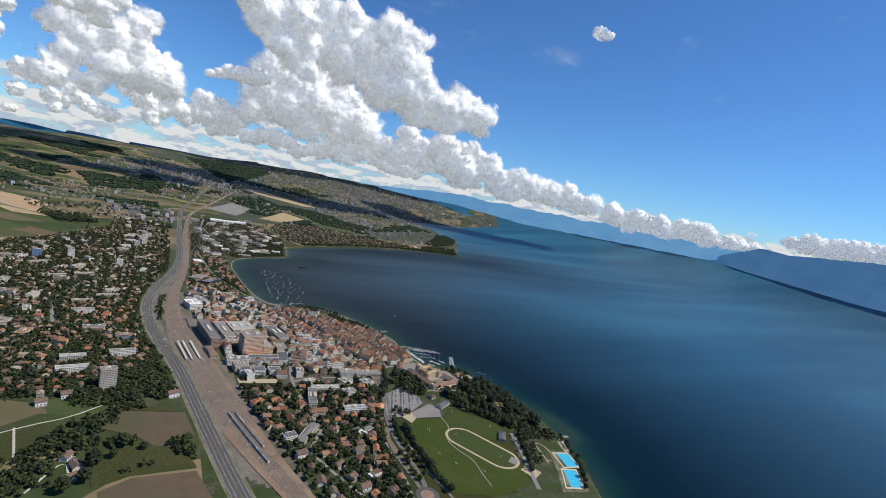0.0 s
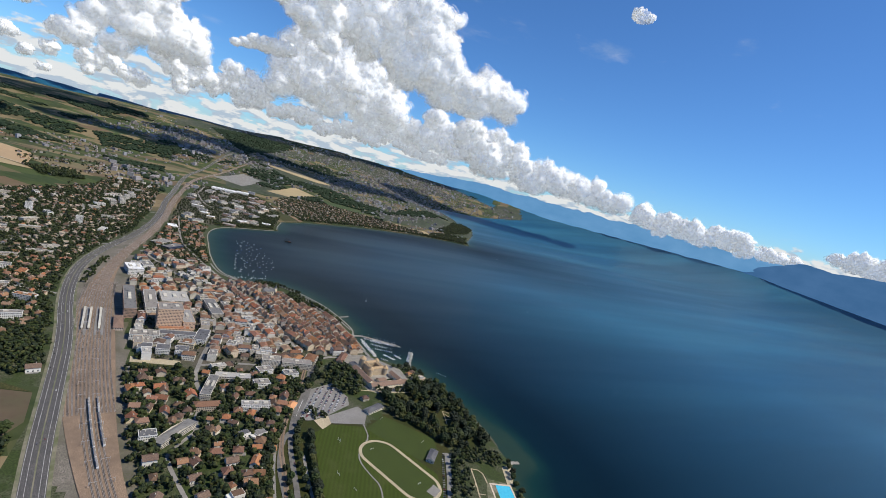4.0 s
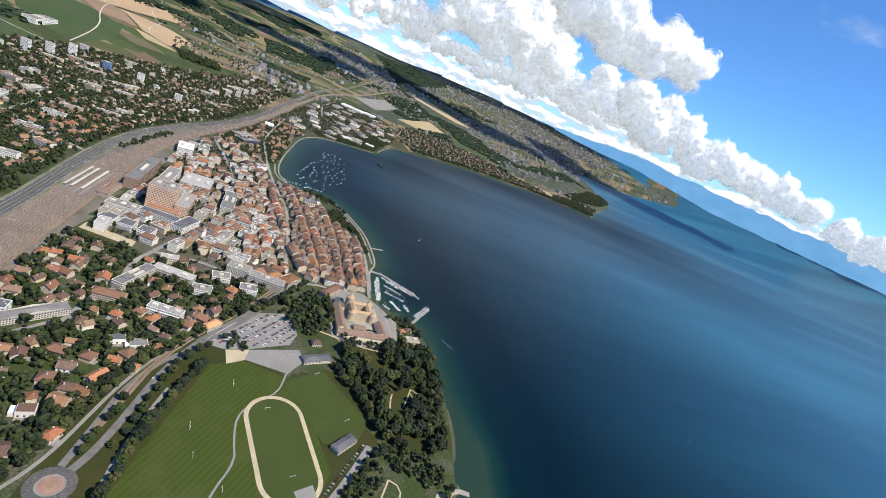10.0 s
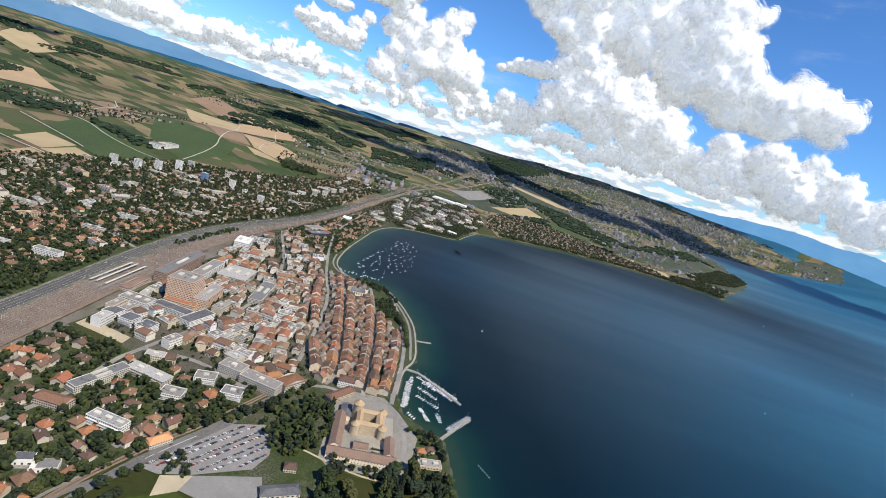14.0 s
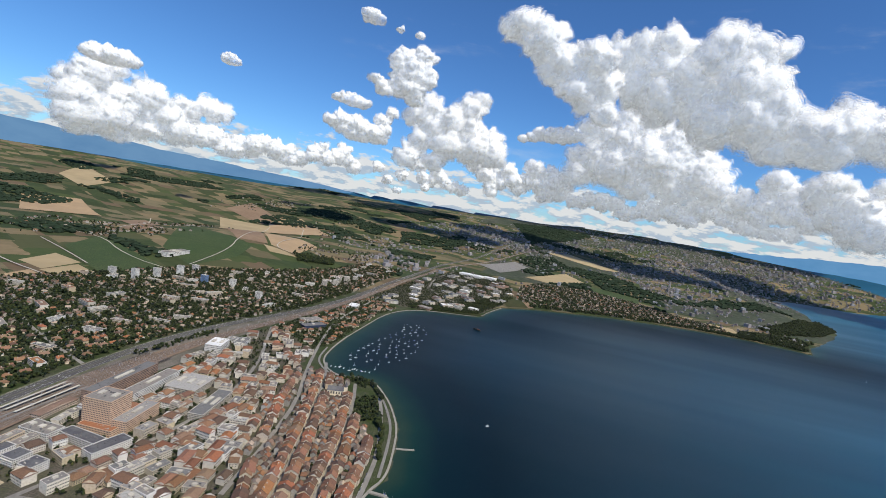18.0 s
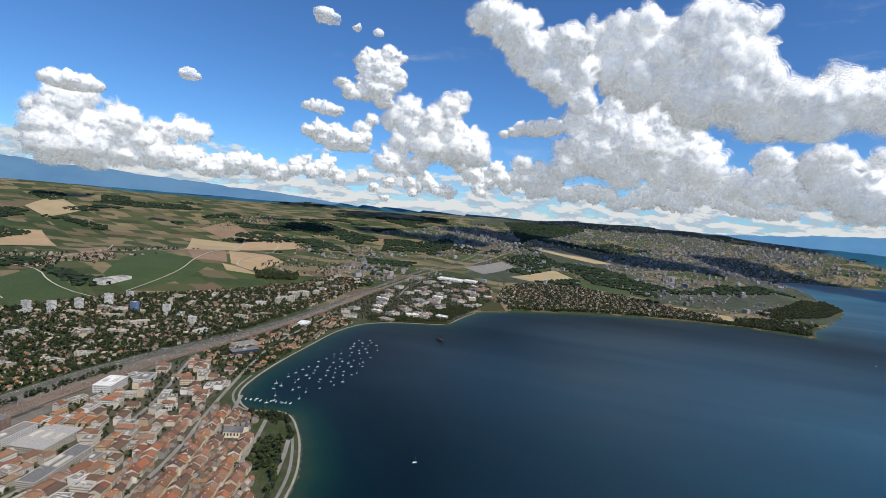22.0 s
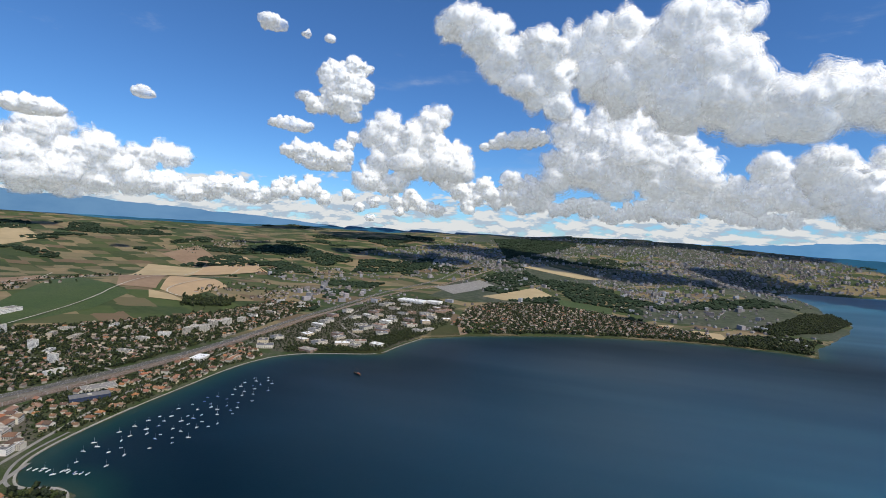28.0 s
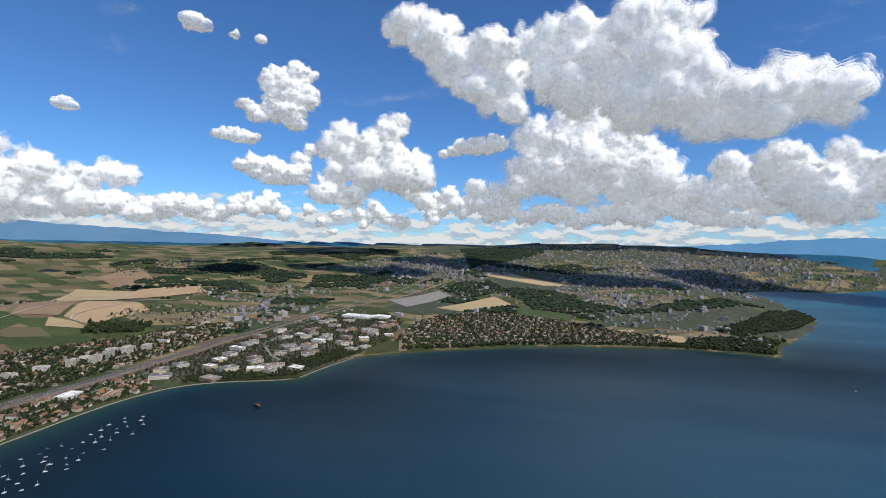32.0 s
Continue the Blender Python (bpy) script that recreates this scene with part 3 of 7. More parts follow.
def lake_water():
    m, t, bsdf = nodes_of("lake_water")
    att = t.nodes.new("ShaderNodeAttribute")
    att.attribute_name = "depth"
    ramp = t.nodes.new("ShaderNodeValToRGB")
    el = ramp.color_ramp.elements
    el[0].position, el[0].color = 0.0, (0.022, 0.042, 0.028, 1)
    el[1].position, el[1].color = 1.0, (0.0003, 0.0080, 0.0155, 1)
    e = el.new(0.2)
    e.color = (0.004, 0.026, 0.024, 1)
    e = el.new(0.5)
    e.color = (0.0006, 0.0105, 0.0175, 1)
    wob = noise_of(t, 0.03, 5, 0.6, lo=0.0, hi=1.0)
    add = t.nodes.new("ShaderNodeMath")
    add.operation = "MULTIPLY_ADD"
    put_in(t, add.inputs[0], wob)
    add.inputs[1].default_value = 0.16
    sub = t.nodes.new("ShaderNodeMath")
    sub.operation = "SUBTRACT"
    put_in(t, sub.inputs[0], att.outputs["Fac"])
    sub.inputs[1].default_value = 0.08
    put_in(t, add.inputs[2], sub.outputs[0])
    t.links.new(add.outputs[0], ramp.inputs[0])
    # haze and sky sheen far out are painted into the base colour, with wind streaks
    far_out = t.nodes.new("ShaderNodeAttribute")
    far_out.attribute_name = "lake_haze"
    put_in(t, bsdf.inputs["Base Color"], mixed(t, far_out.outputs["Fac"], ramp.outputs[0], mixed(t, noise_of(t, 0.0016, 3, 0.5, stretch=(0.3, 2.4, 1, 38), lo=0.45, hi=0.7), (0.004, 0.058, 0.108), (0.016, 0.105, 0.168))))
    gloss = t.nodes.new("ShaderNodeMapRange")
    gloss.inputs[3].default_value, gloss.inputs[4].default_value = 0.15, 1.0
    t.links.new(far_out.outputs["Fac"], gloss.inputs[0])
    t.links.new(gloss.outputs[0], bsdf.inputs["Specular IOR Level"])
    slick = noise_of(t, 0.0022, 4, 0.5, stretch=(0.35, 2.2, 1, 35), lo=0.4, hi=0.62)
    rg = t.nodes.new("ShaderNodeMapRange")
    rg.inputs[3].default_value, rg.inputs[4].default_value = 0.40, 0.48
    t.links.new(slick, rg.inputs[0])
    t.links.new(rg.outputs[0], bsdf.inputs["Roughness"])
    bsdf.inputs["IOR"].default_value = 1.33
    rip = noise_of(t, 0.35, 3, 0.6, lo=0.0, hi=1.0)
    bump_of(t, bsdf, rip, 0.25, 0.3)
    return m


FARM, WATER = farmland(), lake_water()

# districts, as broken lines round them
OLD_TOWN = [(-74, 430), (-26, 440), (-22, 470), (-38, 560), (-66, 606), (-100, 640), (-128, 690), (-138, 718), (-165, 715), (-215, 720), (-190, 620), (-160, 530), (-120, 445), (-90, 424)]
CENTRE = [(-300, 385), (-235, 360), (-120, 375), (-88, 408), (-120, 445), (-160, 530), (-190, 620), (-215, 720), (-240, 800), (-345, 860), (-345, 700), (-322, 560)]
PARK = [(-38, 318), (-4, 330), (13, 345), (30, 372), (52, 360), (60, 324), (68, 281), (70, 225), (40, 205), (8, 215), (-8, 240), (-34, 288)]
SPORTS = [(-180, 100), (-178, 190), (-160, 245), (-148, 275), (-120, 268), (-74, 254), (-42, 278), (-7, 241), (6, 208), (-22, 150), (-34, 118), (-90, 100)]
NEAR_VILLAS = [(-290, 160), (-300, 235), (-308, 330), (-300, 385), (-235, 360), (-120, 375), (-140, 300), (-172, 215), (-180, 150), (-215, 60), (-255, 40)]
WEST_SUBURB = [(-420, 560), (-430, 700), (-415, 800), (-400, 900), (-385, 1050), (-375, 1240), (-385, 1500), (-400, 1680), (-520, 1620), (-540, 1420), (-570, 1330), (-640, 1180), (-720, 1050), (-760, 900), (-800, 700), (-760, 420), (-560, 330), (-470, 350), (-395, 440)]
EAST_STRIP = [(-345, 860), (-240, 800), (-228, 850), (-240, 960), (-248, 1090), (-236, 1180), (-320, 1240), (-335, 1000)]
WORKS = [(-325, 1250), (-230, 1215), (-110, 1290), (-55, 1330), (-20, 1500), (0, 1640), (-40, 1900), (-130, 2000), (-270, 1900), (-320, 1500)]
VILLAGE = [(10, 1640), (90, 1600), (290, 1700), (440, 1752), (580, 1795), (700, 1815), (690, 1900), (560, 1960), (420, 2080), (250, 2140), (60, 2060), (0, 1900)]
HIGHWAY = [(-235, -420), (-268, -160), (-306, 50), (-335, 195), (-352, 312), (-368, 420), (-395, 540), (-411, 650), (-412, 745), (-398, 850), (-373, 960), (-356, 1120), (-352, 1270), (-357, 1420), (-350, 1600), (-345, 1900), (-330, 2200), (-240, 2700), (-100, 3300)]
RAILWAY = [(-170, -420), (-205, -180), (-240, -20), (-275, 123), (-307, 220), (-334, 345), (-355, 480), (-370, 600), (-374, 705), (-368, 820), (-352, 965), (-343, 1075), (-337, 1300), (-337, 1465), (-325, 1700), (-315, 1950), (-230, 2400), (0, 3000)]
AVENUE = [(-240, -180), (-205, 20), (-176, 100), (-163, 134), (-160, 156), (-159, 187), (-158, 218), (-153, 243), (-140, 284), (-127, 315), (-110, 375), (-98, 410), (-88, 417)]
STREETS = [[(-82, 424), (-78, 441), (-99, 514), (-133, 612), (-165, 700), (-200, 770)], [(-44, 428), (-48, 449), (-72, 561), (-106, 665), (-128, 718)], [(-15, 432), (-18, 456), (-22, 500), (-34, 570), (-62, 650), (-85, 700)],
           [(-237, 374), (-200, 385), (-170, 383), (-139, 373), (-118, 385), (-95, 412)], [(-235, 235), (-237, 260), (-233, 285), (-230, 298), (-241, 344), (-237, 374), (-232, 411), (-220, 461), (-222, 567), (-264, 693), (-312, 780), (-350, 850)],
           [(-120, 445), (-136, 530), (-160, 622), (-204, 718), (-246, 831), (-287, 962), (-300, 1100), (-310, 1250)], [(-234, 246), (-254, 214), (-256, 205), (-241, 164), (-231, 140), (-219, 118), (-206, 96)],
           [(-408, 560), (-520, 590), (-640, 640), (-780, 640)], [(-395, 860), (-520, 800), (-640, 820), (-760, 780)], [(-378, 1000), (-480, 1010), (-560, 960), (-640, 820), (-680, 640)],
           [(-360, 1240), (-470, 1180), (-600, 1120), (-690, 1060)], [(-480, 1010), (-500, 1180), (-560, 1280)], [(-520, 590), (-540, 700), (-520, 800), (-480, 1010)],
           [(30, 1650), (200, 1720), (420, 1820), (640, 1870), (900, 1990)], [(60, 2060), (150, 1900), (200, 1720)], [(-60, 1360), (-160, 1400), (-250, 1500), (-280, 1700), (-260, 1900)], [(-92, 413), (-76, 422), (-57, 421), (-38, 425), (-21, 433), (-8, 421), (4, 403), (11, 382), (15, 349)], [(-57, 418), (-51, 379), (-43, 338), (-41, 326)]]
RAIL_YARD = [p for p in HIGHWAY if 180 < p[1] < 1300] + [(x + (34 if 200 < y < 720 else 8), y) for x, y in reversed(RAILWAY) if 100 < y < 1320]


def land_pick(px, py):
    s = inland(px, py)
    d = np.hypot(px, py - 200)
    k = np.full(px.shape, 3)
    k[(px > -425) & (py > 60) & (py < 1260)] = 2
    k[inside(px, py, [(-360, 60), (-352, 310), (-405, 310), (-450, 260), (-520, 160), (-420, 60)])] = 3
    k[(px > -180 - np.clip(py - 2400, 0, 600) * 0.6) & (py > 2050) & (waves(px + 150, py, 170) + 0.6 * waves(py, px, 90) > -0.1)] = 5
    for poly in (NEAR_VILLAS, WEST_SUBURB, EAST_STRIP, VILLAGE):
        k[inside(px, py, poly)] = 2
    for poly in (OLD_TOWN, CENTRE, WORKS):
        k[inside(px, py, poly)] = 1
    k[inside(px, py, RAIL_YARD)] = 6
    for poly in (PARK, SPORTS):
        k[inside(px, py, poly)] = 4
    k[(s > 0) & (s < 5) & (k == 3)] = 4
    k[s < -0.5] = 0
    return k


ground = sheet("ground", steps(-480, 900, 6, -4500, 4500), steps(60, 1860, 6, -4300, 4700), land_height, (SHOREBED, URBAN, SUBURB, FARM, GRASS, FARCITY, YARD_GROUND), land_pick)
tagged(ground, "gently rising shore land with gardens, streets and fields", "ground", kind="structure")


def build_water():
    xs, ys = steps(-260, 960, 12, -4500, 4500), steps(60, 1860, 12, -4300, 4700)
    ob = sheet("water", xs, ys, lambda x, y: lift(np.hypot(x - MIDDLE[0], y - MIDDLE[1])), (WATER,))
    me = ob.data
    co = np.zeros(len(me.vertices) * 3)
    me.vertices.foreach_get("co", co)
    co = co.reshape(-1, 3)
    s = inland(co[:, 0], co[:, 1])
    att = me.attributes.new("depth", "FLOAT", "POINT")
    shoal = 0.5 * np.exp(-((co[:, 0] - 92) / 20) ** 2 - ((co[:, 1] - 212) / 36) ** 2)
    att.data.foreach_set("value", np.clip(-s / 95 - shoal, 0.06, 1))
    # share of the painted haze: grows offshore and with distance from the middle
    att = me.attributes.new("lake_haze", "FLOAT", "POINT")
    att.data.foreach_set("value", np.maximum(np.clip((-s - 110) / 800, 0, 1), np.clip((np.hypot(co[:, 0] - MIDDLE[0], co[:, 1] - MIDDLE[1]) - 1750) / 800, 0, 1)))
    return tagged(ob, "deep blue lake with faint wind streaks", "lake", kind="structure")


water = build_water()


def length_points(line, gap):
    """Points every so many metres along a broken line, with their direction."""
    out, left = [], 0.0
    for (ax, ay), (bx, by) in zip(line, line[1:]):
        n = math.hypot(bx - ax, by - ay)
        while left <= n:
            k = left / n
            out.append((ax + (bx - ax) * k, ay + (by - ay) * k, math.atan2(by - ay, bx - ax)))
            left += gap
        left -= n
    return out


def smooth(line, times=2):
    for _ in range(times):
        out = [line[0]]
        for a, b in zip(line, line[1:]):
            out += [(a[0] * 0.75 + b[0] * 0.25, a[1] * 0.75 + b[1] * 0.25), (a[0] * 0.25 + b[0] * 0.75, a[1] * 0.25 + b[1] * 0.75)]
        line = out + [line[-1]]
    return line


def ribbon(name, line, width, material, lift=0.25, parent=None, off=0.0, level=False):
    """A strip of ground along a line, laid on the land; width a number or a function of y."""
    pts = length_points(line, 7.0) if len(line) > 2 or math.dist(line[0], line[-1]) > 14 else [(x, y, math.atan2(line[-1][1] - line[0][1], line[-1][0] - line[0][0])) for x, y in line]
    v, f = [], []
    for x, y, a in pts:
        w = (width(y) if callable(width) else width) / 2
        for side in (1, -1):
            px, py = x - math.sin(a) * (w * side + off), y + math.cos(a) * (w * side + off)
            v.append((px, py, 0))
    arr = np.array(v)
    z = land_height(arr[:, 0], arr[:, 1])
    mid = np.repeat(np.maximum(z[0::2], z[1::2]), 2)
    if level:                          # level across, by the height of the middle line
        mid = np.repeat(land_height(np.array([p[0] for p in pts]), np.array([p[1] for p in pts])), 2)
    v = [(x, y, zz + lift) for (x, y, _), zz in zip(v, mid)]
    for i in range(len(pts) - 1):
        f.append((2 * i, 2 * i + 1, 2 * i + 3, 2 * i + 2))
    return mesh_ob(name, v, f, material, parent)


def patch(name, poly, material, lift=0.3, cell=10.0, parent=None):
    """A field or lawn of any outline, laid on the land."""
    bm = bmesh.new()
    bm.faces.new([bm.verts.new((x, y, 0)) for x, y in poly])
    bmesh.ops.triangulate(bm, faces=bm.faces[:])
    for _ in range(5):
        long_edges = [e for e in bm.edges if e.calc_length() > cell * 2.2]
        if not long_edges:
            break
        bmesh.ops.subdivide_edges(bm, edges=long_edges, cuts=1)
        bmesh.ops.triangulate(bm, faces=bm.faces[:])
    co = np.array([v.co[:2] for v in bm.verts])
    for v, z in zip(bm.verts, land_height(co[:, 0], co[:, 1])):
        v.co.z = z + lift
    bmesh.ops.recalc_face_normals(bm, faces=bm.faces[:])
    if sum(q.normal.z for q in bm.faces) < 0:
        bmesh.ops.reverse_faces(bm, faces=bm.faces[:])
    me = bpy.data.meshes.new(name)
    bm.to_mesh(me)
    bm.free()
    me.materials.append(material)
    ob = new(name, me)
    ob.parent = parent
    return ob


# ---- roads and rails ----
HIGHWAY_ASPHALT = surface("motorway_asphalt", (0.085, 0.08245, 0.0836), (0.12, 0.1145, 0.1092), 0.3, c=(0.15, 0.1406, 0.133), scale2=0.03, fine=1.5)
LINE_WHITE = surface("road_paint", (0.6, 0.6, 0.58), (0.7, 0.7, 0.68), 1.0)
SLEEPERS = surface("track_sleepers", (0.062, 0.05, 0.04), (0.095, 0.075, 0.06), 0.8, c=(0.17, 0.14, 0.115), scale2=0.1)
RAIL_STEEL = surface("rail_steel", (0.36, 0.31, 0.27), (0.42, 0.38, 0.34), 0.5, metal=0.4, rough=0.4)
VERGE = surface("road_verge", (0.16, 0.15, 0.10), (0.22, 0.2, 0.15), 0.3, c=(0.08, 0.1, 0.04), scale2=0.06)
highway_line, railway_line, avenue_line = smooth(HIGHWAY), smooth(RAILWAY), smooth(AVENUE)
verge = tagged(ribbon("verge", highway_line, lambda y: 20 - 4 * min(1, max(0, (y - 600) / 300)), VERGE, 0.45, level=True), "dry grassy verge beside the motorway", "verge", kind="structure")
highway = tagged(ribbon("road", highway_line, 15.2, HIGHWAY_ASPHALT, 0.6, level=True), "grey four-lane motorway with a central reserve", "road", kind="structure")
for off in (-7.0, -3.8, 0.0, 3.8, 7.0):
    ribbon("lane_line", highway_line, 0.14 if abs(off) > 1 else 0.9, LINE_WHITE if abs(off) > 1 else VERGE, 0.68, highway, off, True)
rail_bed = tagged(ribbon("railway_bed", railway_line, lambda y: 15 + 30 * math.exp(-((y - 400) / 230) ** 2), BALLAST, 0.9, level=True), "brown ballast of the railway yard", "railway", kind="structure")
for off in (-18, -15, -12, -9, -6, -3, 0, 3, 6, 9, 12, 15, 18):
    near = abs(off) < 8
    line = railway_line if near else [p for p in railway_line if 250 < p[1] < 640]
    ribbon("track", line, 1.5, SLEEPERS, 1.0, rail_bed, off * 0.98, True)
    for gauge in (-0.4, 0.4):
        ribbon("rail", line, 0.2, RAIL_STEEL, 1.08, rail_bed, off * 0.98 + gauge, True)
avenue = tagged(ribbon("road", avenue_line, lambda y: 4.6 + 4.4 * min(1, max(0, (y - 225) / 40)), ASPHALT, 0.38), "grey avenue into town", "road", kind="structure")
ribbon("lane_line", avenue_line, 0.3, LINE_WHITE, 0.42, avenue)
tram_bed = tagged(ribbon("railway_bed", [p for p in avenue_line if p[1] > 150], 4.2, BALLAST, 0.5, None, 8.2), "brown ballast of the narrow railway beside the avenue", "railway", kind="structure")
ribbon("track", [p for p in avenue_line if p[1] > 150], 1.3, SLEEPERS, 0.56, tram_bed, 8.2)
for side_line, wide, mat, lb in (([(-170, 132), (-170, 160), (-171, 194), (-164, 226), (-153, 246)], 4.0, ASPHALT, "slip lane towards the roundabout"), ([(-200, 90), (-185, 115), (-179, 137), (-177, 165), (-175, 193), (-168, 232), (-150, 278)], 2.2, GRAVEL, "pale footpath beside the avenue"), ([(-145, 108), (-149, 145), (-149, 179), (-147, 212)], 2.6, GRAVEL, "pale footpath along the field's trees")):
    tagged(ribbon("pavement", smooth(side_line, 2), wide, mat, 0.42), lb, "path", kind="structure")
for st in STREETS:
    tagged(ribbon("road", smooth(st, 1), 3.2 if st[0] == (-234, 246) else 4.5, STREET, 0.3), "narrow grey town street", "road", kind="structure")

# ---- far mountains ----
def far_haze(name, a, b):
    """A distant ridge: the haze of the air before it is put into a glowing blue colour."""
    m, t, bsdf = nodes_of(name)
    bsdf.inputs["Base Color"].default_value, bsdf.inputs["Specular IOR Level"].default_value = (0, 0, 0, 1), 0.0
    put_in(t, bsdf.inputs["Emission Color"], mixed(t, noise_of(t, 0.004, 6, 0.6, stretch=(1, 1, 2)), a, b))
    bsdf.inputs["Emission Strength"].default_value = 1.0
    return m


def mountains(name, material, az_from, az_to, crest, radius, label, seed, rough=1.0):
    """A far ridge along the horizon: azimuths clockwise from +y; crest in degrees above the level, radius in metres, both by azimuth."""
    v, f, n, rows = [], [], 220, 6
    for i in range(n + 1):
        k = i / n
        deg = az_from + (az_to - az_from) * k
        a = radians(deg)
        far = float(np.interp(deg, *radius))
        foot = float(lift(np.array(far))) - 25
        top = 268 + 4400 * math.tan(radians(float(np.interp(deg, *crest))))
        top += rough * (noise.noise((k * 22 + seed, 0, 0)) * 20 + noise.noise((k * 70 + seed, 3, 0)) * 9 + noise.noise((k * 190 + seed, 5, 0)) * 4) * min(1, k * 8, (1 - k) * 8)
        for j in range(rows + 1):
            q = j / rows
            r = far + 110 * q + 20 * noise.noise((k * 40, q * 5, seed))
            v.append((MIDDLE[0] + math.sin(a) * r, MIDDLE[1] + math.cos(a) * r, foot + (max(top, foot + 2) - foot) * q))
    for i in range(n):
        for j in range(rows):
            p = i * (rows + 1) + j
            f.append((p, p + rows + 1, p + rows + 2, p + 1))
    ob = mesh_ob(name, v, f, material)
    for q in ob.data.polygons:
        q.use_smooth = True
    return tagged(ob, label, "mountains", kind="structure")


PALE_RIDGE, BLUE_RIDGE, NEAR_RIDGE = far_haze("pale_ridge_haze", (0.10, 0.26, 0.48), (0.13, 0.30, 0.53)), far_haze("blue_ridge_haze", (0.11, 0.24, 0.43), (0.14, 0.28, 0.47)), far_haze("slope_ridge_haze", (0.042, 0.12, 0.26), (0.058, 0.145, 0.30))
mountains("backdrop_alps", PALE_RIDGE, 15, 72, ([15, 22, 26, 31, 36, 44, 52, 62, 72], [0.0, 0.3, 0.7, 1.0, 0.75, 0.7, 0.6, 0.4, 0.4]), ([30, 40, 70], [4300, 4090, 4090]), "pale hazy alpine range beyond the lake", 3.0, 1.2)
mountains("backdrop_slope", NEAR_RIDGE, 60, 140, ([60, 63, 65.6, 67.8, 70.5, 76.5, 84, 140], [-1.7, -0.9, 0.2, 1.05, 0.85, 1.35, 1.9, 2.5]), ([60, 65, 77, 90, 140], [4070, 4040, 3720, 3520, 3350]), "mountain slope across the lake, dark blue with haze", 5.0, 0.7)
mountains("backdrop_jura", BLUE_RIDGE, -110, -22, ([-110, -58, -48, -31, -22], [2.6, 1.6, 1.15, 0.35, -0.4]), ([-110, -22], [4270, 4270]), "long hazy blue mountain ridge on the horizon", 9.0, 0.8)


# ---- building stuff ----
ROOF_TILE = palette("roof_tiles", [(0.2211, 0.1074, 0.06206), (0.1929, 0.1114, 0.07405), (0.1411, 0.08594, 0.05994), (0.3105, 0.1352, 0.06699), (0.1129, 0.07318, 0.05501), (0.2446, 0.1312, 0.0811), (0.1788, 0.09938, 0.06347), (0.2023, 0.1312, 0.09028)], 0.9, 0.9)
ROOF_STUFF = palette("roof_tiles_far", [(0.2077, 0.1107, 0.06914), (0.1535, 0.09885, 0.06914), (0.1174, 0.08063, 0.06208), (0.2348, 0.1581, 0.1129), (0.2619, 0.1265, 0.07055), (0.1896, 0.1463, 0.1129), (0.3793, 0.3044, 0.2364), (0.1219, 0.08534, 0.06491), (0.2709, 0.2213, 0.1764)], 0.9, 0.6, "island")
# far walls are tinted towards blue in their colour, for the haze of distance
FAR_WALL = palette("far_plaster_hazed", [(0.267, 0.2652, 0.2838), (0.3382, 0.3431, 0.3715), (0.2136, 0.1921, 0.1909), (0.178, 0.1693, 0.1703), (0.2937, 0.2744, 0.2786)], 0.9, 0.3, "island")
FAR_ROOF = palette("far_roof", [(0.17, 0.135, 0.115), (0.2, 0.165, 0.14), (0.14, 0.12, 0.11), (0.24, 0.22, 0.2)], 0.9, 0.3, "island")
WALL = palette("plaster_wall", [(0.5397, 0.4827, 0.382), (0.6054, 0.5598, 0.4739), (0.4899, 0.4125, 0.297), (0.5558, 0.4664, 0.3399), (0.4495, 0.3894, 0.3181), (0.572, 0.5368, 0.467)], 0.9, 0.7)
WALL_STUFF = palette("plaster_wall_far", [(0.3167, 0.303, 0.2754), (0.3993, 0.3924, 0.3718), (0.2892, 0.2616, 0.2203), (0.3442, 0.3167, 0.2754), (0.2616, 0.2478, 0.2341)], 0.9, 0.5, "island")
FLAT_ROOF = palette("flat_roof", [(0.2236, 0.2163, 0.2091), (0.2836, 0.2753, 0.2681), (0.1635, 0.1635, 0.1635), (0.3353, 0.3281, 0.3126), (0.2008, 0.1863, 0.1718)], 0.9, 0.5)
SLATE = surface("slate_roof", (0.07, 0.07, 0.08), (0.10, 0.10, 0.11), 0.6, c=(0.14, 0.14, 0.14), scale2=0.1, rough=0.6)
WHITE_METAL = surface("white_sheet_roof", (0.7, 0.71, 0.71), (0.78, 0.78, 0.78), 0.2, c=(0.6, 0.6, 0.58), scale2=0.04, rough=0.5)
CONCRETE = surface("pale_concrete", (0.4784, 0.448, 0.3864), (0.552, 0.5197, 0.4536), 0.6, c=(0.4048, 0.3763, 0.3192), scale2=0.08, rand="object", spread=(0.01, 0.12))
WHITE_WALL = surface("white_render", (0.6296, 0.6188, 0.5862), (0.6948, 0.6839, 0.6514), 0.5, c=(0.6112, 0.5928, 0.5537), scale2=0.1, rand="object", spread=(0.01, 0.1))
OCHRE_WALL = surface("sandstone_cladding", (0.56, 0.392, 0.2688), (0.62, 0.441, 0.3136), 0.7, c=(0.5, 0.3626, 0.2688), scale2=0.1)
BROWN_WALL = surface("brown_cladding", (0.3, 0.2, 0.15), (0.36, 0.25, 0.19), 0.6, c=(0.25, 0.18, 0.14), scale2=0.1)
GLASS = surface("window_glass", (0.03, 0.035, 0.045), (0.055, 0.06, 0.07), 0.6, rough=0.15, spec=0.6)
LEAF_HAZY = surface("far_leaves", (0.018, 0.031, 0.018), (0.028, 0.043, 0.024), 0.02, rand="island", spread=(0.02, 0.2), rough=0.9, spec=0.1)
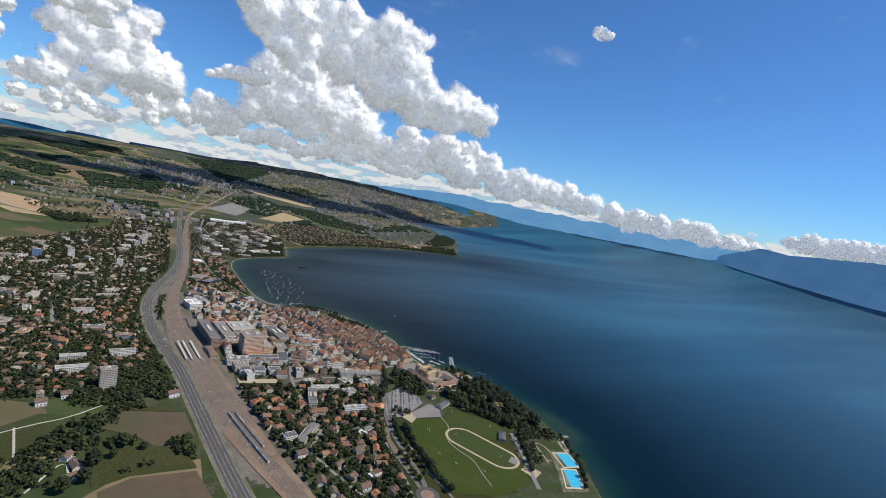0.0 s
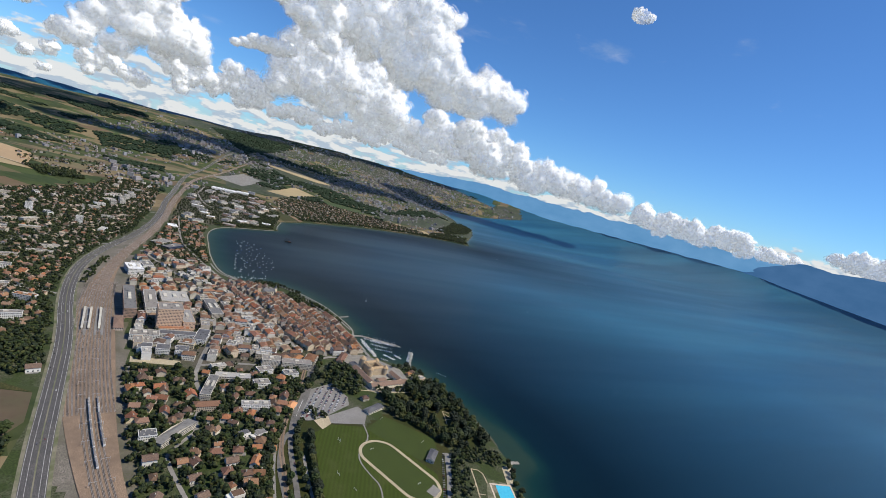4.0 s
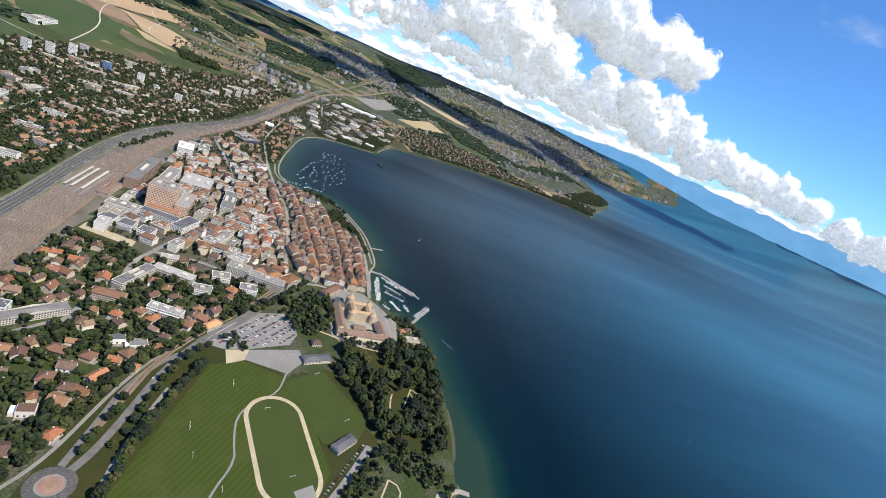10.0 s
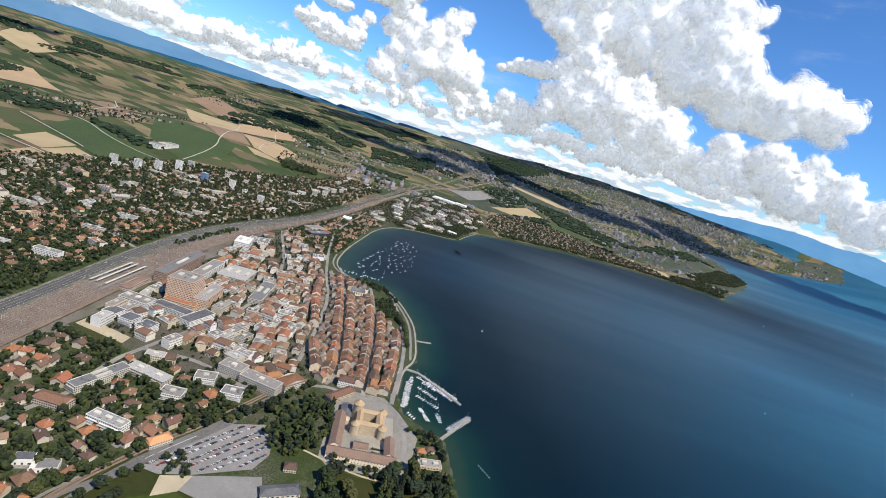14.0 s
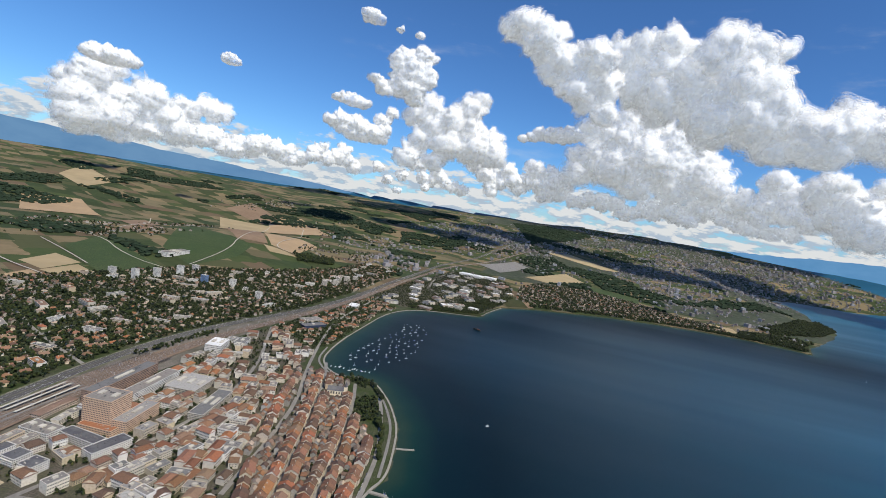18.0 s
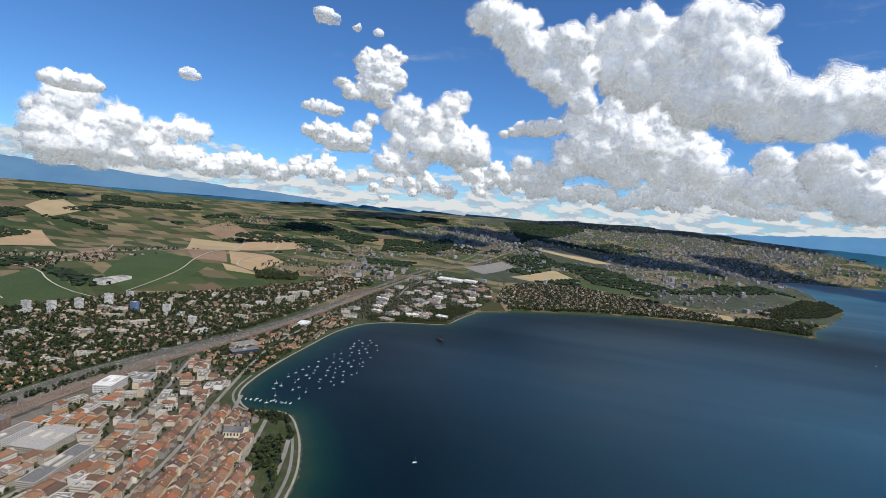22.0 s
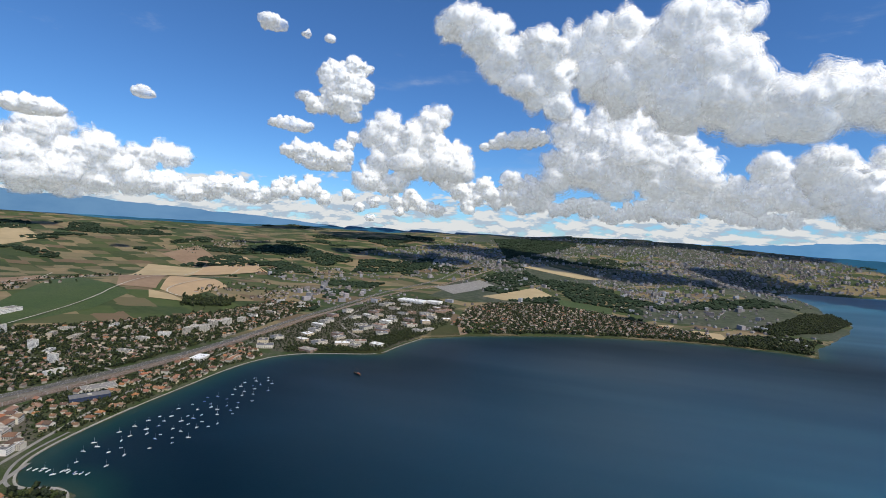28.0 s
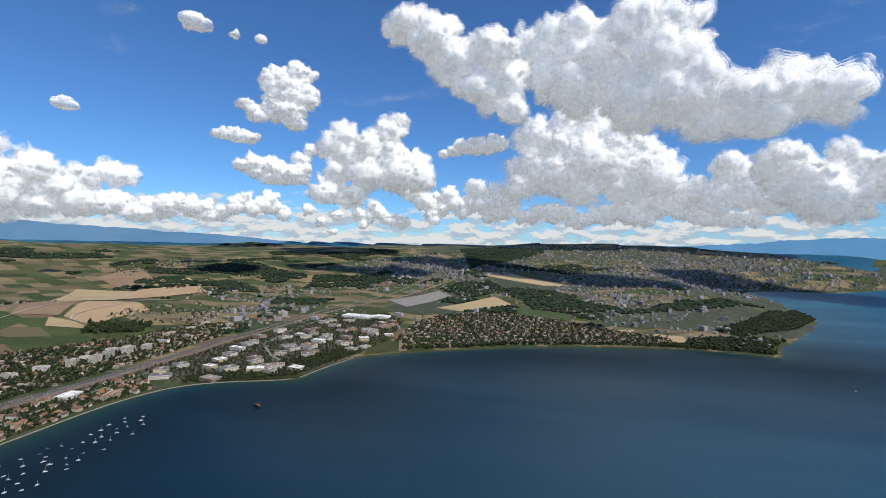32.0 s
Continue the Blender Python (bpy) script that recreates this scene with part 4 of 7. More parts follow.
BARK = surface("bark", (0.07, 0.05, 0.035), (0.11, 0.08, 0.055), 2.0, bump=0.05)
LEAF = palette("leaves", [(0.012, 0.0205, 0.005), (0.0185, 0.03, 0.0068), (0.036, 0.048, 0.0105), (0.0105, 0.017, 0.0066), (0.0165, 0.0265, 0.007), (0.026, 0.04, 0.0085), (0.048, 0.054, 0.014), (0.015, 0.024, 0.011)], 0.75, 1.4, "object")
LEAF_STUFF = palette("leaves_far", [(0.012, 0.0205, 0.005), (0.0185, 0.03, 0.0068), (0.036, 0.048, 0.0105), (0.0105, 0.017, 0.0066), (0.0165, 0.0265, 0.007), (0.026, 0.04, 0.0085), (0.048, 0.054, 0.014), (0.015, 0.024, 0.011)], 0.8, 0.8, "island")


def part(name, geo, material, parent=None, label=""):
    """One mesh under a thing or part; geo is a pair of corners and faces, or a finished mesh."""
    if isinstance(geo, bpy.types.Mesh):
        ob = new(name, geo)
    else:
        me = bpy.data.meshes.new(name)
        me.from_pydata([tuple(v) for v in geo[0]], [], [tuple(f) for f in geo[1]])
        me.materials.append(material)
        ob = new(name, me)
    ob.parent = parent
    if label:
        ob["label"] = label
    return ob


def mesh_of(name, geo, material, smooth_faces=False):
    me = bpy.data.meshes.new(name)
    me.from_pydata([tuple(v) for v in geo[0]], [], [tuple(f) for f in geo[1]])
    me.materials.append(material)
    if smooth_faces:
        me.polygons.foreach_set("use_smooth", np.ones(len(me.polygons), bool))
    return me


def thing(name, m, label, category, group=""):
    ob = new(name)
    ob.empty_display_size = 1
    ob.matrix_world = m
    return tagged(ob, label, category, group)


def box(x0, x1, y0, y1, z0, z1):
    v = [(x0, y0, z0), (x1, y0, z0), (x1, y1, z0), (x0, y1, z0), (x0, y0, z1), (x1, y0, z1), (x1, y1, z1), (x0, y1, z1)]
    return v, [(0, 3, 2, 1), (4, 5, 6, 7), (0, 1, 5, 4), (1, 2, 6, 5), (2, 3, 7, 6), (3, 0, 4, 7)]


def joined(*geos):
    v, f = [], []
    for gv, gf in geos:
        n = len(v)
        v += gv
        f += [tuple(i + n for i in q) for q in gf]
    return v, f


def turned(geo, x, y, z, a, sx=1.0):
    c, s = math.cos(a) * sx, math.sin(a) * sx
    return [(x + c * p[0] - s * p[1], y + s * p[0] + c * p[1], z + p[2] * sx) for p in geo[0]], geo[1]


def gable_walls(w, d, h, r):
    """Walls of a house with its ridge along x."""
    a, b = w / 2, d / 2
    v = [(-a, -b, -1.5), (a, -b, -1.5), (a, b, -1.5), (-a, b, -1.5), (-a, -b, h), (a, -b, h), (a, b, h), (-a, b, h), (-a, 0, h + r), (a, 0, h + r)]
    return v, [(0, 1, 5, 4), (1, 2, 6, 9, 5), (2, 3, 7, 6), (3, 0, 4, 8, 7)]


def gable_roof(w, d, h, r, over=0.35, thick=0.16):
    a, b = w / 2 + over, d / 2 + over
    drop = over * r / (d / 2)
    v = [(-a, -b, h - drop), (a, -b, h - drop), (a, 0, h + r), (-a, 0, h + r), (a, b, h - drop), (-a, b, h - drop)]
    up = [(x, y, z + thick) for x, y, z in v]
    f = [(6, 7, 8, 9), (9, 8, 10, 11), (3, 2, 1, 0), (5, 4, 2, 3), (0, 1, 7, 6), (4, 5, 11, 10), (1, 2, 8, 7), (2, 4, 10, 8), (3, 0, 6, 9), (5, 3, 9, 11)]
    return v + up, f


def hip_roof(w, d, h, r, over=0.35, thick=0.16):
    a, b = w / 2 + over, d / 2 + over
    k = max(w / 2 - d / 2 * 0.85, 0.1)
    z = h - over * r / (d / 2)
    v = [(-a, -b, z), (a, -b, z), (a, b, z), (-a, b, z), (-a, -b, z + thick), (a, -b, z + thick), (a, b, z + thick), (-a, b, z + thick), (-k, 0, h + r + thick), (k, 0, h + r + thick)]
    return v, [(3, 2, 1, 0), (0, 1, 5, 4), (1, 2, 6, 5), (2, 3, 7, 6), (3, 0, 4, 7), (4, 5, 9, 8), (5, 6, 9), (6, 7, 8, 9), (7, 4, 8)]


def ball(subdiv, seed, rough=0.25, squash=1.0):
    bm = bmesh.new()
    bmesh.ops.create_icosphere(bm, subdivisions=subdiv, radius=1.0)
    for v in bm.verts:
        n = noise.noise(v.co * 1.9 + Vector((seed * 3.1, seed, 0)))
        v.co *= 1 + rough * n * 1.6
        v.co.z *= squash
    geo = [tuple(v.co) for v in bm.verts], [tuple(v.index for v in f.verts) for f in bm.faces]
    bm.free()
    return geo


LUMPS = [ball(1, i, 0.38) for i in range(6)]
PUFFS = [ball(2, i + 20, 0.3) for i in range(6)]
rng = random.Random(7)


def crown_geo(r, tall, clumps, kind, seed):
    """A crown of leaf clumps with an uneven outline."""
    q = random.Random(seed)
    out = []
    for i in range(clumps):
        u, a = q.random(), q.uniform(0, 2 * math.pi)
        if kind == "conifer":
            zz = q.random() ** 0.8
            rad = r * (1 - zz) * q.uniform(0.6, 1.0)
            x, y, z, s = rad * math.cos(a), rad * math.sin(a), tall * (0.18 + 0.82 * zz), r * (0.4 - 0.25 * zz)
        else:
            zz = q.uniform(-1, 1)
            e = math.sqrt(max(0, 1 - zz * zz)) * q.uniform(0.55, 1.0)
            x, y, z, s = r * e * math.cos(a), r * e * math.sin(a), tall * 0.62 + tall * 0.36 * zz * q.uniform(0.7, 1.05), r * q.uniform(0.22, 0.42)
        g = LUMPS[q.randrange(6)]
        c, sn = math.cos(a * 3) * s, math.sin(a * 3) * s
        out.append(([(x + c * p[0] - sn * p[1], y + sn * p[0] + c * p[1], z + p[2] * s * 0.8) for p in g[0]], g[1]))
    return joined(*out)


def trunk_geo(r, tall, limbs=4, seed=0):
    q = random.Random(seed)
    out = []

    def stick(p0, p1, r0, r1, n=6):
        d = Vector(p1) - Vector(p0)
        m = d.to_track_quat("Z", "Y").to_matrix()
        v = [tuple(Vector(p) + m @ Vector((rr * math.cos(6.283 * i / n), rr * math.sin(6.283 * i / n), 0))) for p, rr in ((p0, r0), (p1, r1)) for i in range(n)]
        out.append((v, [(i, (i + 1) % n, n + (i + 1) % n, n + i) for i in range(n)] + [tuple(range(n, 2 * n))]))
    stick((0, 0, -0.6), (0, 0, tall * 0.5), r * 0.1, r * 0.06)
    for i in range(limbs):
        a = q.uniform(0, 6.28)
        z = tall * q.uniform(0.25, 0.45)
        stick((0, 0, z), (math.cos(a) * r * 0.6, math.sin(a) * r * 0.6, z + tall * 0.3), r * 0.05, r * 0.02, 5)
    return joined(*out)


def many(name, geos, material, label, category, smooth_faces=False):
    """What nobody could count: one mesh of kind stuff."""
    vs, fs, n = [], [], 0
    for gv, gf in geos:
        vs += gv
        fs += [tuple(i + n for i in q) for q in gf]
        n += len(gv)
    ob = new(name, mesh_of(name, (vs, fs), material, smooth_faces))
    return tagged(ob, label, category, kind="stuff")


TAKEN = [[], [], []]                   # x, y, radius of what stands already


def take(x, y, r):
    TAKEN[0].append(x)
    TAKEN[1].append(y)
    TAKEN[2].append(r)


def road_room(px, py):
    """Free metres to the nearest road, rail or street."""
    free = off_line(px, py, HIGHWAY)[0] - 12
    half = 12 + 14 * np.exp(-((py - 400) / 230) ** 2)
    free = np.minimum(free, off_line(px, py, RAILWAY)[0] - half)
    free = np.minimum(free, off_line(px, py, AVENUE)[0] - 5)
    for st in STREETS:
        free = np.minimum(free, off_line(px, py, st)[0] - 2.8)
    return free


def spots(poly, gap, r, seed, chance=1.0, shy=0.0, mark=True, shore=3.0):
    """Places for things of radius r inside a district, clear of roads and of what stands there."""
    g = np.random.RandomState(seed)
    xs, ys = [p[0] for p in poly], [p[1] for p in poly]
    gx, gy = np.meshgrid(np.arange(min(xs), max(xs), gap), np.arange(min(ys), max(ys), gap))
    gx, gy = gx.ravel() + g.uniform(-0.4, 0.4, gx.size) * gap, gy.ravel() + g.uniform(-0.4, 0.4, gx.size) * gap
    ok = inside(gx, gy, poly) & (g.uniform(0, 1, gx.size) < chance)
    gx, gy = gx[ok], gy[ok]
    ok = (road_room(gx, gy) > r + shy) & (inland(gx, gy) > r + shore)
    gx, gy = gx[ok], gy[ok]
    out = []
    tx, ty, tr = (np.array(a) for a in TAKEN)
    if len(tx):
        for i in range(0, len(gx), 400):
            d = np.hypot(gx[i:i + 400, None] - tx, gy[i:i + 400, None] - ty) - tr - r
            out += [(x, y) for x, y, c in zip(gx[i:i + 400], gy[i:i + 400], d.min(1)) if c > 0]
    else:
        out = list(zip(gx, gy))
    if mark:
        for x, y in out:
            take(x, y, r)
    return out


def street_angle(x, y):
    best = (1e9, 0)
    for st in STREETS + [AVENUE, RAILWAY]:
        for (ax, ay), (bx, by) in zip(st, st[1:]):
            k = max(0, min(1, ((x - ax) * (bx - ax) + (y - ay) * (by - ay)) / ((bx - ax) ** 2 + (by - ay) ** 2)))
            d = math.hypot(x - ax - k * (bx - ax), y - ay - k * (by - ay))
            if d < best[0]:
                best = (d, math.atan2(by - ay, bx - ax))
    return best[1]


# ---- blocks and offices, one by one ----
for lot_x in range(-298, -246, 10):    # the vacant lot stays open
    take(lot_x, 369, 10)


def window_rows(ob, w, d, h, floors, base=0.0, sides=(0, 1, 2, 3), step=1.6, size=(1.12, 0.88), mat=None):
    """The small panes of all storeys, too small to pick apart."""
    every = []
    for side in sides:
        span, dist = (w, d / 2) if side % 2 == 0 else (d, w / 2)
        n = max(1, int(span / step))
        for k in range(floors):
            z = base + (k + 0.35) * h / floors
            geos = []
            for i in range(n):
                x = (i + 0.5) * span / n - span / 2
                geos.append(box(x - size[0] * step / 3.9, x + size[0] * step / 3.9, -dist - 0.07, -dist + 0.1, z, z + size[1] * min(1.0, h / floors / 1.5)))
            every.append(turned(joined(*geos), 0, 0, 0, side * math.pi / 2))
    tagged(part("glazing", joined(*every), mat or GLASS, ob), kind="stuff")


def block(name, label, x, y, w, d, h, deg, floors, wall, roof=None, pitched=0.0, balcony=False, group="", boxes=1, step=1.6, sides=(0, 1, 2, 3), category="apartment block"):
    """A building of several storeys, w along its own x."""
    z = high(x, y)
    ob = thing(name, pose(x, y, z, 0, 0, deg), label, category, group)
    roof = roof or FLAT_ROOF
    if pitched:
        part("wall", gable_walls(w, d, h, pitched), wall, ob)
        part("roof", hip_roof(w, d, h, pitched, 0.4), roof, ob)
    else:
        part("wall", box(-w / 2, w / 2, -d / 2, d / 2, -2, h), wall, ob)
        part("roof", box(-w / 2 + 0.3, w / 2 - 0.3, -d / 2 + 0.3, d / 2 - 0.3, h - 0.2, h + 0.05), roof, ob)
        rim = joined(box(-w / 2 - 0.1, w / 2 + 0.1, -d / 2 - 0.1, -d / 2 + 0.3, h, h + 0.4), box(-w / 2 - 0.1, w / 2 + 0.1, d / 2 - 0.3, d / 2 + 0.1, h, h + 0.4),
                     box(-w / 2 - 0.1, -w / 2 + 0.3, -d / 2 + 0.3, d / 2 - 0.3, h, h + 0.4), box(w / 2 - 0.3, w / 2 + 0.1, -d / 2 + 0.3, d / 2 - 0.3, h, h + 0.4))
        part("parapet", rim, wall, ob)
        for i in range(boxes):
            bx = (i + 0.5) * w / boxes - w / 2
            part("plant_room", box(bx - min(2.2, w * 0.12), bx + min(2.2, w * 0.12), -d * 0.12, d * 0.16, h + 0.05, h + 1.3), CONCRETE, ob)
        g = random.Random(int(x * 3 + y))
        vents = []
        for i in range(4 + int(w * d / 60)):
            vx, vy, e = g.uniform(-0.42, 0.42) * w, g.uniform(-0.4, 0.4) * d, g.uniform(0.25, 0.8)
            vents.append(box(vx - e, vx + e, vy - e * 0.7, vy + e * 0.7, h + 0.05, h + g.uniform(0.3, 0.8)))
        tagged(part("roof_vents", joined(*vents), g.choice((SLATE, CONCRETE, FLAT_ROOF)), ob), kind="stuff")
    window_rows(ob, w, d, h, floors, 0, sides, step)
    if balcony:
        for k in range(1, floors):
            zz = k * h / floors
            part("balcony", joined(box(-w / 2 + 0.4, w / 2 - 0.4, -d / 2 - 1.0, -d / 2, zz - 0.12, zz), box(-w / 2 + 0.4, w / 2 - 0.4, -d / 2 - 1.0, -d / 2 - 0.9, zz, zz + 0.5)), wall, ob)
    long, short, turn = (w, d, radians(deg)) if w >= d else (d, w, radians(deg + 90))
    n = max(1, round(long / short))
    for i in range(n):
        u = ((i + 0.5) / n - 0.5) * long
        take(x + math.cos(turn) * u, y + math.sin(turn) * u, 0.56 * max(short, long / n))
    return ob


block("office_tower", "tall sandstone office tower with a grid of windows", -276, 478, 28, 26, 28, 8, 14, OCHRE_WALL, boxes=2, step=1.5, category="office tower")
block("office_wing", "low ochre office wing beside the tower", -256, 492, 14, 46, 12, 10, 6, OCHRE_WALL, boxes=1, step=1.5, category="office building")
block("office_wing", "orange-topped office wing below the tower", -268, 463, 34, 9, 6, 6, 3, OCHRE_WALL, ROOF_TILE, boxes=0, step=1.5, category="office building")
block("long_office", "long brown striped office building beside the railway", -327, 540, 14, 92, 14, 9, 7, BROWN_WALL, boxes=1, step=1.2, category="office building")
block("office_building", "pale office building with a flat roof", -304, 556, 15, 74, 9, 9, 5, WHITE_WALL, FLAT_ROOF, boxes=1, category="office building")
block("office_building", "white office complex with glazed roofs", -297, 436, 30, 16, 7.5, 3, 4, WHITE_WALL, boxes=3, category="office building")
for bx, by in ((-293, 402), (-275, 402), (-256, 401)):
    block("apartment_block", "white block of flats with a dark slate roof", bx, by, 14, 14, 7, 0, 4, WHITE_WALL, SLATE, balcony=True, group="dark-roofed flats in a row", boxes=0)
block("apartment_block", "long white block of flats with a dark flat roof", -263, 445, 40, 12, 7, -2, 4, WHITE_WALL, SLATE, boxes=0)
block("apartment_block", "white block of flats at a street corner with a dark roof", -236, 446, 14, 34, 7, -10, 4, WHITE_WALL, SLATE, boxes=0)
block("white_office", "bright white office building beside the tracks", -342, 705, 22, 34, 10, 18, 4, WHITE_WALL, WHITE_METAL, boxes=2, category="office building")
block("white_office", "white lower annexe of the trackside offices", -328, 742, 16, 26, 7, 18, 3, WHITE_WALL, boxes=1, category="office building")
block("apartment_block", "long terraced block of pale flats along a street", -226, 318, 10, 42, 7, -12, 4, CONCRETE, balcony=True, boxes=2)
block("apartment_block", "long pale block of flats with balconies", -203, 341, 36, 11, 7, -5, 4, CONCRETE, balcony=True, boxes=2)
for bx, by, dg in ((-174, 331, 12), (-168, 364, 20), (-139, 358, 12)):
    block("apartment_block", "white rounded block of flats among trees", bx, by, 17, 12, 6, dg, 4, WHITE_WALL, balcony=True, group="white flats in a garden", boxes=1)
block("apartment_block", "stepped white block of flats with pale balconies", -184, 281, 27, 9, 8, -2, 4, WHITE_WALL, balcony=True, boxes=3)
block("office_building", "grey striped office slab", -158, 389, 22, 14, 8, -3, 5, CONCRETE, boxes=1, category="office building")
block("apartment_block", "grey row of flats above shops", -128, 384, 36, 13, 8, -5, 4, CONCRETE, boxes=1)
block("terraced_house", "long row house under brown tiles below the castle", -62, 412, 30, 9, 5.5, 62, 3, WALL, ROOF_TILE, pitched=2.4, category="house")
block("corner_block", "rounded pale corner building at the street head", -64, 434, 16, 11, 8, 12, 4, WHITE_WALL, ROOF_TILE, pitched=2.0, category="town building")
block("apartment_block", "grey corner building beside the avenue", -107, 400, 14, 22, 7.5, -28, 4, CONCRETE, ROOF_TILE, pitched=2.5)
block("office_building", "broad grey office building with roof plant", -276, 583, 36, 44, 7, 10, 4, CONCRETE, boxes=3, category="office building")
block("apartment_block", "grey long block of flats in the town centre", -224, 555, 16, 62, 7, 12, 4, CONCRETE, boxes=2)
block("curved_house", "long pale terrace of flats with a rounded metal roof", -252, 236, 9, 40, 5, -38, 3, CONCRETE, FLAT_ROOF, pitched=2.2, category="terraced flats")
block("villa_block", "white cube-shaped house beside the tracks", -272, 231, 13, 10, 6.5, 10, 3, WHITE_WALL, SLATE, boxes=0, category="house")
block("apartment_block", "pinkish block of flats with a brown roof", -228, 282, 24, 10, 5.5, 5, 3, WALL, ROOF_TILE, pitched=2.2)
block("apartment_tower", "tall pale concrete tower of flats", -437, 362, 15, 10, 24, 12, 12, CONCRETE, boxes=1, step=1.3, category="apartment tower")
for bx, by, hh, dg in ((-741, 880, 16, 10), (-697, 892, 21, 0), (-682, 930, 22, 5), (-676, 985, 23, 8), (-690, 1045, 15, 0), (-560, 1010, 18, 12), (-472, 980, 16, 5)):
    block("apartment_tower", "white slab tower of flats on the rise", bx, by, 12, 9, hh, dg, 9, WHITE_WALL, boxes=1, group="towers of flats on the rise", step=1.5, category="apartment tower")
block("apartment_tower", "tower of flats with a blue glazed face", -612, 985, 13, 9, 18, 5, 9, surface("blue_cladding", (0.12, 0.2, 0.36), (0.16, 0.25, 0.42), 0.5), boxes=1, category="apartment tower")
for bx, by, ww, dg in ((-660, 905, 30, 5), (-655, 960, 26, 5), (-600, 930, 30, 30), (-560, 840, 34, 20), (-520, 870, 30, 15), (-470, 730, 32, 5), (-500, 690, 28, 12), (-580, 560, 36, 10), (-640, 520, 30, 0), (-470, 560, 26, 8)):
    block("apartment_block", "low pale block of flats in the suburb", bx, by, ww, 9, 7, dg, 4, WALL, balcony=True, group="suburban blocks of flats", boxes=2)
for i, (bx, by) in enumerate(spots(WEST_SUBURB, 62, 13, 77, 0.75)):
    q = random.Random(i + 400)
    block("apartment_block", "pale block of flats among suburban gardens", bx, by, q.uniform(20, 32), q.uniform(8.5, 11), q.uniform(5.5, 8), math.degrees(street_angle(bx, by)) + q.choice((0, 90)), 4, q.choice((WALL, WHITE_WALL, CONCRETE)), q.choice((FLAT_ROOF, ROOF_TILE, FLAT_ROOF)), balcony=True, group="suburban blocks of flats", boxes=1, sides=(0, 2))
for bx, by, hh in ((-455, 1232, 13), (-440, 1262, 15), (-448, 1296, 15), (-440, 1330, 15), (-432, 1368, 13)):
    block("apartment_slab", "grey slab of flats in a stepped row", bx, by, 12, 20, hh, 14, 7, CONCRETE, group="stepped slabs of flats", boxes=1, category="apartment tower")
block("school", "large pale school building at the vineyard's edge", -820, 1117, 26, 78, 9, 4, 3, WHITE_WALL, boxes=3, category="school")
block("car_showroom", "low building with a dark blue glazed front", -300, 905, 44, 18, 5, 58, 2, surface("dark_blue_cladding", (0.02, 0.035, 0.08), (0.035, 0.05, 0.1), 0.5), boxes=1, category="showroom")
block("car_park_deck", "pale concrete parking deck", -322, 935, 40, 22, 4, 62, 2, CONCRETE, GRAVEL, boxes=0, category="parking deck")
block("lakeside_house", "long red-roofed house on the shore", -262, 1135, 9, 40, 5, 10, 3, WALL, ROOF_TILE, pitched=2.5, category="house")
block("warehouse", "low white warehouse beside the railway", -315, 1112, 20, 30, 4, 10, 1, WHITE_WALL, WHITE_METAL, boxes=0, category="warehouse")
block("warehouse", "large white warehouse with a bright roof", -190, 1905, 90, 44, 7, -8, 1, WHITE_WALL, WHITE_METAL, boxes=0, step=5, category="warehouse")
block("warehouse", "white warehouse with a bright flat roof", -120, 1925, 46, 34, 7, -8, 1, WHITE_WALL, WHITE_METAL, boxes=0, step=5, category="warehouse")
for i, (bx, by) in enumerate(spots(WORKS, 44, 15, 5, 0.8)):
    q = random.Random(i)
    block("works_building", "flat-roofed white industrial building", bx, by, q.uniform(18, 34), q.uniform(14, 22), q.uniform(4, 8), q.choice((-12, 30, 65)), 2, q.choice((WALL, CONCRETE, BROWN_WALL, CONCRETE)), q.choice((WHITE_METAL, FLAT_ROOF, None, SLATE, ROOF_TILE, SLATE)), group="industrial buildings near the bay", boxes=1, step=3.2, sides=(0, 1), category="industrial building")
for i, (bx, by) in enumerate(spots(CENTRE, 14.0, 5.6, 6, 0.97, shy=-2.5, mark=False)):
    if by > 640 and i % 5 < 2:
        continue
    q = random.Random(i + 50)
    a = math.degrees(street_angle(bx, by))
    hh = q.uniform(4.0, 8.8)
    flat = q.random() < 0.35
    block("town_building", "grey town building with a flat roof" if flat else "plastered town building under a brown tiled roof", bx, by, q.uniform(9.5, 19), q.uniform(7.5, 11), hh, a + q.choice((0, 0, 90)) + q.uniform(-6, 6), 3, q.choice((CONCRETE, WHITE_WALL, WALL, WALL)), FLAT_ROOF if flat else ROOF_TILE,
          pitched=0.0 if flat else q.uniform(1.8, 2.8), group="buildings of the town centre", boxes=1, sides=(0, 2), category="town building")


# ---- castle on the shore ----
CASTLE_STONE = surface("castle_stone", (0.5, 0.4, 0.27), (0.58, 0.47, 0.33), 0.6, c=(0.42, 0.34, 0.24), scale2=0.12, fine=2.5)
CASTLE_ROOF = surface("old_tile_roof", (0.24, 0.16, 0.12), (0.3, 0.2, 0.15), 0.8, c=(0.2, 0.14, 0.11), scale2=0.12, fine=2.5)
CREAM_WALL = surface("cream_wall", (0.68, 0.6, 0.46), (0.74, 0.66, 0.52), 0.5, c=(0.6, 0.53, 0.41), scale2=0.1)
YARD = surface("courtyard_gravel", (0.36, 0.33, 0.28), (0.42, 0.39, 0.33), 0.5, c=(0.3, 0.28, 0.24), scale2=0.1, fine=2.0)


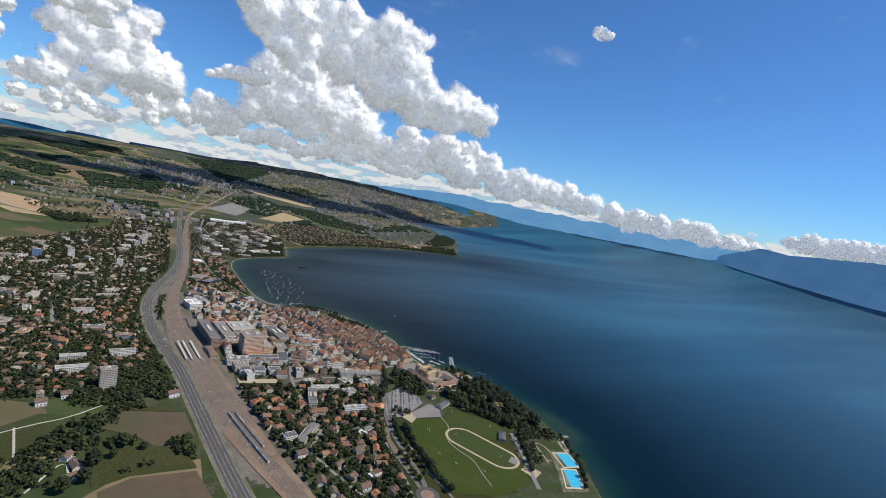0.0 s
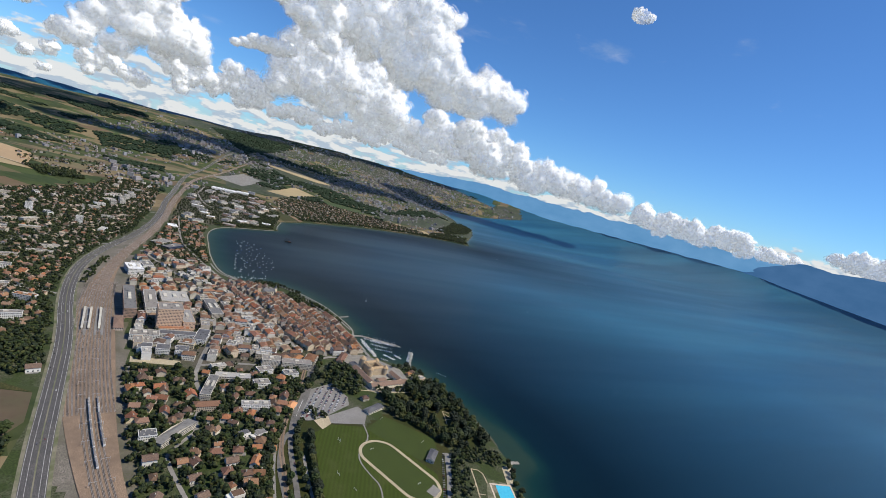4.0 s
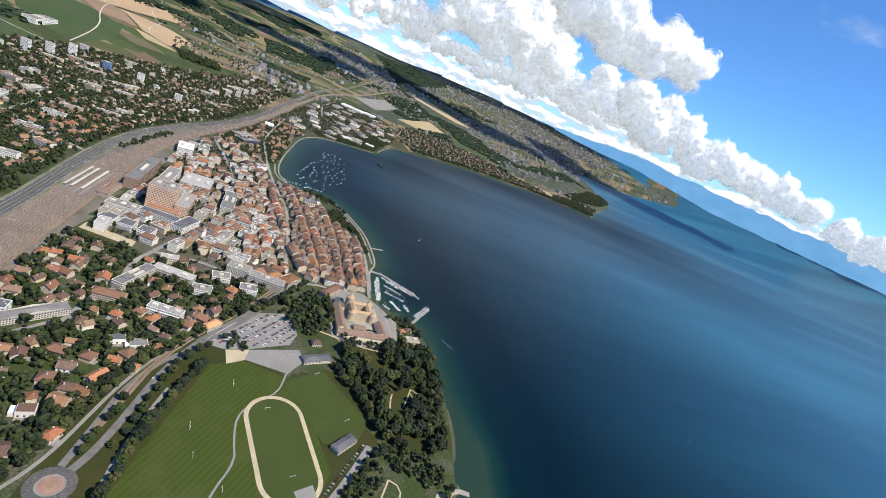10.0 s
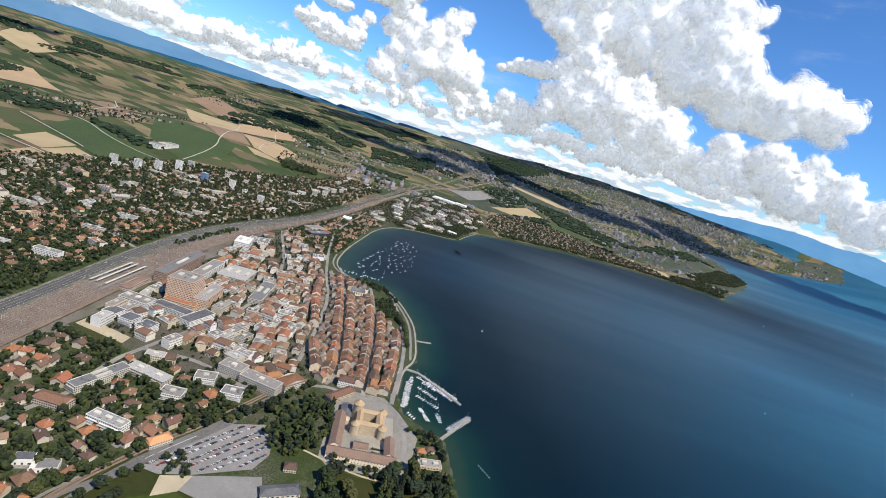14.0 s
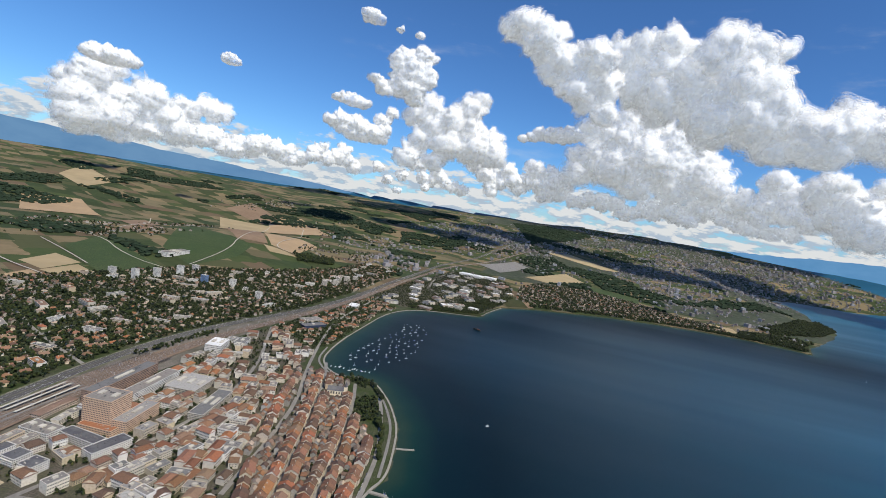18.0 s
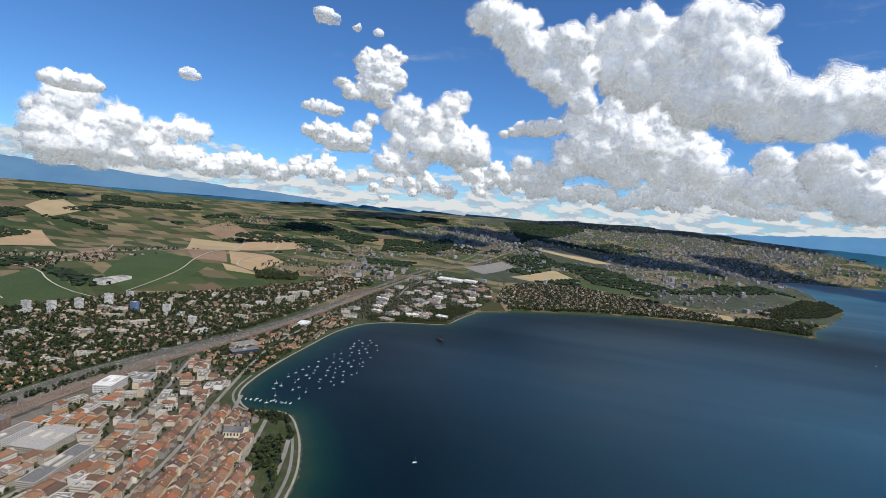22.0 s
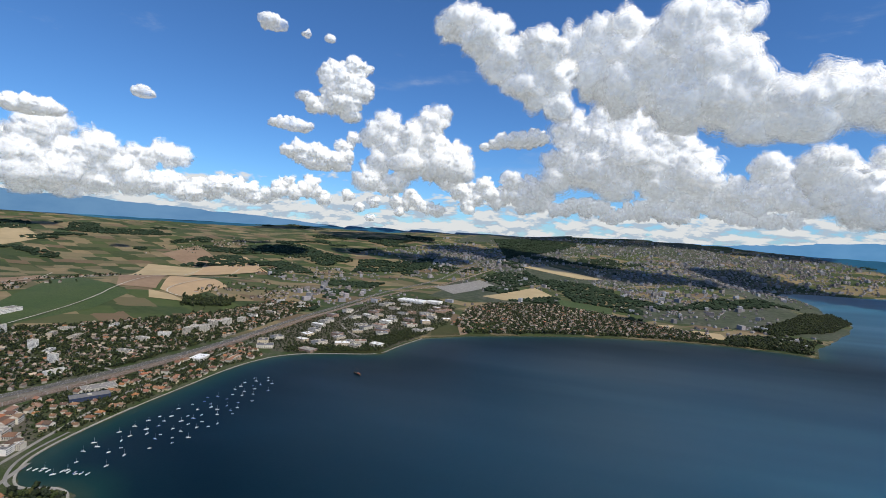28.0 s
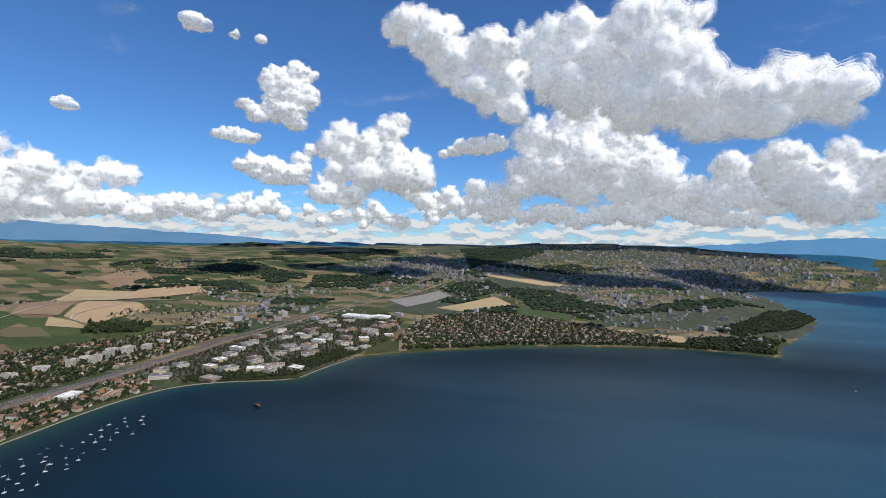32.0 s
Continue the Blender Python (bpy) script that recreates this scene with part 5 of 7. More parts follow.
def tube(x, y, r0, r1, z0, z1, n=20, cap=True):
    v = [(x + r * math.cos(6.2832 * i / n), y + r * math.sin(6.2832 * i / n), z) for r, z in ((r0, z0), (r1, z1)) for i in range(n)]
    f = [(i, (i + 1) % n, n + (i + 1) % n, n + i) for i in range(n)]
    if cap:
        f += [tuple(range(n, 2 * n)), tuple(range(n - 1, -1, -1))]
    return v, f


def cone(x, y, r, z0, z1, n=20):
    v = [(x + r * math.cos(6.2832 * i / n), y + r * math.sin(6.2832 * i / n), z0) for i in range(n)] + [(x, y, z1)]
    return v, [(i, (i + 1) % n, n) for i in range(n)] + [tuple(range(n - 1, -1, -1))]


def gabled_wing(ob, name, x, y, w, d, h, r, deg, wall, roof, rows=0):
    a = radians(deg)
    part(name, turned(gable_walls(w, d, h, r), x, y, 0, a), wall, ob)
    part("roof", turned(gable_roof(w, d, h, r, 0.4), x, y, 0, a), roof, ob)
    for k in range(rows):
        geos = []
        n = int(w / 2.4)
        for i in range(n):
            u = (i + 0.5) * w / n - w / 2
            geos.append(box(u - 0.35, u + 0.35, -d / 2 - 0.06, -d / 2 + 0.1, h * (k + 0.4) / rows, h * (k + 0.4) / rows + 0.9))
        tagged(part("glazing", turned(joined(*geos), x, y, 0, a), GLASS, ob), kind="stuff")


def castle():
    deg = 13.8
    ob = thing("castle", pose(-23, 364, high(-23, 364) - 0.2, 0, 0, deg), "medieval stone castle with four round corner towers", "castle")
    # own axes: x along the long front, y away from the park
    part("courtyard", box(-26, 26, -28, 40, -0.5, 0.3), YARD, ob)
    kx, ky, s, h = 3.0, 21.0, 11.5, 9.5
    part("keep_wall", joined(box(kx - s, kx + s, ky - s, ky - s + 5.5, 0, h), box(kx - s, kx + s, ky + s - 5.5, ky + s, 0, h), box(kx - s, kx - s + 5.5, ky - s + 5.5, ky + s - 5.5, 0, h), box(kx + s - 5.5, kx + s, ky - s + 5.5, ky + s - 5.5, 0, h)), CASTLE_STONE, ob)
    for cx, cy, w, dg in ((kx, ky - s + 2.75, 2 * s, 0), (kx, ky + s - 2.75, 2 * s, 0), (kx - s + 2.75, ky, 2 * s, 90), (kx + s - 2.75, ky, 2 * s, 90)):
        g = gable_roof(w - (0 if dg == 0 else 5), 5.5, h, 1.7, 0.2)
        part("keep_roof", turned(g, cx, cy, 0.02 if dg == 0 else 0.05, radians(dg)), OCHRE_ROOF, ob)
    for tx, ty, r, hh in ((kx - s, ky - s, 3.6, 9.5), (kx + s, ky - s, 3.6, 9.5), (kx + s, ky + s, 3.6, 9.5), (kx - s, ky + s, 4.4, 14)):
        t = part("tower", tube(tx, ty, r, r, -1, hh), CASTLE_STONE, ob, "round stone corner tower")
        part("tower_roof", cone(tx, ty, r + 0.5, hh, hh + 4.2), OCHRE_ROOF, t)
    gabled_wing(ob, "front_wing", 0, -22.5, 55, 10, 5.5, 3.0, 0, CREAM_WALL, CASTLE_ROOF, 2)
    gabled_wing(ob, "side_wing", -22.0, 5, 44, 9.5, 5.5, 2.8, 90, CREAM_WALL, CASTLE_ROOF, 2)
    gabled_wing(ob, "short_wing", 22.5, -6.0, 22, 8, 5.0, 2.4, 90, CREAM_WALL, CASTLE_ROOF, 1)
    gabled_wing(ob, "shed_wing", -18.0, 33, 18, 9, 4.5, 1.4, 90, CREAM_WALL, SLATE, 1)
    for gx in range(6):
        for gy in range(2):
            part("planting", turned(PUFFS[gx % 6], 9 + gx * 1.8, -12 + gy * 5, 1.4, gx, 0.85), LEAF, ob, "clipped green tree")
    gabled_wing(ob, "inner_house", -1.0, -8, 12, 8, 3.2, 1.6, 0, CREAM_WALL, CASTLE_ROOF, 1)
    take(-28, 367, 36)
    take(-40, 392, 22)
    return ob


OCHRE_ROOF = surface("yellow_tile_roof", (0.46, 0.33, 0.19), (0.54, 0.39, 0.24), 0.8, c=(0.4, 0.29, 0.18), scale2=0.15, fine=2.5)
castle()
tagged(patch("plaza", [(-66, 414), (-48, 330), (-38, 323), (21, 337), (20, 395), (-6, 424), (-24, 438), (-60, 428)], surface("plaza_paving", (0.26, 0.245, 0.215), (0.33, 0.31, 0.27), 0.5, c=(0.2, 0.19, 0.165), scale2=0.08, fine=2.5), 0.12, 6), "pale paved square and lanes round the castle", "square", kind="structure")
block("boat_club", "low pale flat-roofed boat club beside the marina", 36, 366, 20, 9, 3.0, 18, 1, WALL, FLAT_ROOF, boxes=2, step=2.4, category="club house")
for hx, hy in ((26, 378), (33, 384)):
    block("kiosk_house", "small brown-roofed house near the harbour", hx, hy, 8, 6, 3, 30, 1, WALL, ROOF_TILE, pitched=1.6, category="house")

# ---- sports ground ----
LAWN = None


def striped_lawn():
    m, t, bsdf = nodes_of("mown_lawn")
    pos = t.nodes.new("ShaderNodeNewGeometry").outputs["Position"]
    mp = t.nodes.new("ShaderNodeMapping")
    mp.inputs["Rotation"].default_value = (0, 0, radians(20))
    t.links.new(pos, mp.inputs[0])
    w = t.nodes.new("ShaderNodeTexWave")
    w.inputs["Scale"].default_value, w.inputs["Distortion"].default_value = 0.085, 0.3
    t.links.new(mp.outputs[0], w.inputs[0])
    r = t.nodes.new("ShaderNodeMapRange")
    r.inputs[1].default_value, r.inputs[2].default_value = 0.4, 0.6
    t.links.new(w.outputs["Fac"], r.inputs[0])
    col = mixed(t, r.outputs[0], (0.039, 0.056, 0.009), (0.047, 0.066, 0.011))
    col = mixed(t, noise_of(t, 0.05, 5, lo=0.5, hi=0.8), col, (0.065, 0.075, 0.022))
    col = mixed(t, noise_of(t, 1.5, 3, lo=0.4, hi=0.9), col, (0.026, 0.043, 0.009))
    put_in(t, bsdf.inputs["Base Color"], col)
    bsdf.inputs["Roughness"].default_value = 0.9
    bsdf.inputs["Specular IOR Level"].default_value = 0.15
    return m


LAWN = striped_lawn()
tagged(patch("sports_lawn", [(-142, 118), (-137, 190), (-132, 240), (-112, 255), (-75, 250), (-52, 222), (-26, 172), (-30, 148), (-48, 112), (-96, 100)], LAWN, 0.28), "mown striped green playing field", "lawn", kind="structure")
PITCH = surface("pitch_grass", (0.044, 0.066, 0.010), (0.052, 0.074, 0.012), 0.3, c=(0.038, 0.056, 0.009), scale2=0.05, fine=2.0)
tagged(patch("pitch_lawn", [(-76, 247), (-47, 272), (-3, 227), (-11, 200), (-35, 193)], PITCH, 0.34), "dark green fenced football pitch", "lawn", kind="structure")


def oval_line(cx, cy, half, r, deg, n=20):
    pts = []
    for k in range(2):
        for i in range(n + 1):
            a = math.pi * i / n + math.pi * k
            pts.append((r * math.cos(a), (half if k == 0 else -half) + r * math.sin(a)))
    c, s = math.cos(radians(deg)), math.sin(radians(deg))
    return [(cx + c * x - s * y, cy + s * x + c * y) for x, y in pts]


def ring(name, outer, inner, material, lift):
    n = len(outer)
    arr = np.array(outer + inner)
    z = land_height(arr[:, 0], arr[:, 1]) + lift
    v = [(x, y, zz) for (x, y), zz in zip(outer + inner, z)]
    return mesh_ob(name, v, [(i, (i + 1) % n, n + (i + 1) % n, n + i) for i in range(n)], material)


tagged(ring("running_track", oval_line(-62, 182, 26, 21.5, 25.5), oval_line(-62, 182, 26, 18.3, 25.5), SAND, 0.42), "pale sandy oval running track", "running track", kind="structure")
tagged(patch("inner_lawn", oval_line(-62, 182, 26, 18.3, 25.5), PITCH, 0.36), "green grass inside the oval track", "lawn", kind="structure")
jump = patch("jump_area", [(-47, 150), (-36, 158), (-32, 150), (-42, 142)], GRAVEL, 0.44)
tagged(jump, "grey hard court at the end of the oval", "court", kind="structure")
for pts, mat, nm, lb in (([(-42, 134), (-28, 140), (-20, 124), (-36, 116)], SAND, "dirt_patch", "bare sandy ground beside the lawn"), ([(-111, 271), (-73, 291), (-65, 278), (-75, 255), (-111, 257)], GRAVEL, "gravel_lot", "empty grey gravel lot"),
                         ([(-144, 262), (-131, 298), (-119, 328), (-91, 345), (-79, 312), (-82, 294), (-111, 272), (-130, 262)], GRAVEL, "parking_lot", "pale grey car park full of parked cars"), ([(-128, 262), (-111, 271), (-111, 256), (-122, 246)], SAND, "dirt_patch", "worn sandy corner of the field")):
    tagged(patch(nm, pts, mat, 0.36 if nm != "dirt_patch" else 0.4), lb, nm.replace("_", " "), kind="structure")
for line, w, mat, lb in (([(-45, 100), (-28, 138), (-12, 172), (1, 205)], 5, GRAVEL, "pale drive with parked cars beside the track"), ([(-76, 256), (-77, 230), (-91, 214), (-98, 199), (-94, 179), (-87, 160), (-92, 141), (-95, 112)], 1.4, GRAVEL, "narrow path across the sports field"),
                         ([(17, 270), (15, 258), (16, 245)], 1.3, SAND, "sandy path in the park"), ([(35, 284), (31, 268), (26, 251)], 1.0, SAND, "sandy path across the park lawn"), ([(34, 279), (40, 268), (45, 263)], 1.0, SAND, "sandy path across the park lawn"), ([(35, 284), (45, 279), (52, 274)], 1.0, SAND, "sandy path across the park lawn"), ([(31, 266), (37, 265), (41, 268)], 0.8, SAND, "sandy path across the park lawn"), ([(16, 177), (10, 156), (2, 133)], 1.3, SAND, "pale garden path beside the pools"), ([(16, 177), (27, 173), (22, 153)], 1.3, SAND, "pale garden path beside the pools"), ([(10, 156), (-5, 144)], 1.3, SAND, "pale garden path beside the pools"), ([(5, 142), (14, 139)], 1.1, SAND, "pale garden path beside the pools"), ([(-60, 330), (-20, 325), (14, 330)], 2.0, SAND, "sandy path under park trees")):
    tagged(ribbon("pavement", smooth(line, 1), w, mat, 0.38), lb, "path", kind="structure")
WHITE_PAINT = surface("white_paint", (0.75, 0.75, 0.74), (0.8, 0.8, 0.79), 1.0, rough=0.5)


def goal(x, y, deg, tall):
    ob = thing("goal", pose(x, y, high(x, y) + 0.3, 0, 0, deg), "white goal posts on the grass", "goal posts", "goals on the sports field")
    top = 3.5 if tall else 1.3
    part("post", box(-1.85, -1.7, -0.08, 0.08, 0, top), WHITE_PAINT, ob)
    part("post", box(1.7, 1.85, -0.08, 0.08, 0, top), WHITE_PAINT, ob)
    part("crossbar", box(-1.7, 1.7, -0.07, 0.07, 1.2, 1.34), WHITE_PAINT, ob)
    return ob


for gx, gy, dg, tall in ((-110, 226, -70, True), (-122, 178, -70, True), (-112, 158, -70, False), (-80, 212, 25, False), (-52, 266, 40, False), (-20, 222, 40, False), (-50, 160, 25, False), (-88, 140, -70, False)):
    goal(gx, gy, dg, tall)
block("club_house", "low dark-roofed club house behind the pitch", -56, 284, 26, 9, 3, 32, 1, WALL, SLATE, pitched=1.6, step=3, category="club house")
block("club_house", "grey sports pavilion beside the track", -20, 197, 20, 8, 3, 52, 1, CONCRETE, SLATE, pitched=1.4, step=3, category="club house")
block("kiosk_house", "small house with an orange roof near the car park", -60, 307, 9, 7, 3.5, 20, 2, WALL, ROOF_TILE, pitched=1.8, category="house")
block("station_house", "orange-roofed long house beside the avenue", -148, 285, 15, 8, 4, 62, 2, WALL, surface("fresh_tiles", (0.5, 0.24, 0.11), (0.56, 0.28, 0.14), 0.7), pitched=2.2, category="house")

# ---- pool and shore ----
POOL_WATER = surface("pool_water", (0.05, 0.42, 0.62), (0.07, 0.47, 0.66), 0.4, rough=0.08, spec=0.5)
POOL_EDGE = surface("pool_edge", (0.5, 0.42, 0.33), (0.56, 0.48, 0.38), 0.5)


def pool(pts, label):
    cx, cy = sum(p[0] for p in pts) / 4, sum(p[1] for p in pts) / 4
    z = high(cx, cy)
    ob = thing("swimming_pool", pose(cx, cy, z), label, "swimming pool", "lakeside pools")
    big = [((x - cx) * 1.16, (y - cy) * 1.16) for x, y in pts]
    small = [(x - cx, y - cy) for x, y in pts]
    v = [(x, y, 0.6) for x, y in big] + [(x, y, 0.6) for x, y in small] + [(x, y, 0.2) for x, y in small] + [(x, y, -1) for x, y in big]
    part("pool_edge", (v, [(i, (i + 1) % 4, 4 + (i + 1) % 4, 4 + i) for i in range(4)] + [(4 + i, 4 + (i + 1) % 4, 8 + (i + 1) % 4, 8 + i) for i in range(4)] + [(12 + i, 12 + (i + 1) % 4, (i + 1) % 4, i) for i in range(4)]), POOL_EDGE, ob)
    part("pool_surface", ([(x, y, 0.42) for x, y in small], [(0, 1, 2, 3)]), POOL_WATER, ob, "bright turquoise water")
    take(cx, cy, 16)


pool([(18, 127), (38, 123), (45, 148), (26, 153)], "turquoise swimming pool with a pale paved edge")
pool([(-9, 96), (9, 90), (27, 117), (11, 123)], "long turquoise swimming pool beside the lake")
tagged(patch("pool_terrace", [(-20, 90), (12, 82), (34, 112), (50, 150), (26, 162), (8, 130)], surface("paving", (0.045, 0.066, 0.018), (0.06, 0.08, 0.024), 0.3, c=(0.27, 0.23, 0.18), scale2=0.06), 0.3), "paved terrace and lawns round the pools", "terrace", kind="structure")
tagged(patch("beach", [(44, 150), (54, 176), (68, 181), (64, 172), (54, 152)], SAND, 0.2, 4), "pale sand beach beside a short groyne", "beach", kind="structure")


def wall_along(name, line, width, top, material, label, category, bottom=-3.0):
    pts = length_points(line, 4.0)
    v, f = [], []
    for x, y, a in pts:
        for side, z in ((1, bottom), (1, top), (-1, top), (-1, bottom)):
            v.append((x - math.sin(a) * width / 2 * side, y + math.cos(a) * width / 2 * side, z))
    for i in range(len(pts) - 1):
        for k in range(3):
            f.append((4 * i + k, 4 * i + k + 1, 4 * i + 5 + k, 4 * i + 4 + k))
    f += [(0, 3, 2, 1), tuple(4 * (len(pts) - 1) + k for k in range(4))]
    f = [tuple(reversed(q)) for q in f]
    return tagged(mesh_ob(name, v, f, material), label, category, kind="structure")


wall_along("mole", [(40, 407), (48, 424), (64, 461)], 3.0, 1.4, STONE, "pale stone harbour mole with a grassy root", "mole")
wall_along("breakwater", [(-19, 509), (-4, 510), (14, 500), (32, 489), (52, 475)], 3.2, 1.3, STONE, "pale curved stone breakwater of the marina", "breakwater")
wall_along("jetty", [(-22, 590), (-13, 593), (-3, 598)], 2.4, 0.9, STONE, "short stone landing jetty", "jetty")
wall_along("groyne", [(60, 176), (72, 184), (82, 183)], 4.0, 0.8, STONE, "short stone groyne at the beach", "groyne")
quay_line = [p for p in SHORE[16:30]]
wall_along("quay", [(x - 0.8, y - 0.5) for x, y in smooth(quay_line, 2)], 2.2, 1.15, STONE, "pale stone quay along the lake", "quay")
tagged(ribbon("pavement", [(x - 7, y - 4) for x, y in smooth(SHORE[18:29], 2)], 3.0, GRAVEL, 0.5), "pale lakeside promenade", "pavement", kind="structure")
wall_along("quay", [(x - 0.6, y - 0.3) for x, y in smooth(SHORE[28:39], 2)], 1.6, 0.9, STONE, "pale stone bank along the bay", "quay")

# ---- boats ----
HULL = palette("boat_hull", [(0.75, 0.75, 0.74), (0.7, 0.7, 0.7), (0.78, 0.78, 0.77), (0.1, 0.14, 0.3), (0.72, 0.7, 0.66)], 0.35, 1.0)
DECK = surface("boat_deck", (0.6, 0.58, 0.54), (0.68, 0.66, 0.62), 2.0)
MAST = surface("mast_metal", (0.6, 0.6, 0.6), (0.66, 0.66, 0.66), 2.0, rough=0.35, metal=0.6)
COVER = palette("boat_cover", [(0.08, 0.12, 0.3), (0.6, 0.6, 0.58), (0.3, 0.3, 0.3), (0.45, 0.45, 0.44)], 0.8, 1.0)


def hull_geo(n, w, h):
    prof = [(-0.5, 0.75), (-0.2, 1.0), (0.15, 0.92), (0.38, 0.5), (0.5, 0.02)]
    v, f = [], []
    for x, k in prof:
        for y, z in ((-k * w / 2, h), (-k * w / 3, -0.1), (k * w / 3, -0.1), (k * w / 2, h)):
            v.append((x * n, y, z + (0.12 * h if x > 0.3 and z > 0 else 0)))
    for i in range(len(prof) - 1):
        for k in range(3):
            f.append((4 * i + k, 4 * i + 4 + k, 4 * i + 5 + k, 4 * i + 1 + k))
        f.append((4 * i + 3, 4 * i + 7, 4 * i + 4, 4 * i))
    f.append((0, 1, 2, 3))
    return v, f


def boat_parts(sail, n, w):
    ob = thing("sailboat" if sail else "motor_boat", pose(0, 0, -50), "small white moored sailing boat with a bare mast" if sail else "small white motor boat at its mooring", "boat", "boats on the bay" if sail else "boats in the marina")
    part("hull", hull_geo(n, w, 0.55), HULL, ob)
    part("cabin", joined(box(-0.15 * n, 0.2 * n, -w * 0.24, w * 0.24, 0.5, 0.95), box(-0.05 * n, 0.1 * n, -w * 0.2, w * 0.2, 0.95, 1.05)), COVER if not sail else DECK, ob)
    if sail:
        part("mast", tube(0.05 * n, 0, 0.09, 0.06, 0.5, n * 1.25, 6), MAST, ob)
        part("boom", joined(box(-0.4 * n, 0.04 * n, -0.1, 0.1, 1.3, 1.52)), COVER, ob)
    return ob


BOATS = [boat_parts(True, 4.0, 1.3), boat_parts(True, 5.0, 1.5), boat_parts(False, 3.6, 1.4), boat_parts(False, 5.2, 1.7)]
q = random.Random(3)
placed = []
for i in range(900):
    x, y = q.uniform(-225, -85), q.uniform(750, 1120)
    lim = -215 + (y - 750) * 0.05
    if x < lim + 26 or (x + 160) ** 2 / 60 ** 2 + (y - 920) ** 2 / 165 ** 2 > 1 or any(math.hypot(x - a, y - b) < 11 for a, b in placed):
        continue
    placed.append((x, y))
    copy_thing(BOATS[q.randrange(3)], pose(x, y, 0.05, 0, 0, q.gauss(50, 25)))
    if len(placed) > 72:
        break
for i in range(10):
    copy_thing(BOATS[3], pose(-192 + i * 6.3 + (i > 4) * 6, 757 + i * 1.2 + (i > 4) * 3, 0.05, 0, 0, 100 + q.uniform(-4, 4)))


def berth(x0, y0, x1, y1, n, deg, which=(0, 1, 2, 3)):
    for i in range(n):
        k = (i + 0.5) / n
        copy_thing(BOATS[q.choice(which)], pose(x0 + (x1 - x0) * k, y0 + (y1 - y0) * k, 0.05, 0, 0, deg + q.uniform(-6, 6)))


for row in ((-6, 512, 46, 483, 26, -118), (-3, 503, 42, 478, 20, 62), (-8, 498, -2, 440, 20, 8), (5, 495, 22, 486, 7, 62), (2, 482, 26, 470, 10, 62), (4, 465, 30, 455, 10, 62), (12, 445, 24, 428, 9, 10), (30, 446, 36, 432, 5, 10), (43, 424, 61, 458, 16, 160), (46, 422, 64, 456, 12, -20), (-10, 486, -4, 436, 18, 8), (10, 498, 40, 480, 12, -118), (2, 430, 12, 424, 4, 60)):
    berth(*row)
for x, y in ((400, 340), (848, 1042), (1214, 1270), (520, 760), (60, 700), (900, 1500)):
    copy_thing(BOATS[1], pose(x, y, 0.05, 0, 0, 40))
ferry = thing("galley_ship", pose(-35, 1160, 0.1, 0, 0, 150), "dark wooden ship with masts anchored in the bay", "ship")
DARK_WOOD = surface("dark_timber", (0.05, 0.035, 0.025), (0.08, 0.06, 0.04), 1.0)
part("hull", hull_geo(20, 4.5, 2.0), DARK_WOOD, ferry)
part("deck_house", box(-7, -1, -1.3, 1.3, 1.9, 3.2), surface("red_timber", (0.3, 0.09, 0.05), (0.36, 0.12, 0.07), 1.0), ferry)
for mx in (-2, 4):
    part("mast", tube(mx, 0, 0.18, 0.1, 1.8, 11, 7), DARK_WOOD, ferry)
    part("yard", box(mx - 4, mx + 4, -0.12, 0.12, 8.6, 8.85), DARK_WOOD, ferry)
for bx in range(6):
    ob = thing("mooring_buoy", pose(78 + bx * 2, 391 - bx * 2, 0), "small white mooring float on the lake", "buoy", "row of floats")
    part("float", turned(PUFFS[0], 0, 0, 0.2, 0, 0.5), WHITE_PAINT, ob)

# ---- old town ----


def townhouse_kit():
    kits = []
    for i in range(6):
        w, d, h, r = 5.2 + 0.5 * i, 11.8 - 0.6 * (i % 3), 6.0 + 0.5 * (i % 4), 2.9 + 0.25 * (i % 3)
        kits.append((w, d, mesh_of("wall", gable_walls(w, d, h, r), WALL), mesh_of("roof", gable_roof(w + 0.1, d, h, r, 0.3), ROOF_TILE), mesh_of("chimney", joined(box(w * 0.2, w * 0.2 + 0.55, 0.8, 1.4, h + r * 0.5, h + r + 0.7), box(w * 0.2 - 0.08, w * 0.2 + 0.63, 0.72, 1.48, h + r + 0.7, h + r + 0.85)), CONCRETE),
                     mesh_of("dormer", joined(box(-0.6, 0.6, -d * 0.34, -d * 0.1, h + 0.3, h + r * 0.72)), WALL), mesh_of("window_row", joined(*[box(u - 0.4, u + 0.4, -d / 2 - 0.05, -d / 2 + 0.1, z, z + 0.95) for u in (-w * 0.3, 0.0, w * 0.3) for z in (2.2, 4.2)]), GLASS)))
    return kits


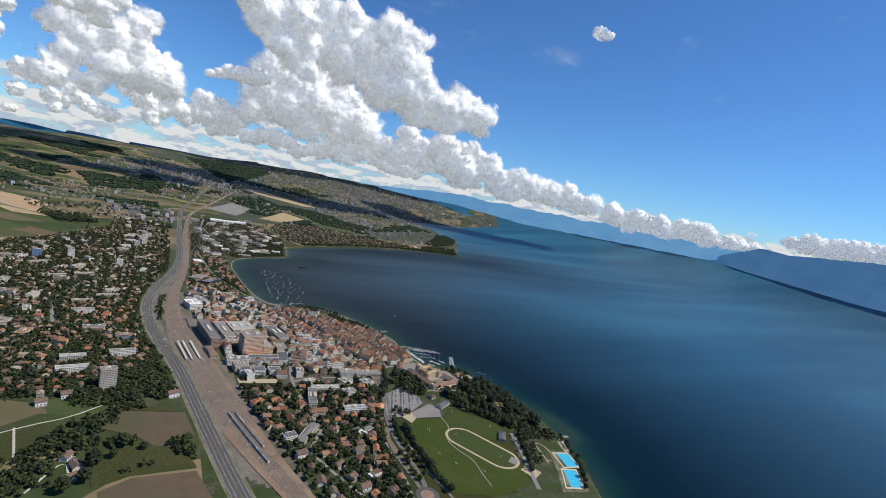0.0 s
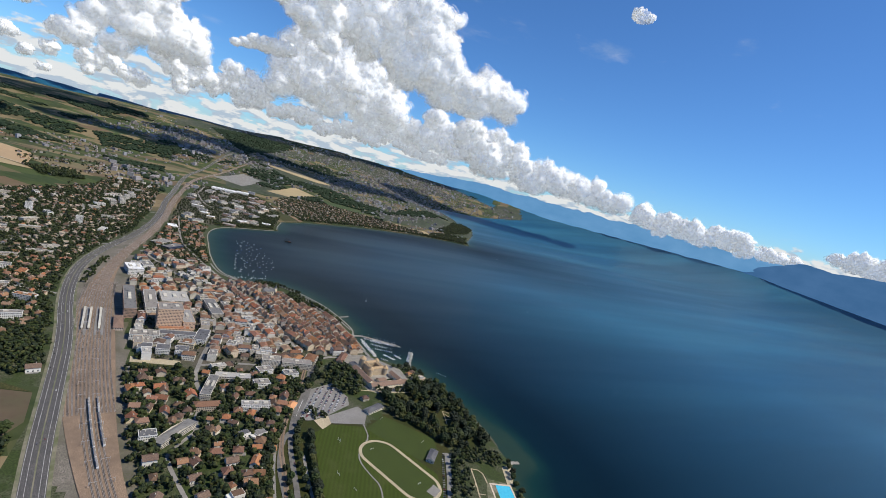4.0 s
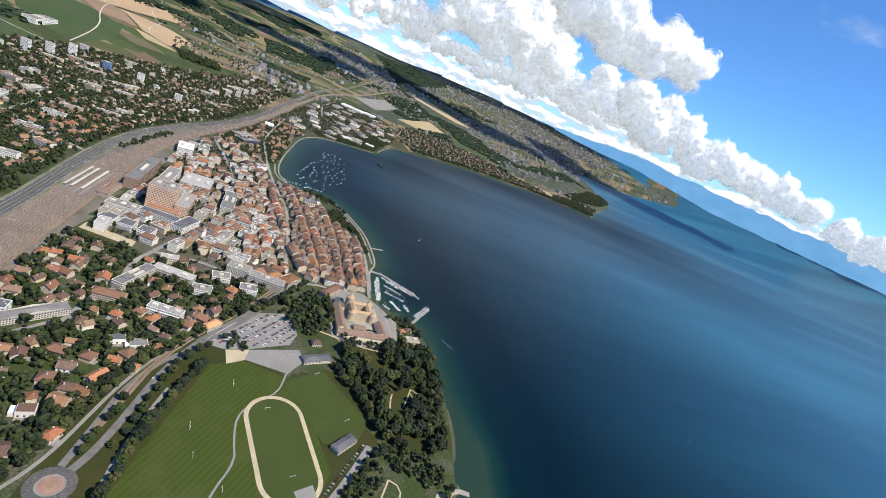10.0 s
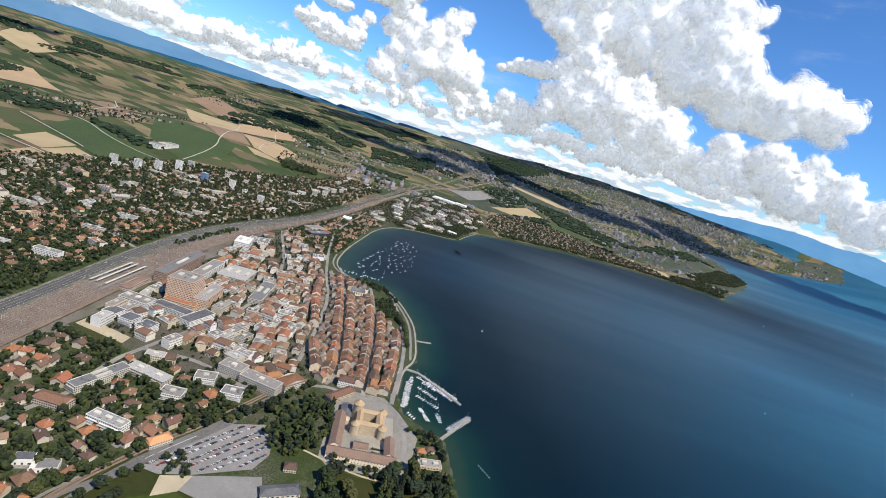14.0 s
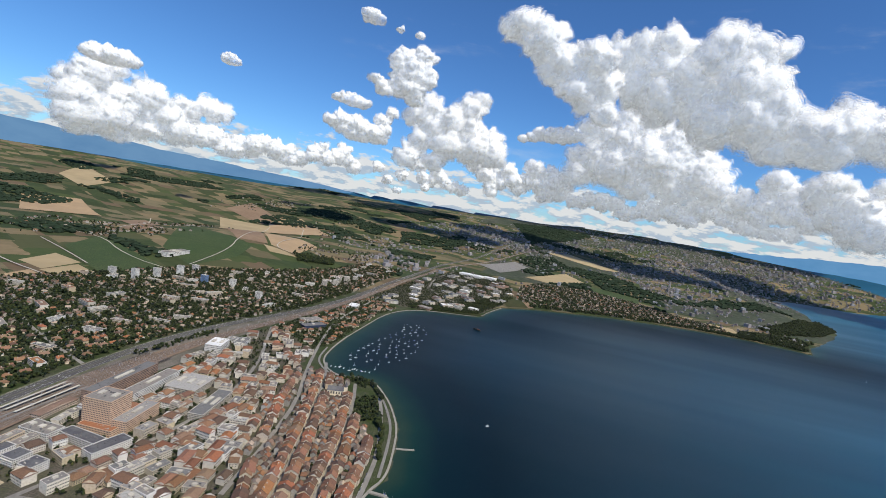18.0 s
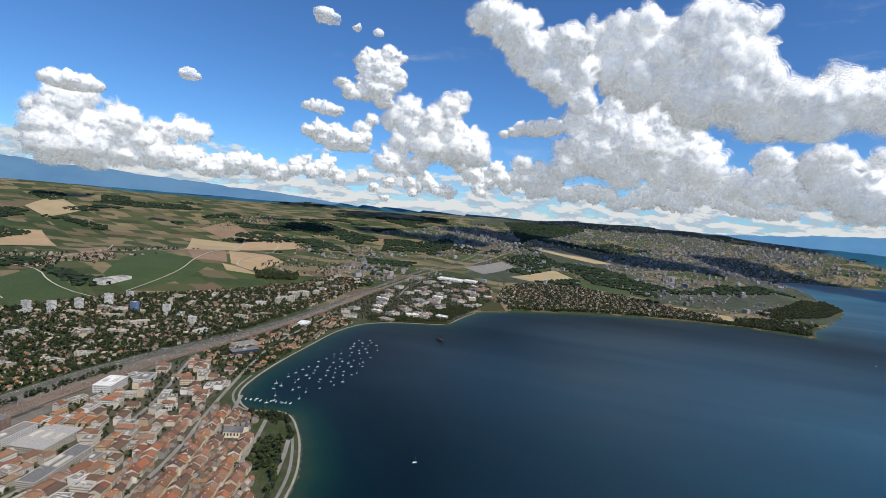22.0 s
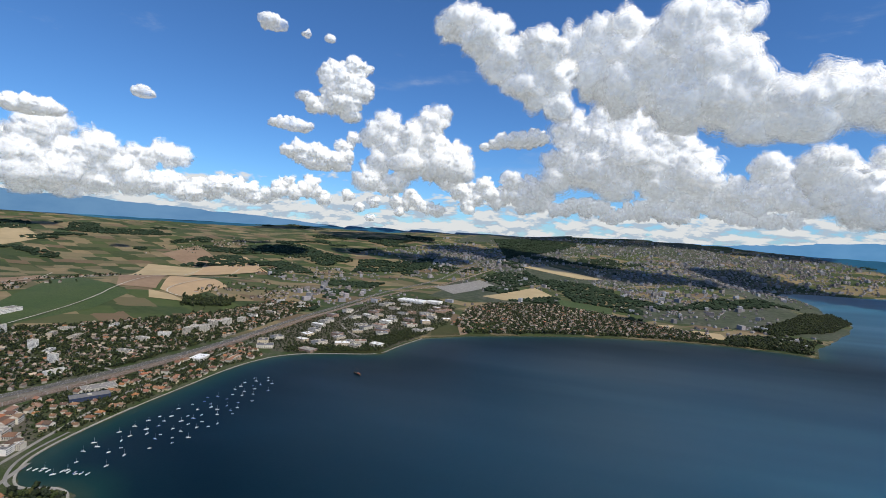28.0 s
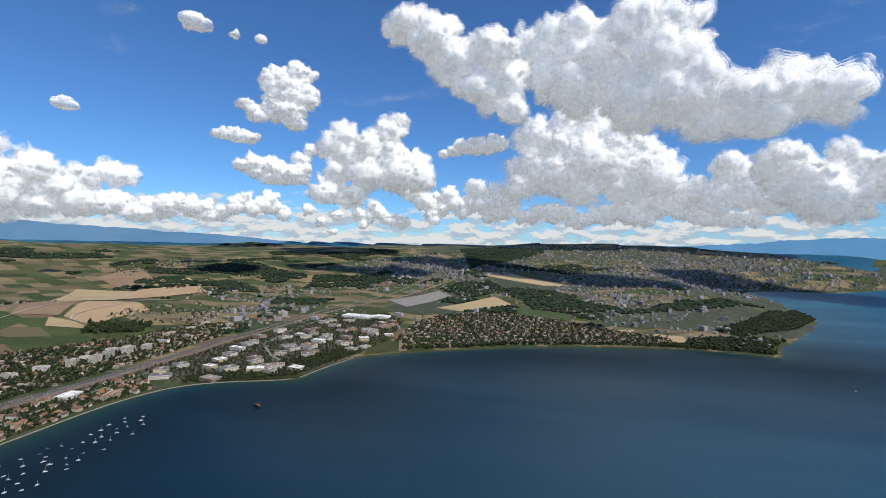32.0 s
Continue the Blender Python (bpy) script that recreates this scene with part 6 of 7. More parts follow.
def row_of_houses(line, off, seed, deep_turn=False):
    q = random.Random(seed)
    pts = length_points(line, 1.0)
    i = 0.0
    while i < len(pts) - 8:
        k = KITS[q.randrange(6)]
        x, y, a = pts[int(i + k[0] / 2)]
        side = 1 if off > 0 else -1
        dist = abs(off) + k[1] / 2
        px, py = x - math.sin(a) * dist * side, y + math.cos(a) * dist * side
        i += k[0] + (0.0 if q.random() < 0.93 else q.uniform(2, 5))
        tx, ty, tr = TAKEN_ARR
        if len(tx) and np.min(np.hypot(tx - px, ty - py) - tr) < 3.5:
            continue
        if not inside(np.array([px]), np.array([py]), TOWN_EDGE)[0] or road_room(np.array([px]), np.array([py]))[0] < 1.2:
            continue
        ob = thing("townhouse", pose(px, py, high(px, py), 0, 0, math.degrees(a) + (180 if side > 0 else 0) + (90 if q.random() < 0.14 else 0) + q.uniform(-5, 5)), "old town house under a brown tiled roof", "townhouse", "terraced houses of the old town")
        part("wall", k[2], None, ob)
        part("roof", k[3], None, ob)
        if q.random() < 0.7:
            part("chimney", k[4], None, ob)
        tagged(part("glazing", k[6], None, ob), kind="stuff")
        ob.scale = (q.uniform(0.97, 1.08), q.uniform(0.85, 1.1), q.uniform(0.8, 1.12))
        NEW_PLOTS.append((px, py, 4.5))


KITS = townhouse_kit()
NEW_PLOTS = []
TOWN_EDGE = OLD_TOWN + []
LANES = STREETS[:2] + [[(-106, 436), (-126, 474), (-156, 545), (-188, 622), (-208, 690)]]
take(-134, 670, 15)
for i, lane in enumerate(LANES):
    for off in (1.9, -1.9):
        NEW_PLOTS = []
        TAKEN_ARR = tuple(np.array(a) for a in TAKEN)
        row_of_houses(smooth(lane, 1), off, 11 * i + (off > 0))
        for p in NEW_PLOTS:
            take(*p)
NEW_PLOTS = []
TAKEN_ARR = tuple(np.array(a) for a in TAKEN)
row_of_houses(smooth(STREETS[2], 1), 6.0, 77)
for p in NEW_PLOTS:
    take(*p)
court_walls, court_roofs = [], []
for i, (x, y) in enumerate(spots(OLD_TOWN, 6.5, 3.0, 9)):
    a, h, z = street_angle(x, y) + (math.pi / 2 if i % 5 == 0 else 0), 3.5 + (i * 7 % 5) * 0.8, high(x, y)
    court_walls.append(turned(gable_walls(5, 5.5, h, 1.8), x, y, z, a))
    court_roofs.append(turned(gable_roof(5, 5.5, h, 1.8, 0.3), x, y, z, a))
many("back_court_walls", court_walls, WALL_STUFF, "plastered back houses of the old town courts", "houses")
many("back_court_roofs", court_roofs, ROOF_STUFF, "brown roofs of the old town courts", "roofs")
church = thing("church", pose(-134, 670, high(-134, 670), 0, 0, 20), "pale stone church with a slate roof and slim steeple", "church")
part("nave", gable_walls(20, 11, 7, 3.5), CREAM_WALL, church)
part("roof", gable_roof(20, 11, 7, 3.5, 0.4), SLATE, church)
steeple = part("steeple", box(10, 14.5, -2.2, 2.2, -1, 11), CREAM_WALL, church)
part("spire", cone(12.2, 0, 2.6, 11, 18, 8), SLATE, steeple)
window_rows(church, 20, 11, 7, 1, 0, (0, 2), 3.0, (0.9, 3.0))

# ---- villas ----


def villa_kit():
    kits = []
    for i in range(8):
        q = random.Random(i + 90)
        w, d, h, r = q.uniform(5.6, 8.0), q.uniform(4.8, 6.0), q.uniform(2.8, 4.0), q.uniform(1.3, 2.1)
        roof = (hip_roof if i % 2 else gable_roof)(w, d, h, r, 0.5)
        wall = gable_walls(w, d, h, r) if i % 2 == 0 else box(-w / 2, w / 2, -d / 2, d / 2, -1.5, h)
        wins = [box(u - 0.45, u + 0.45, -d / 2 - 0.05, -d / 2 + 0.1, 1.2, 2.2) for u in (-w * 0.28, w * 0.28)]
        porch = box(-w * 0.45, w * 0.1, -d / 2 - 2.0, -d / 2, -0.5, 0.25)
        kits.append((mesh_of("wall", wall, WALL), mesh_of("roof", roof, ROOF_TILE), mesh_of("chimney", box(w * 0.15, w * 0.15 + 0.5, 0.5, 1.0, h, h + r + 0.6), CONCRETE), mesh_of("terrace", porch, GRAVEL), mesh_of("window", wins[0], GLASS), mesh_of("window", wins[1], GLASS)))
    return kits


VILLAS = villa_kit()


def villas(places, label, group, rich=True):
    for i, (x, y) in enumerate(places):
        q = random.Random(int(x * 7 + y * 13))
        k = VILLAS[q.randrange(8)]
        ob = thing("detached_house", pose(x, y, high(x, y), 0, 0, math.degrees(street_angle(x, y)) + q.choice((0, 90, 180, 270)) + q.uniform(-12, 12)), label, "house", group)
        part("wall", k[0], None, ob)
        part("roof", k[1], None, ob)
        part("chimney", k[2], None, ob)
        if rich:
            part("terrace", k[3], None, ob)
            part("window", k[4], None, ob)
            part("window", k[5], None, ob)
        s = q.uniform(1.0, 1.5) if rich else q.uniform(0.9, 1.35)
        ob.scale = (s, s * q.uniform(0.9, 1.1), s)


FRESH_TILES = surface("orange_tiles", (0.42, 0.19, 0.09), (0.48, 0.23, 0.115), 0.7, c=(0.36, 0.18, 0.1), scale2=0.3, fine=2.5)
BROWN_TILES = surface("brown_tiles", (0.15, 0.1, 0.075), (0.19, 0.13, 0.1), 0.7, c=(0.23, 0.16, 0.12), scale2=0.25, fine=2.5)


def villa_at(x, y, w, d, h, r, deg, roof, label, flat=False):
    """A single house with its own shape: walls, roof, terrace, chimney and windows."""
    ob = thing("detached_house", pose(x, y, high(x, y), 0, 0, deg), label, "house", "villas between avenue and railway")
    if flat:
        part("wall", box(-w / 2, w / 2, -d / 2, d / 2, -1.5, h), WHITE_WALL, ob)
        part("wing", box(-w / 2 - 3.2, -w / 2, -d / 2 + 0.8, d / 2, -1.5, h * 0.62), WHITE_WALL, ob)
        part("roof", box(-w / 2 + 0.25, w / 2 - 0.25, -d / 2 + 0.25, d / 2 - 0.25, h, h + 0.12), roof, ob)
    else:
        part("wall", gable_walls(w, d, h, r), WHITE_WALL, ob)
        part("roof", gable_roof(w, d, h, r, 0.6), roof, ob)
        part("chimney", box(w * 0.18, w * 0.18 + 0.55, 0.4, 1.0, h, h + r + 0.7), CONCRETE, ob)
    part("terrace", box(-w * 0.5, w * 0.35, -d / 2 - 2.6, -d / 2, -0.6, 0.2), GRAVEL, ob)
    for u in (-w * 0.32, 0.0, w * 0.32):
        part("window", box(u - 0.5, u + 0.5, -d / 2 - 0.05, -d / 2 + 0.1, 0.5, 1.9), GLASS, ob)
    take(x, y, 0.62 * max(w, d))


for x, y, w, d, h, r, deg, roof, label, flat in (
        (-216, 129, 9.5, 7.5, 3.2, 2.0, 100, FRESH_TILES, "white villa with a bright orange tiled roof", False), (-211, 116, 9, 7.5, 3.2, 2.0, 10, FRESH_TILES, "white villa with a bright orange tiled roof", False),
        (-259, 158, 10, 7.5, 3.6, 2.2, 80, BROWN_TILES, "white villa under a brown tiled roof", False), (-253, 142, 9.5, 7.5, 3.4, 2.2, 85, BROWN_TILES, "white villa under a brown tiled roof", False),
        (-252, 127, 13, 8, 3.6, 2.3, 62, BROWN_TILES, "long white house under a brown tiled roof", False), (-267, 201, 10, 8, 5.5, 1.8, 10, BROWN_TILES, "tall white house with a red terrace", False),
        (-197, 236, 10, 6.5, 4.2, 0, 28, SLATE, "white cubic villa with dark roof panels", True), (-183, 238, 11, 8, 3.6, 0, 30, FLAT_ROOF, "flat grey-roofed modern villa", True),
        (-189, 197, 12, 7, 3.6, 2.2, 70, FRESH_TILES, "villa with a reddish tiled roof and white gable", False), (-229, 160, 8, 7, 3.2, 2.0, 30, BROWN_TILES, "villa under a brown tiled roof among trees", False),
        (-222, 144, 10, 7.5, 3.2, 2.1, 15, BROWN_TILES, "villa under a brown tiled roof among trees", False), (-235, 180, 8.5, 7, 3.2, 2.0, 20, BROWN_TILES, "villa under a brown tiled roof among trees", False),
        (-208, 199, 9.5, 8, 3.4, 2.2, 12, BROWN_TILES, "villa under a brown tiled roof among trees", False), (-205, 159, 9, 7, 4.4, 0, 20, ROOF_TILE, "white flat-roofed villa on a lawn", True),
        (-452, 231, 9, 6, 3.2, 2.0, 70, BROWN_TILES, "old farmhouse under brown tiles among trees", False), (-444, 217, 12, 6, 3.4, 2.0, 110, BROWN_TILES, "old farmhouse under brown tiles among trees", False), (-446, 203, 10, 6, 3.0, 1.8, 30, BROWN_TILES, "old farm barn under brown tiles", False),
        (-486, 330, 9, 7, 4.5, 2.4, 15, BROWN_TILES, "tall house with a dark red roof", False), (-469, 346, 9, 7, 4.5, 2.4, 15, BROWN_TILES, "tall house with a dark red roof", False), (-375, 342, 11, 8, 4.5, 2.4, 20, BROWN_TILES, "house with a dark red roof beside the motorway", False)):
    villa_at(x, y, w, d, h, r, deg, roof, label, flat)
near = spots(NEAR_VILLAS, 15.5, 5.0, 21, 0.92)
villas(near, "plastered villa with a brown tiled roof in a garden", "villas between avenue and railway")


def geo_house(x, y, seed, big=1.0):
    q = random.Random(seed)
    w, d, h, r = q.uniform(5.5, 9) * big, q.uniform(4.8, 6.4) * big, q.uniform(3, 4.5) * big, q.uniform(1.3, 2.2)
    a = street_angle(x, y) + q.choice((0, math.pi / 2)) + q.uniform(-0.25, 0.25) if big <= 1.2 else q.uniform(0, 3)
    z = high(x, y)
    return turned(gable_walls(w, d, h, r), x, y, z, a), turned((hip_roof if q.random() < 0.5 else gable_roof)(w, d, h, r, 0.4), x, y, z, a)


west = sorted(spots(WEST_SUBURB, 14.6, 4.4, 22, 0.85), key=lambda p: math.hypot(p[0] + 380, p[1] - 560))
villas(west[:110], "plastered suburban house with a tiled roof among trees", "suburban houses beyond the motorway", False)
walls, roofs = [], []
for i, (x, y) in enumerate(west[110:]):
    a, b = geo_house(x, y, i)
    walls.append(a)
    roofs.append(b)
many("suburb_house_walls", walls, WALL_STUFF, "pale walls of many suburban houses", "houses")
many("suburb_roofs", roofs, ROOF_STUFF, "brown and grey roofs of many suburban houses", "roofs")
walls, roofs = [], []
strip = spots(EAST_STRIP, 15.0, 4.8, 23, 0.85)
villas(strip, "lakeside house with a tiled roof", "houses along the bay", False)
for i, (x, y) in enumerate(spots(VILLAGE, 17.5, 4.6, 24, 0.88)):
    a, b = geo_house(x, y, i + 5000, 1.1)
    walls.append(a)
    roofs.append(b)
many("village_house_walls", walls, WALL_STUFF, "pale walls of the village houses", "houses")
many("village_roofs", roofs, ROOF_STUFF, "brown roofs of the village houses", "roofs")

# ---- trees ----


def tree_kit(n, kind):
    kits = []
    for i in range(n):
        r = 3.0 if kind != "conifer" else 2.0
        tall = {"round": 7.5, "conifer": 9.0, "poplar": 9.5}[kind]
        rr = r if kind != "poplar" else 1.5
        kits.append((mesh_of("trunk", trunk_geo(rr, tall, 4, i), BARK), mesh_of("crown", crown_geo(rr, tall, 75, "conifer" if kind == "conifer" else "round", i + 7), LEAF)))
    return kits


TREES = {k: tree_kit(5 if k == "round" else 2, k) for k in ("round", "conifer", "poplar")}


def tree(x, y, s, label, group, kind="round", name="tree"):
    q = random.Random(int(x * 31 + y * 17))
    k = q.choice(TREES[kind])
    ob = thing(name, pose(x, y, high(x, y), 0, 0, q.uniform(0, 360)), label, "tree", group)
    ob.scale = (s * q.uniform(0.9, 1.1), s * q.uniform(0.9, 1.1), s * q.uniform(0.85, 1.15))
    part("trunk", k[0], None, ob)
    part("crown", k[1], None, ob)
    take(x, y, 2.2 * s)


GLADES = [(29, 268, 10), (20, 259, 8), (36, 276, 9), (44, 271, 8), (26, 256, 6), (40, 214, 9), (-16, 318, 9), (20, 250, 8), (50, 310, 7), (2, 296, 8), (14, 272, 7), (-4, 308, 8), (30, 318, 7)]
for x, y in spots(PARK, 7.2, 2.0, 31, 0.92, shore=0.5):
    if all(math.hypot(x - a, y - b) > r for a, b, r in GLADES):
        tree(x, y, rng.uniform(0.95, 1.6), "broad dark green park tree", "trees of the lakeside park", rng.choice(("round", "round", "round", "conifer")))
for i, (x, y, a) in enumerate(length_points([(-136, 236), (-143, 190), (-145, 150), (-143, 116)], 5.6)):
    tree(x + rng.uniform(-1.2, 1.2), y, rng.uniform(0.8, 1.25), "round green avenue tree", "trees along the avenue")
for i, (x, y, a) in enumerate(length_points([(-166, 246), (-181, 200), (-184, 160), (-192, 110), (-200, 80)], 5.5)):
    tree(x + rng.uniform(-3, 3), y, rng.uniform(0.75, 1.1), "round green roadside tree", "trees along the avenue")
for line, gap in (([(-165, 140), (-165, 190)], 9), ([(-154, 150), (-153, 230)], 10), ([(-150, 238), (-140, 262)], 6), ([(-122, 330), (-104, 372), (-88, 420)], 7), ([(-40, 282), (-8, 246), (2, 222)], 6.5), ([(-28, 128), (-2, 176), (12, 206)], 8), ([(-60, 330), (-52, 360), (-64, 400)], 6), ([(-30, 560), (-46, 606), (-66, 650)], 8), ([(-78, 690), (-110, 730), (-150, 722)], 7),
                  ([(12, 400), (26, 402), (40, 396), (46, 378)], 6), ([(14, 90), (50, 135), (66, 190)], 9), ([(-140, 300), (-118, 350)], 8)):
    for x, y, a in length_points(line, gap):
        tree(x + rng.uniform(-2, 2), y + rng.uniform(-2, 2), rng.uniform(0.7, 1.15), "leafy green tree beside a path", "trees beside paths")
for x, y, s in ((-413, 243, 1.6), (-365, 238, 1.6), (-398, 236, 1.0), (-433, 214, 1.9), (-420, 226, 1.1), (-436, 196, 1.5), (-448, 186, 1.6)):
    tree(x, y, s, "broad green tree in a meadow", "meadow trees")

EASY = [ball(1, i + 40, 0.42, 0.9) for i in range(8)]


def loose_tree(x, y, r, q, clumps=5):
    """A crown of leaf clumps heaped into a dome."""
    out = []
    z = high(x, y)
    tall = q.uniform(1.0, 1.7)
    for i in range(clumps):
        a = q.uniform(0, 6.28)
        k = (i / max(1, clumps - 1)) ** 0.7
        e = r * (0.15 + 0.72 * k) * q.uniform(0.75, 1.1) if i else 0
        s = r * q.uniform(0.32, 0.5) * (1.25 if clumps < 5 else 1.0)
        g = EASY[q.randrange(8)]
        c, sn = math.cos(a) * s, math.sin(a) * s
        zz = z + r * tall * (1.15 - 0.75 * k * k) * q.uniform(0.85, 1.1)
        out.append(([(x + e * math.cos(a) + c * p[0] - sn * p[1], y + e * math.sin(a) + sn * p[0] + c * p[1], zz + p[2] * s * 1.1) for p in g[0]], g[1]))
    return out


def grove(name, places, lo, hi, label, seed, clumps=5):
    q = random.Random(seed)
    geos = []
    for x, y in places:
        geos += loose_tree(x, y, q.uniform(lo, hi), q, clumps)
    return many(name, geos, LEAF_STUFF, label, "trees")


grove("garden_trees", spots(NEAR_VILLAS, 5.8, 0.2, 41, 0.74, mark=False), 1.2, 4.8, "dark green garden trees and hedges", 1, 13)
grove("suburb_trees", spots(WEST_SUBURB, 5.3, -0.8, 42, 0.85, mark=False), 1.5, 4.4, "dark green trees of the suburb", 2, 5)
grove("town_trees", spots(CENTRE, 6.0, 0.0, 43, 0.6, mark=False) + spots(EAST_STRIP, 4.8, -0.6, 44, 0.9, mark=False, shore=0.5) + spots(OLD_TOWN, 8, -1.0, 48, 0.3, mark=False) + spots(WORKS, 6, 0.5, 49, 0.75, mark=False), 1.3, 2.8, "green trees between town houses", 3, 7)
grove("village_trees", spots(VILLAGE, 6.0, -0.8, 45, 0.88, mark=False), 1.9, 3.8, "dark green village trees", 4, 3)
WOODS = [[(-82, 318), (-62, 312), (-50, 335), (-52, 368), (-64, 400), (-78, 392), (-92, 372), (-106, 345)], [(-46, 318), (14, 334), (16, 344), (-40, 330)], [(22, 366), (34, 376), (44, 392), (28, 404), (21, 385)], [(-205, 315), (-188, 320), (-186, 300), (-205, 296)], [(-200, 352), (-178, 345), (-150, 340), (-128, 340), (-128, 312), (-160, 300), (-160, 318)],
         [(-445, 335), (-530, 360), (-480, 440), (-420, 540), (-392, 500), (-384, 450), (-405, 415), (-422, 380)], [(-384, 325), (-370, 350), (-364, 395), (-378, 420), (-402, 400), (-408, 360)], [(-430, 305), (-400, 312), (-405, 340), (-440, 330)],
         [(-394, 610), (-377, 580), (-378, 650), (-380, 760), (-394, 760), (-397, 680)], [(-500, 250), (-560, 330), (-640, 330), (-600, 180), (-520, 140), (-470, 190)],
         [(-60, 1310), (-50, 1400), (-20, 1520), (-60, 1560), (-110, 1420), (-150, 1300), (-100, 1282)], [(-215, 1220), (-150, 1256), (-100, 1282), (-150, 1310), (-230, 1250)],
         [(700, 1800), (850, 1785), (890, 1765), (945, 1890), (1000, 1970), (900, 1960), (760, 1900)], [(900, 1990), (1150, 2220), (1370, 2550), (1380, 2720), (1250, 2600), (1050, 2300), (860, 2060)],
         [(60, 1565), (150, 1612), (300, 1692), (440, 1745), (590, 1784), (700, 1800), (700, 1812), (430, 1756), (280, 1700), (60, 1580)], [(-640, 1400), (-560, 1480), (-600, 1560), (-700, 1470)],
         [(-116, 664), (-85, 688), (-52, 634), (-80, 620)], [(-480, 800), (-440, 885), (-404, 890), (-404, 840), (-448, 789)], [(-236, 876), (-240, 926), (-277, 937), (-270, 890)], [(-160, 722), (-140, 738), (-110, 735), (-108, 712), (-140, 706)], [(-110, 268), (-124, 262), (-140, 272), (-128, 286)], [(4, 206), (40, 208), (62, 198), (56, 181), (38, 178), (30, 186), (8, 190)], [(-18, 146), (-6, 184), (8, 188), (12, 178), (4, 158), (-6, 134)], [(-201, 118), (-190, 124), (-184, 150), (-180, 178), (-174, 214), (-162, 250), (-170, 256), (-184, 226), (-192, 190), (-197, 150)], [(-486, 235), (-477, 257), (-462, 281), (-443, 258), (-440, 240), (-458, 226), (-456, 191), (-485, 199)], [(-462, 281), (-427, 312), (-418, 290), (-443, 258)], [(-443, 258), (-405, 256), (-403, 240), (-438, 240)], [(-413, 206), (-393, 214), (-390, 208), (-412, 200)],
         [(-400, 545), (-424, 650), (-422, 745), (-406, 850), (-420, 850), (-442, 745), (-446, 650), (-418, 545)], [(-466, 332), (-480, 416), (-406, 445), (-384, 421), (-384, 365), (-424, 325), (-454, 316)], [(-377, 243), (-362, 251), (-358, 214), (-374, 220)], [(-444, 371), (-442, 420), (-400, 430), (-388, 394), (-395, 340), (-428, 334)],
         [(-390, 900), (-400, 1000), (-394, 1100), (-384, 1100), (-376, 1000), (-378, 900)], [(577, 1780), (726, 1842), (870, 1864), (813, 1790), (650, 1786)]]
FAR_WOODS = [[(-76, 3250), (46, 3077), (99, 2766), (296, 2395), (521, 2473), (415, 2705), (247, 2717), (127, 2803)], [(296, 2375), (518, 2452), (621, 2369), (487, 2205), (326, 2216)], [(-281, 4173), (0, 4300), (350, 4250), (352, 4085), (-45, 3239)], [(700, 2300), (1000, 2500), (1250, 2700), (1100, 2750), (800, 2500)], [(-700, 2500), (-420, 2700), (-400, 2950), (-800, 2800)], [(-1500, 2700), (-1100, 2600), (-900, 2800), (-1300, 3000)], [(-600, 2050), (-420, 2100), (-430, 2250), (-640, 2200)]]
for i, w in enumerate(WOODS):
    gap = 8.0 if i == 0 else 5.5 if i < 12 or i > 15 else 9
    grove("wood", spots(w, gap, 0.5, 60 + i, 0.95, mark=False, shore=0.5), 0.42 * gap, 0.75 * gap, "dense dark green wood", 60 + i, 9 if gap == 9 else 6)


OPEN_LAND = [[(-1000, 980), (-1056, 1118), (-690, 985), (-700, 905)], [(-890, 1150), (-1161, 1500), (-800, 1400), (-735, 1075)], [(-5, 2173), (169, 2480), (259, 2303), (92, 2130)], [(55, 2984), (290, 3329), (494, 2970), (192, 2678)], [(271, 2266), (466, 2199), (450, 2063), (297, 1974)], [(-234, 2311), (-88, 2574), (-3, 2462), (-110, 2153)]]


def far_woods():
    g = np.random.RandomState(5)
    geos = []
    x, y = g.uniform(-3800, 2600, 150000), g.uniform(300, 4500, 150000)
    s = inland(x, y)
    d = np.hypot(x, y - 200)
    w = waves(x, y, 210) * 0.6 + waves(y * 1.3 + 300, x, 83) * 0.55 + waves(x - 900, y + 200, 37) * 0.3
    ok = (s > 260) & (d > 950) & (d < 4300) & (w > np.where(d > 3600, 0.9, np.where(x > -200, 0.45, np.where(d > 2600, 0.35, 0.5)))) & (np.hypot(x + 900, y - 1550) > 430)
    for poly in (WEST_SUBURB, WORKS, VILLAGE, CENTRE, NEAR_VILLAS):
        ok &= ~inside(x, y, poly)
    for poly in FAR_WOODS:
        ok |= inside(x, y, poly)
    for poly in OPEN_LAND:
        ok &= ~inside(x, y, poly)
    ok &= off_line(x, y, HIGHWAY)[0] > 25
    x, y, d = x[ok][:30000], y[ok][:30000], d[ok][:30000]
    z = land_height(x, y)
    q = random.Random(8)
    for px, py, pz, pd in zip(x, y, z, d):
        r = q.uniform(5, 8.5)
        gv, gf = EASY[q.randrange(8)]
        geos.append(([(px + p[0] * r * 1.3, py + p[1] * r * 1.3, pz + r * 0.45 + p[2] * r * 0.85) for p in gv], gf))
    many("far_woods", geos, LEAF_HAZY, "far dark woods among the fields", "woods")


far_woods()


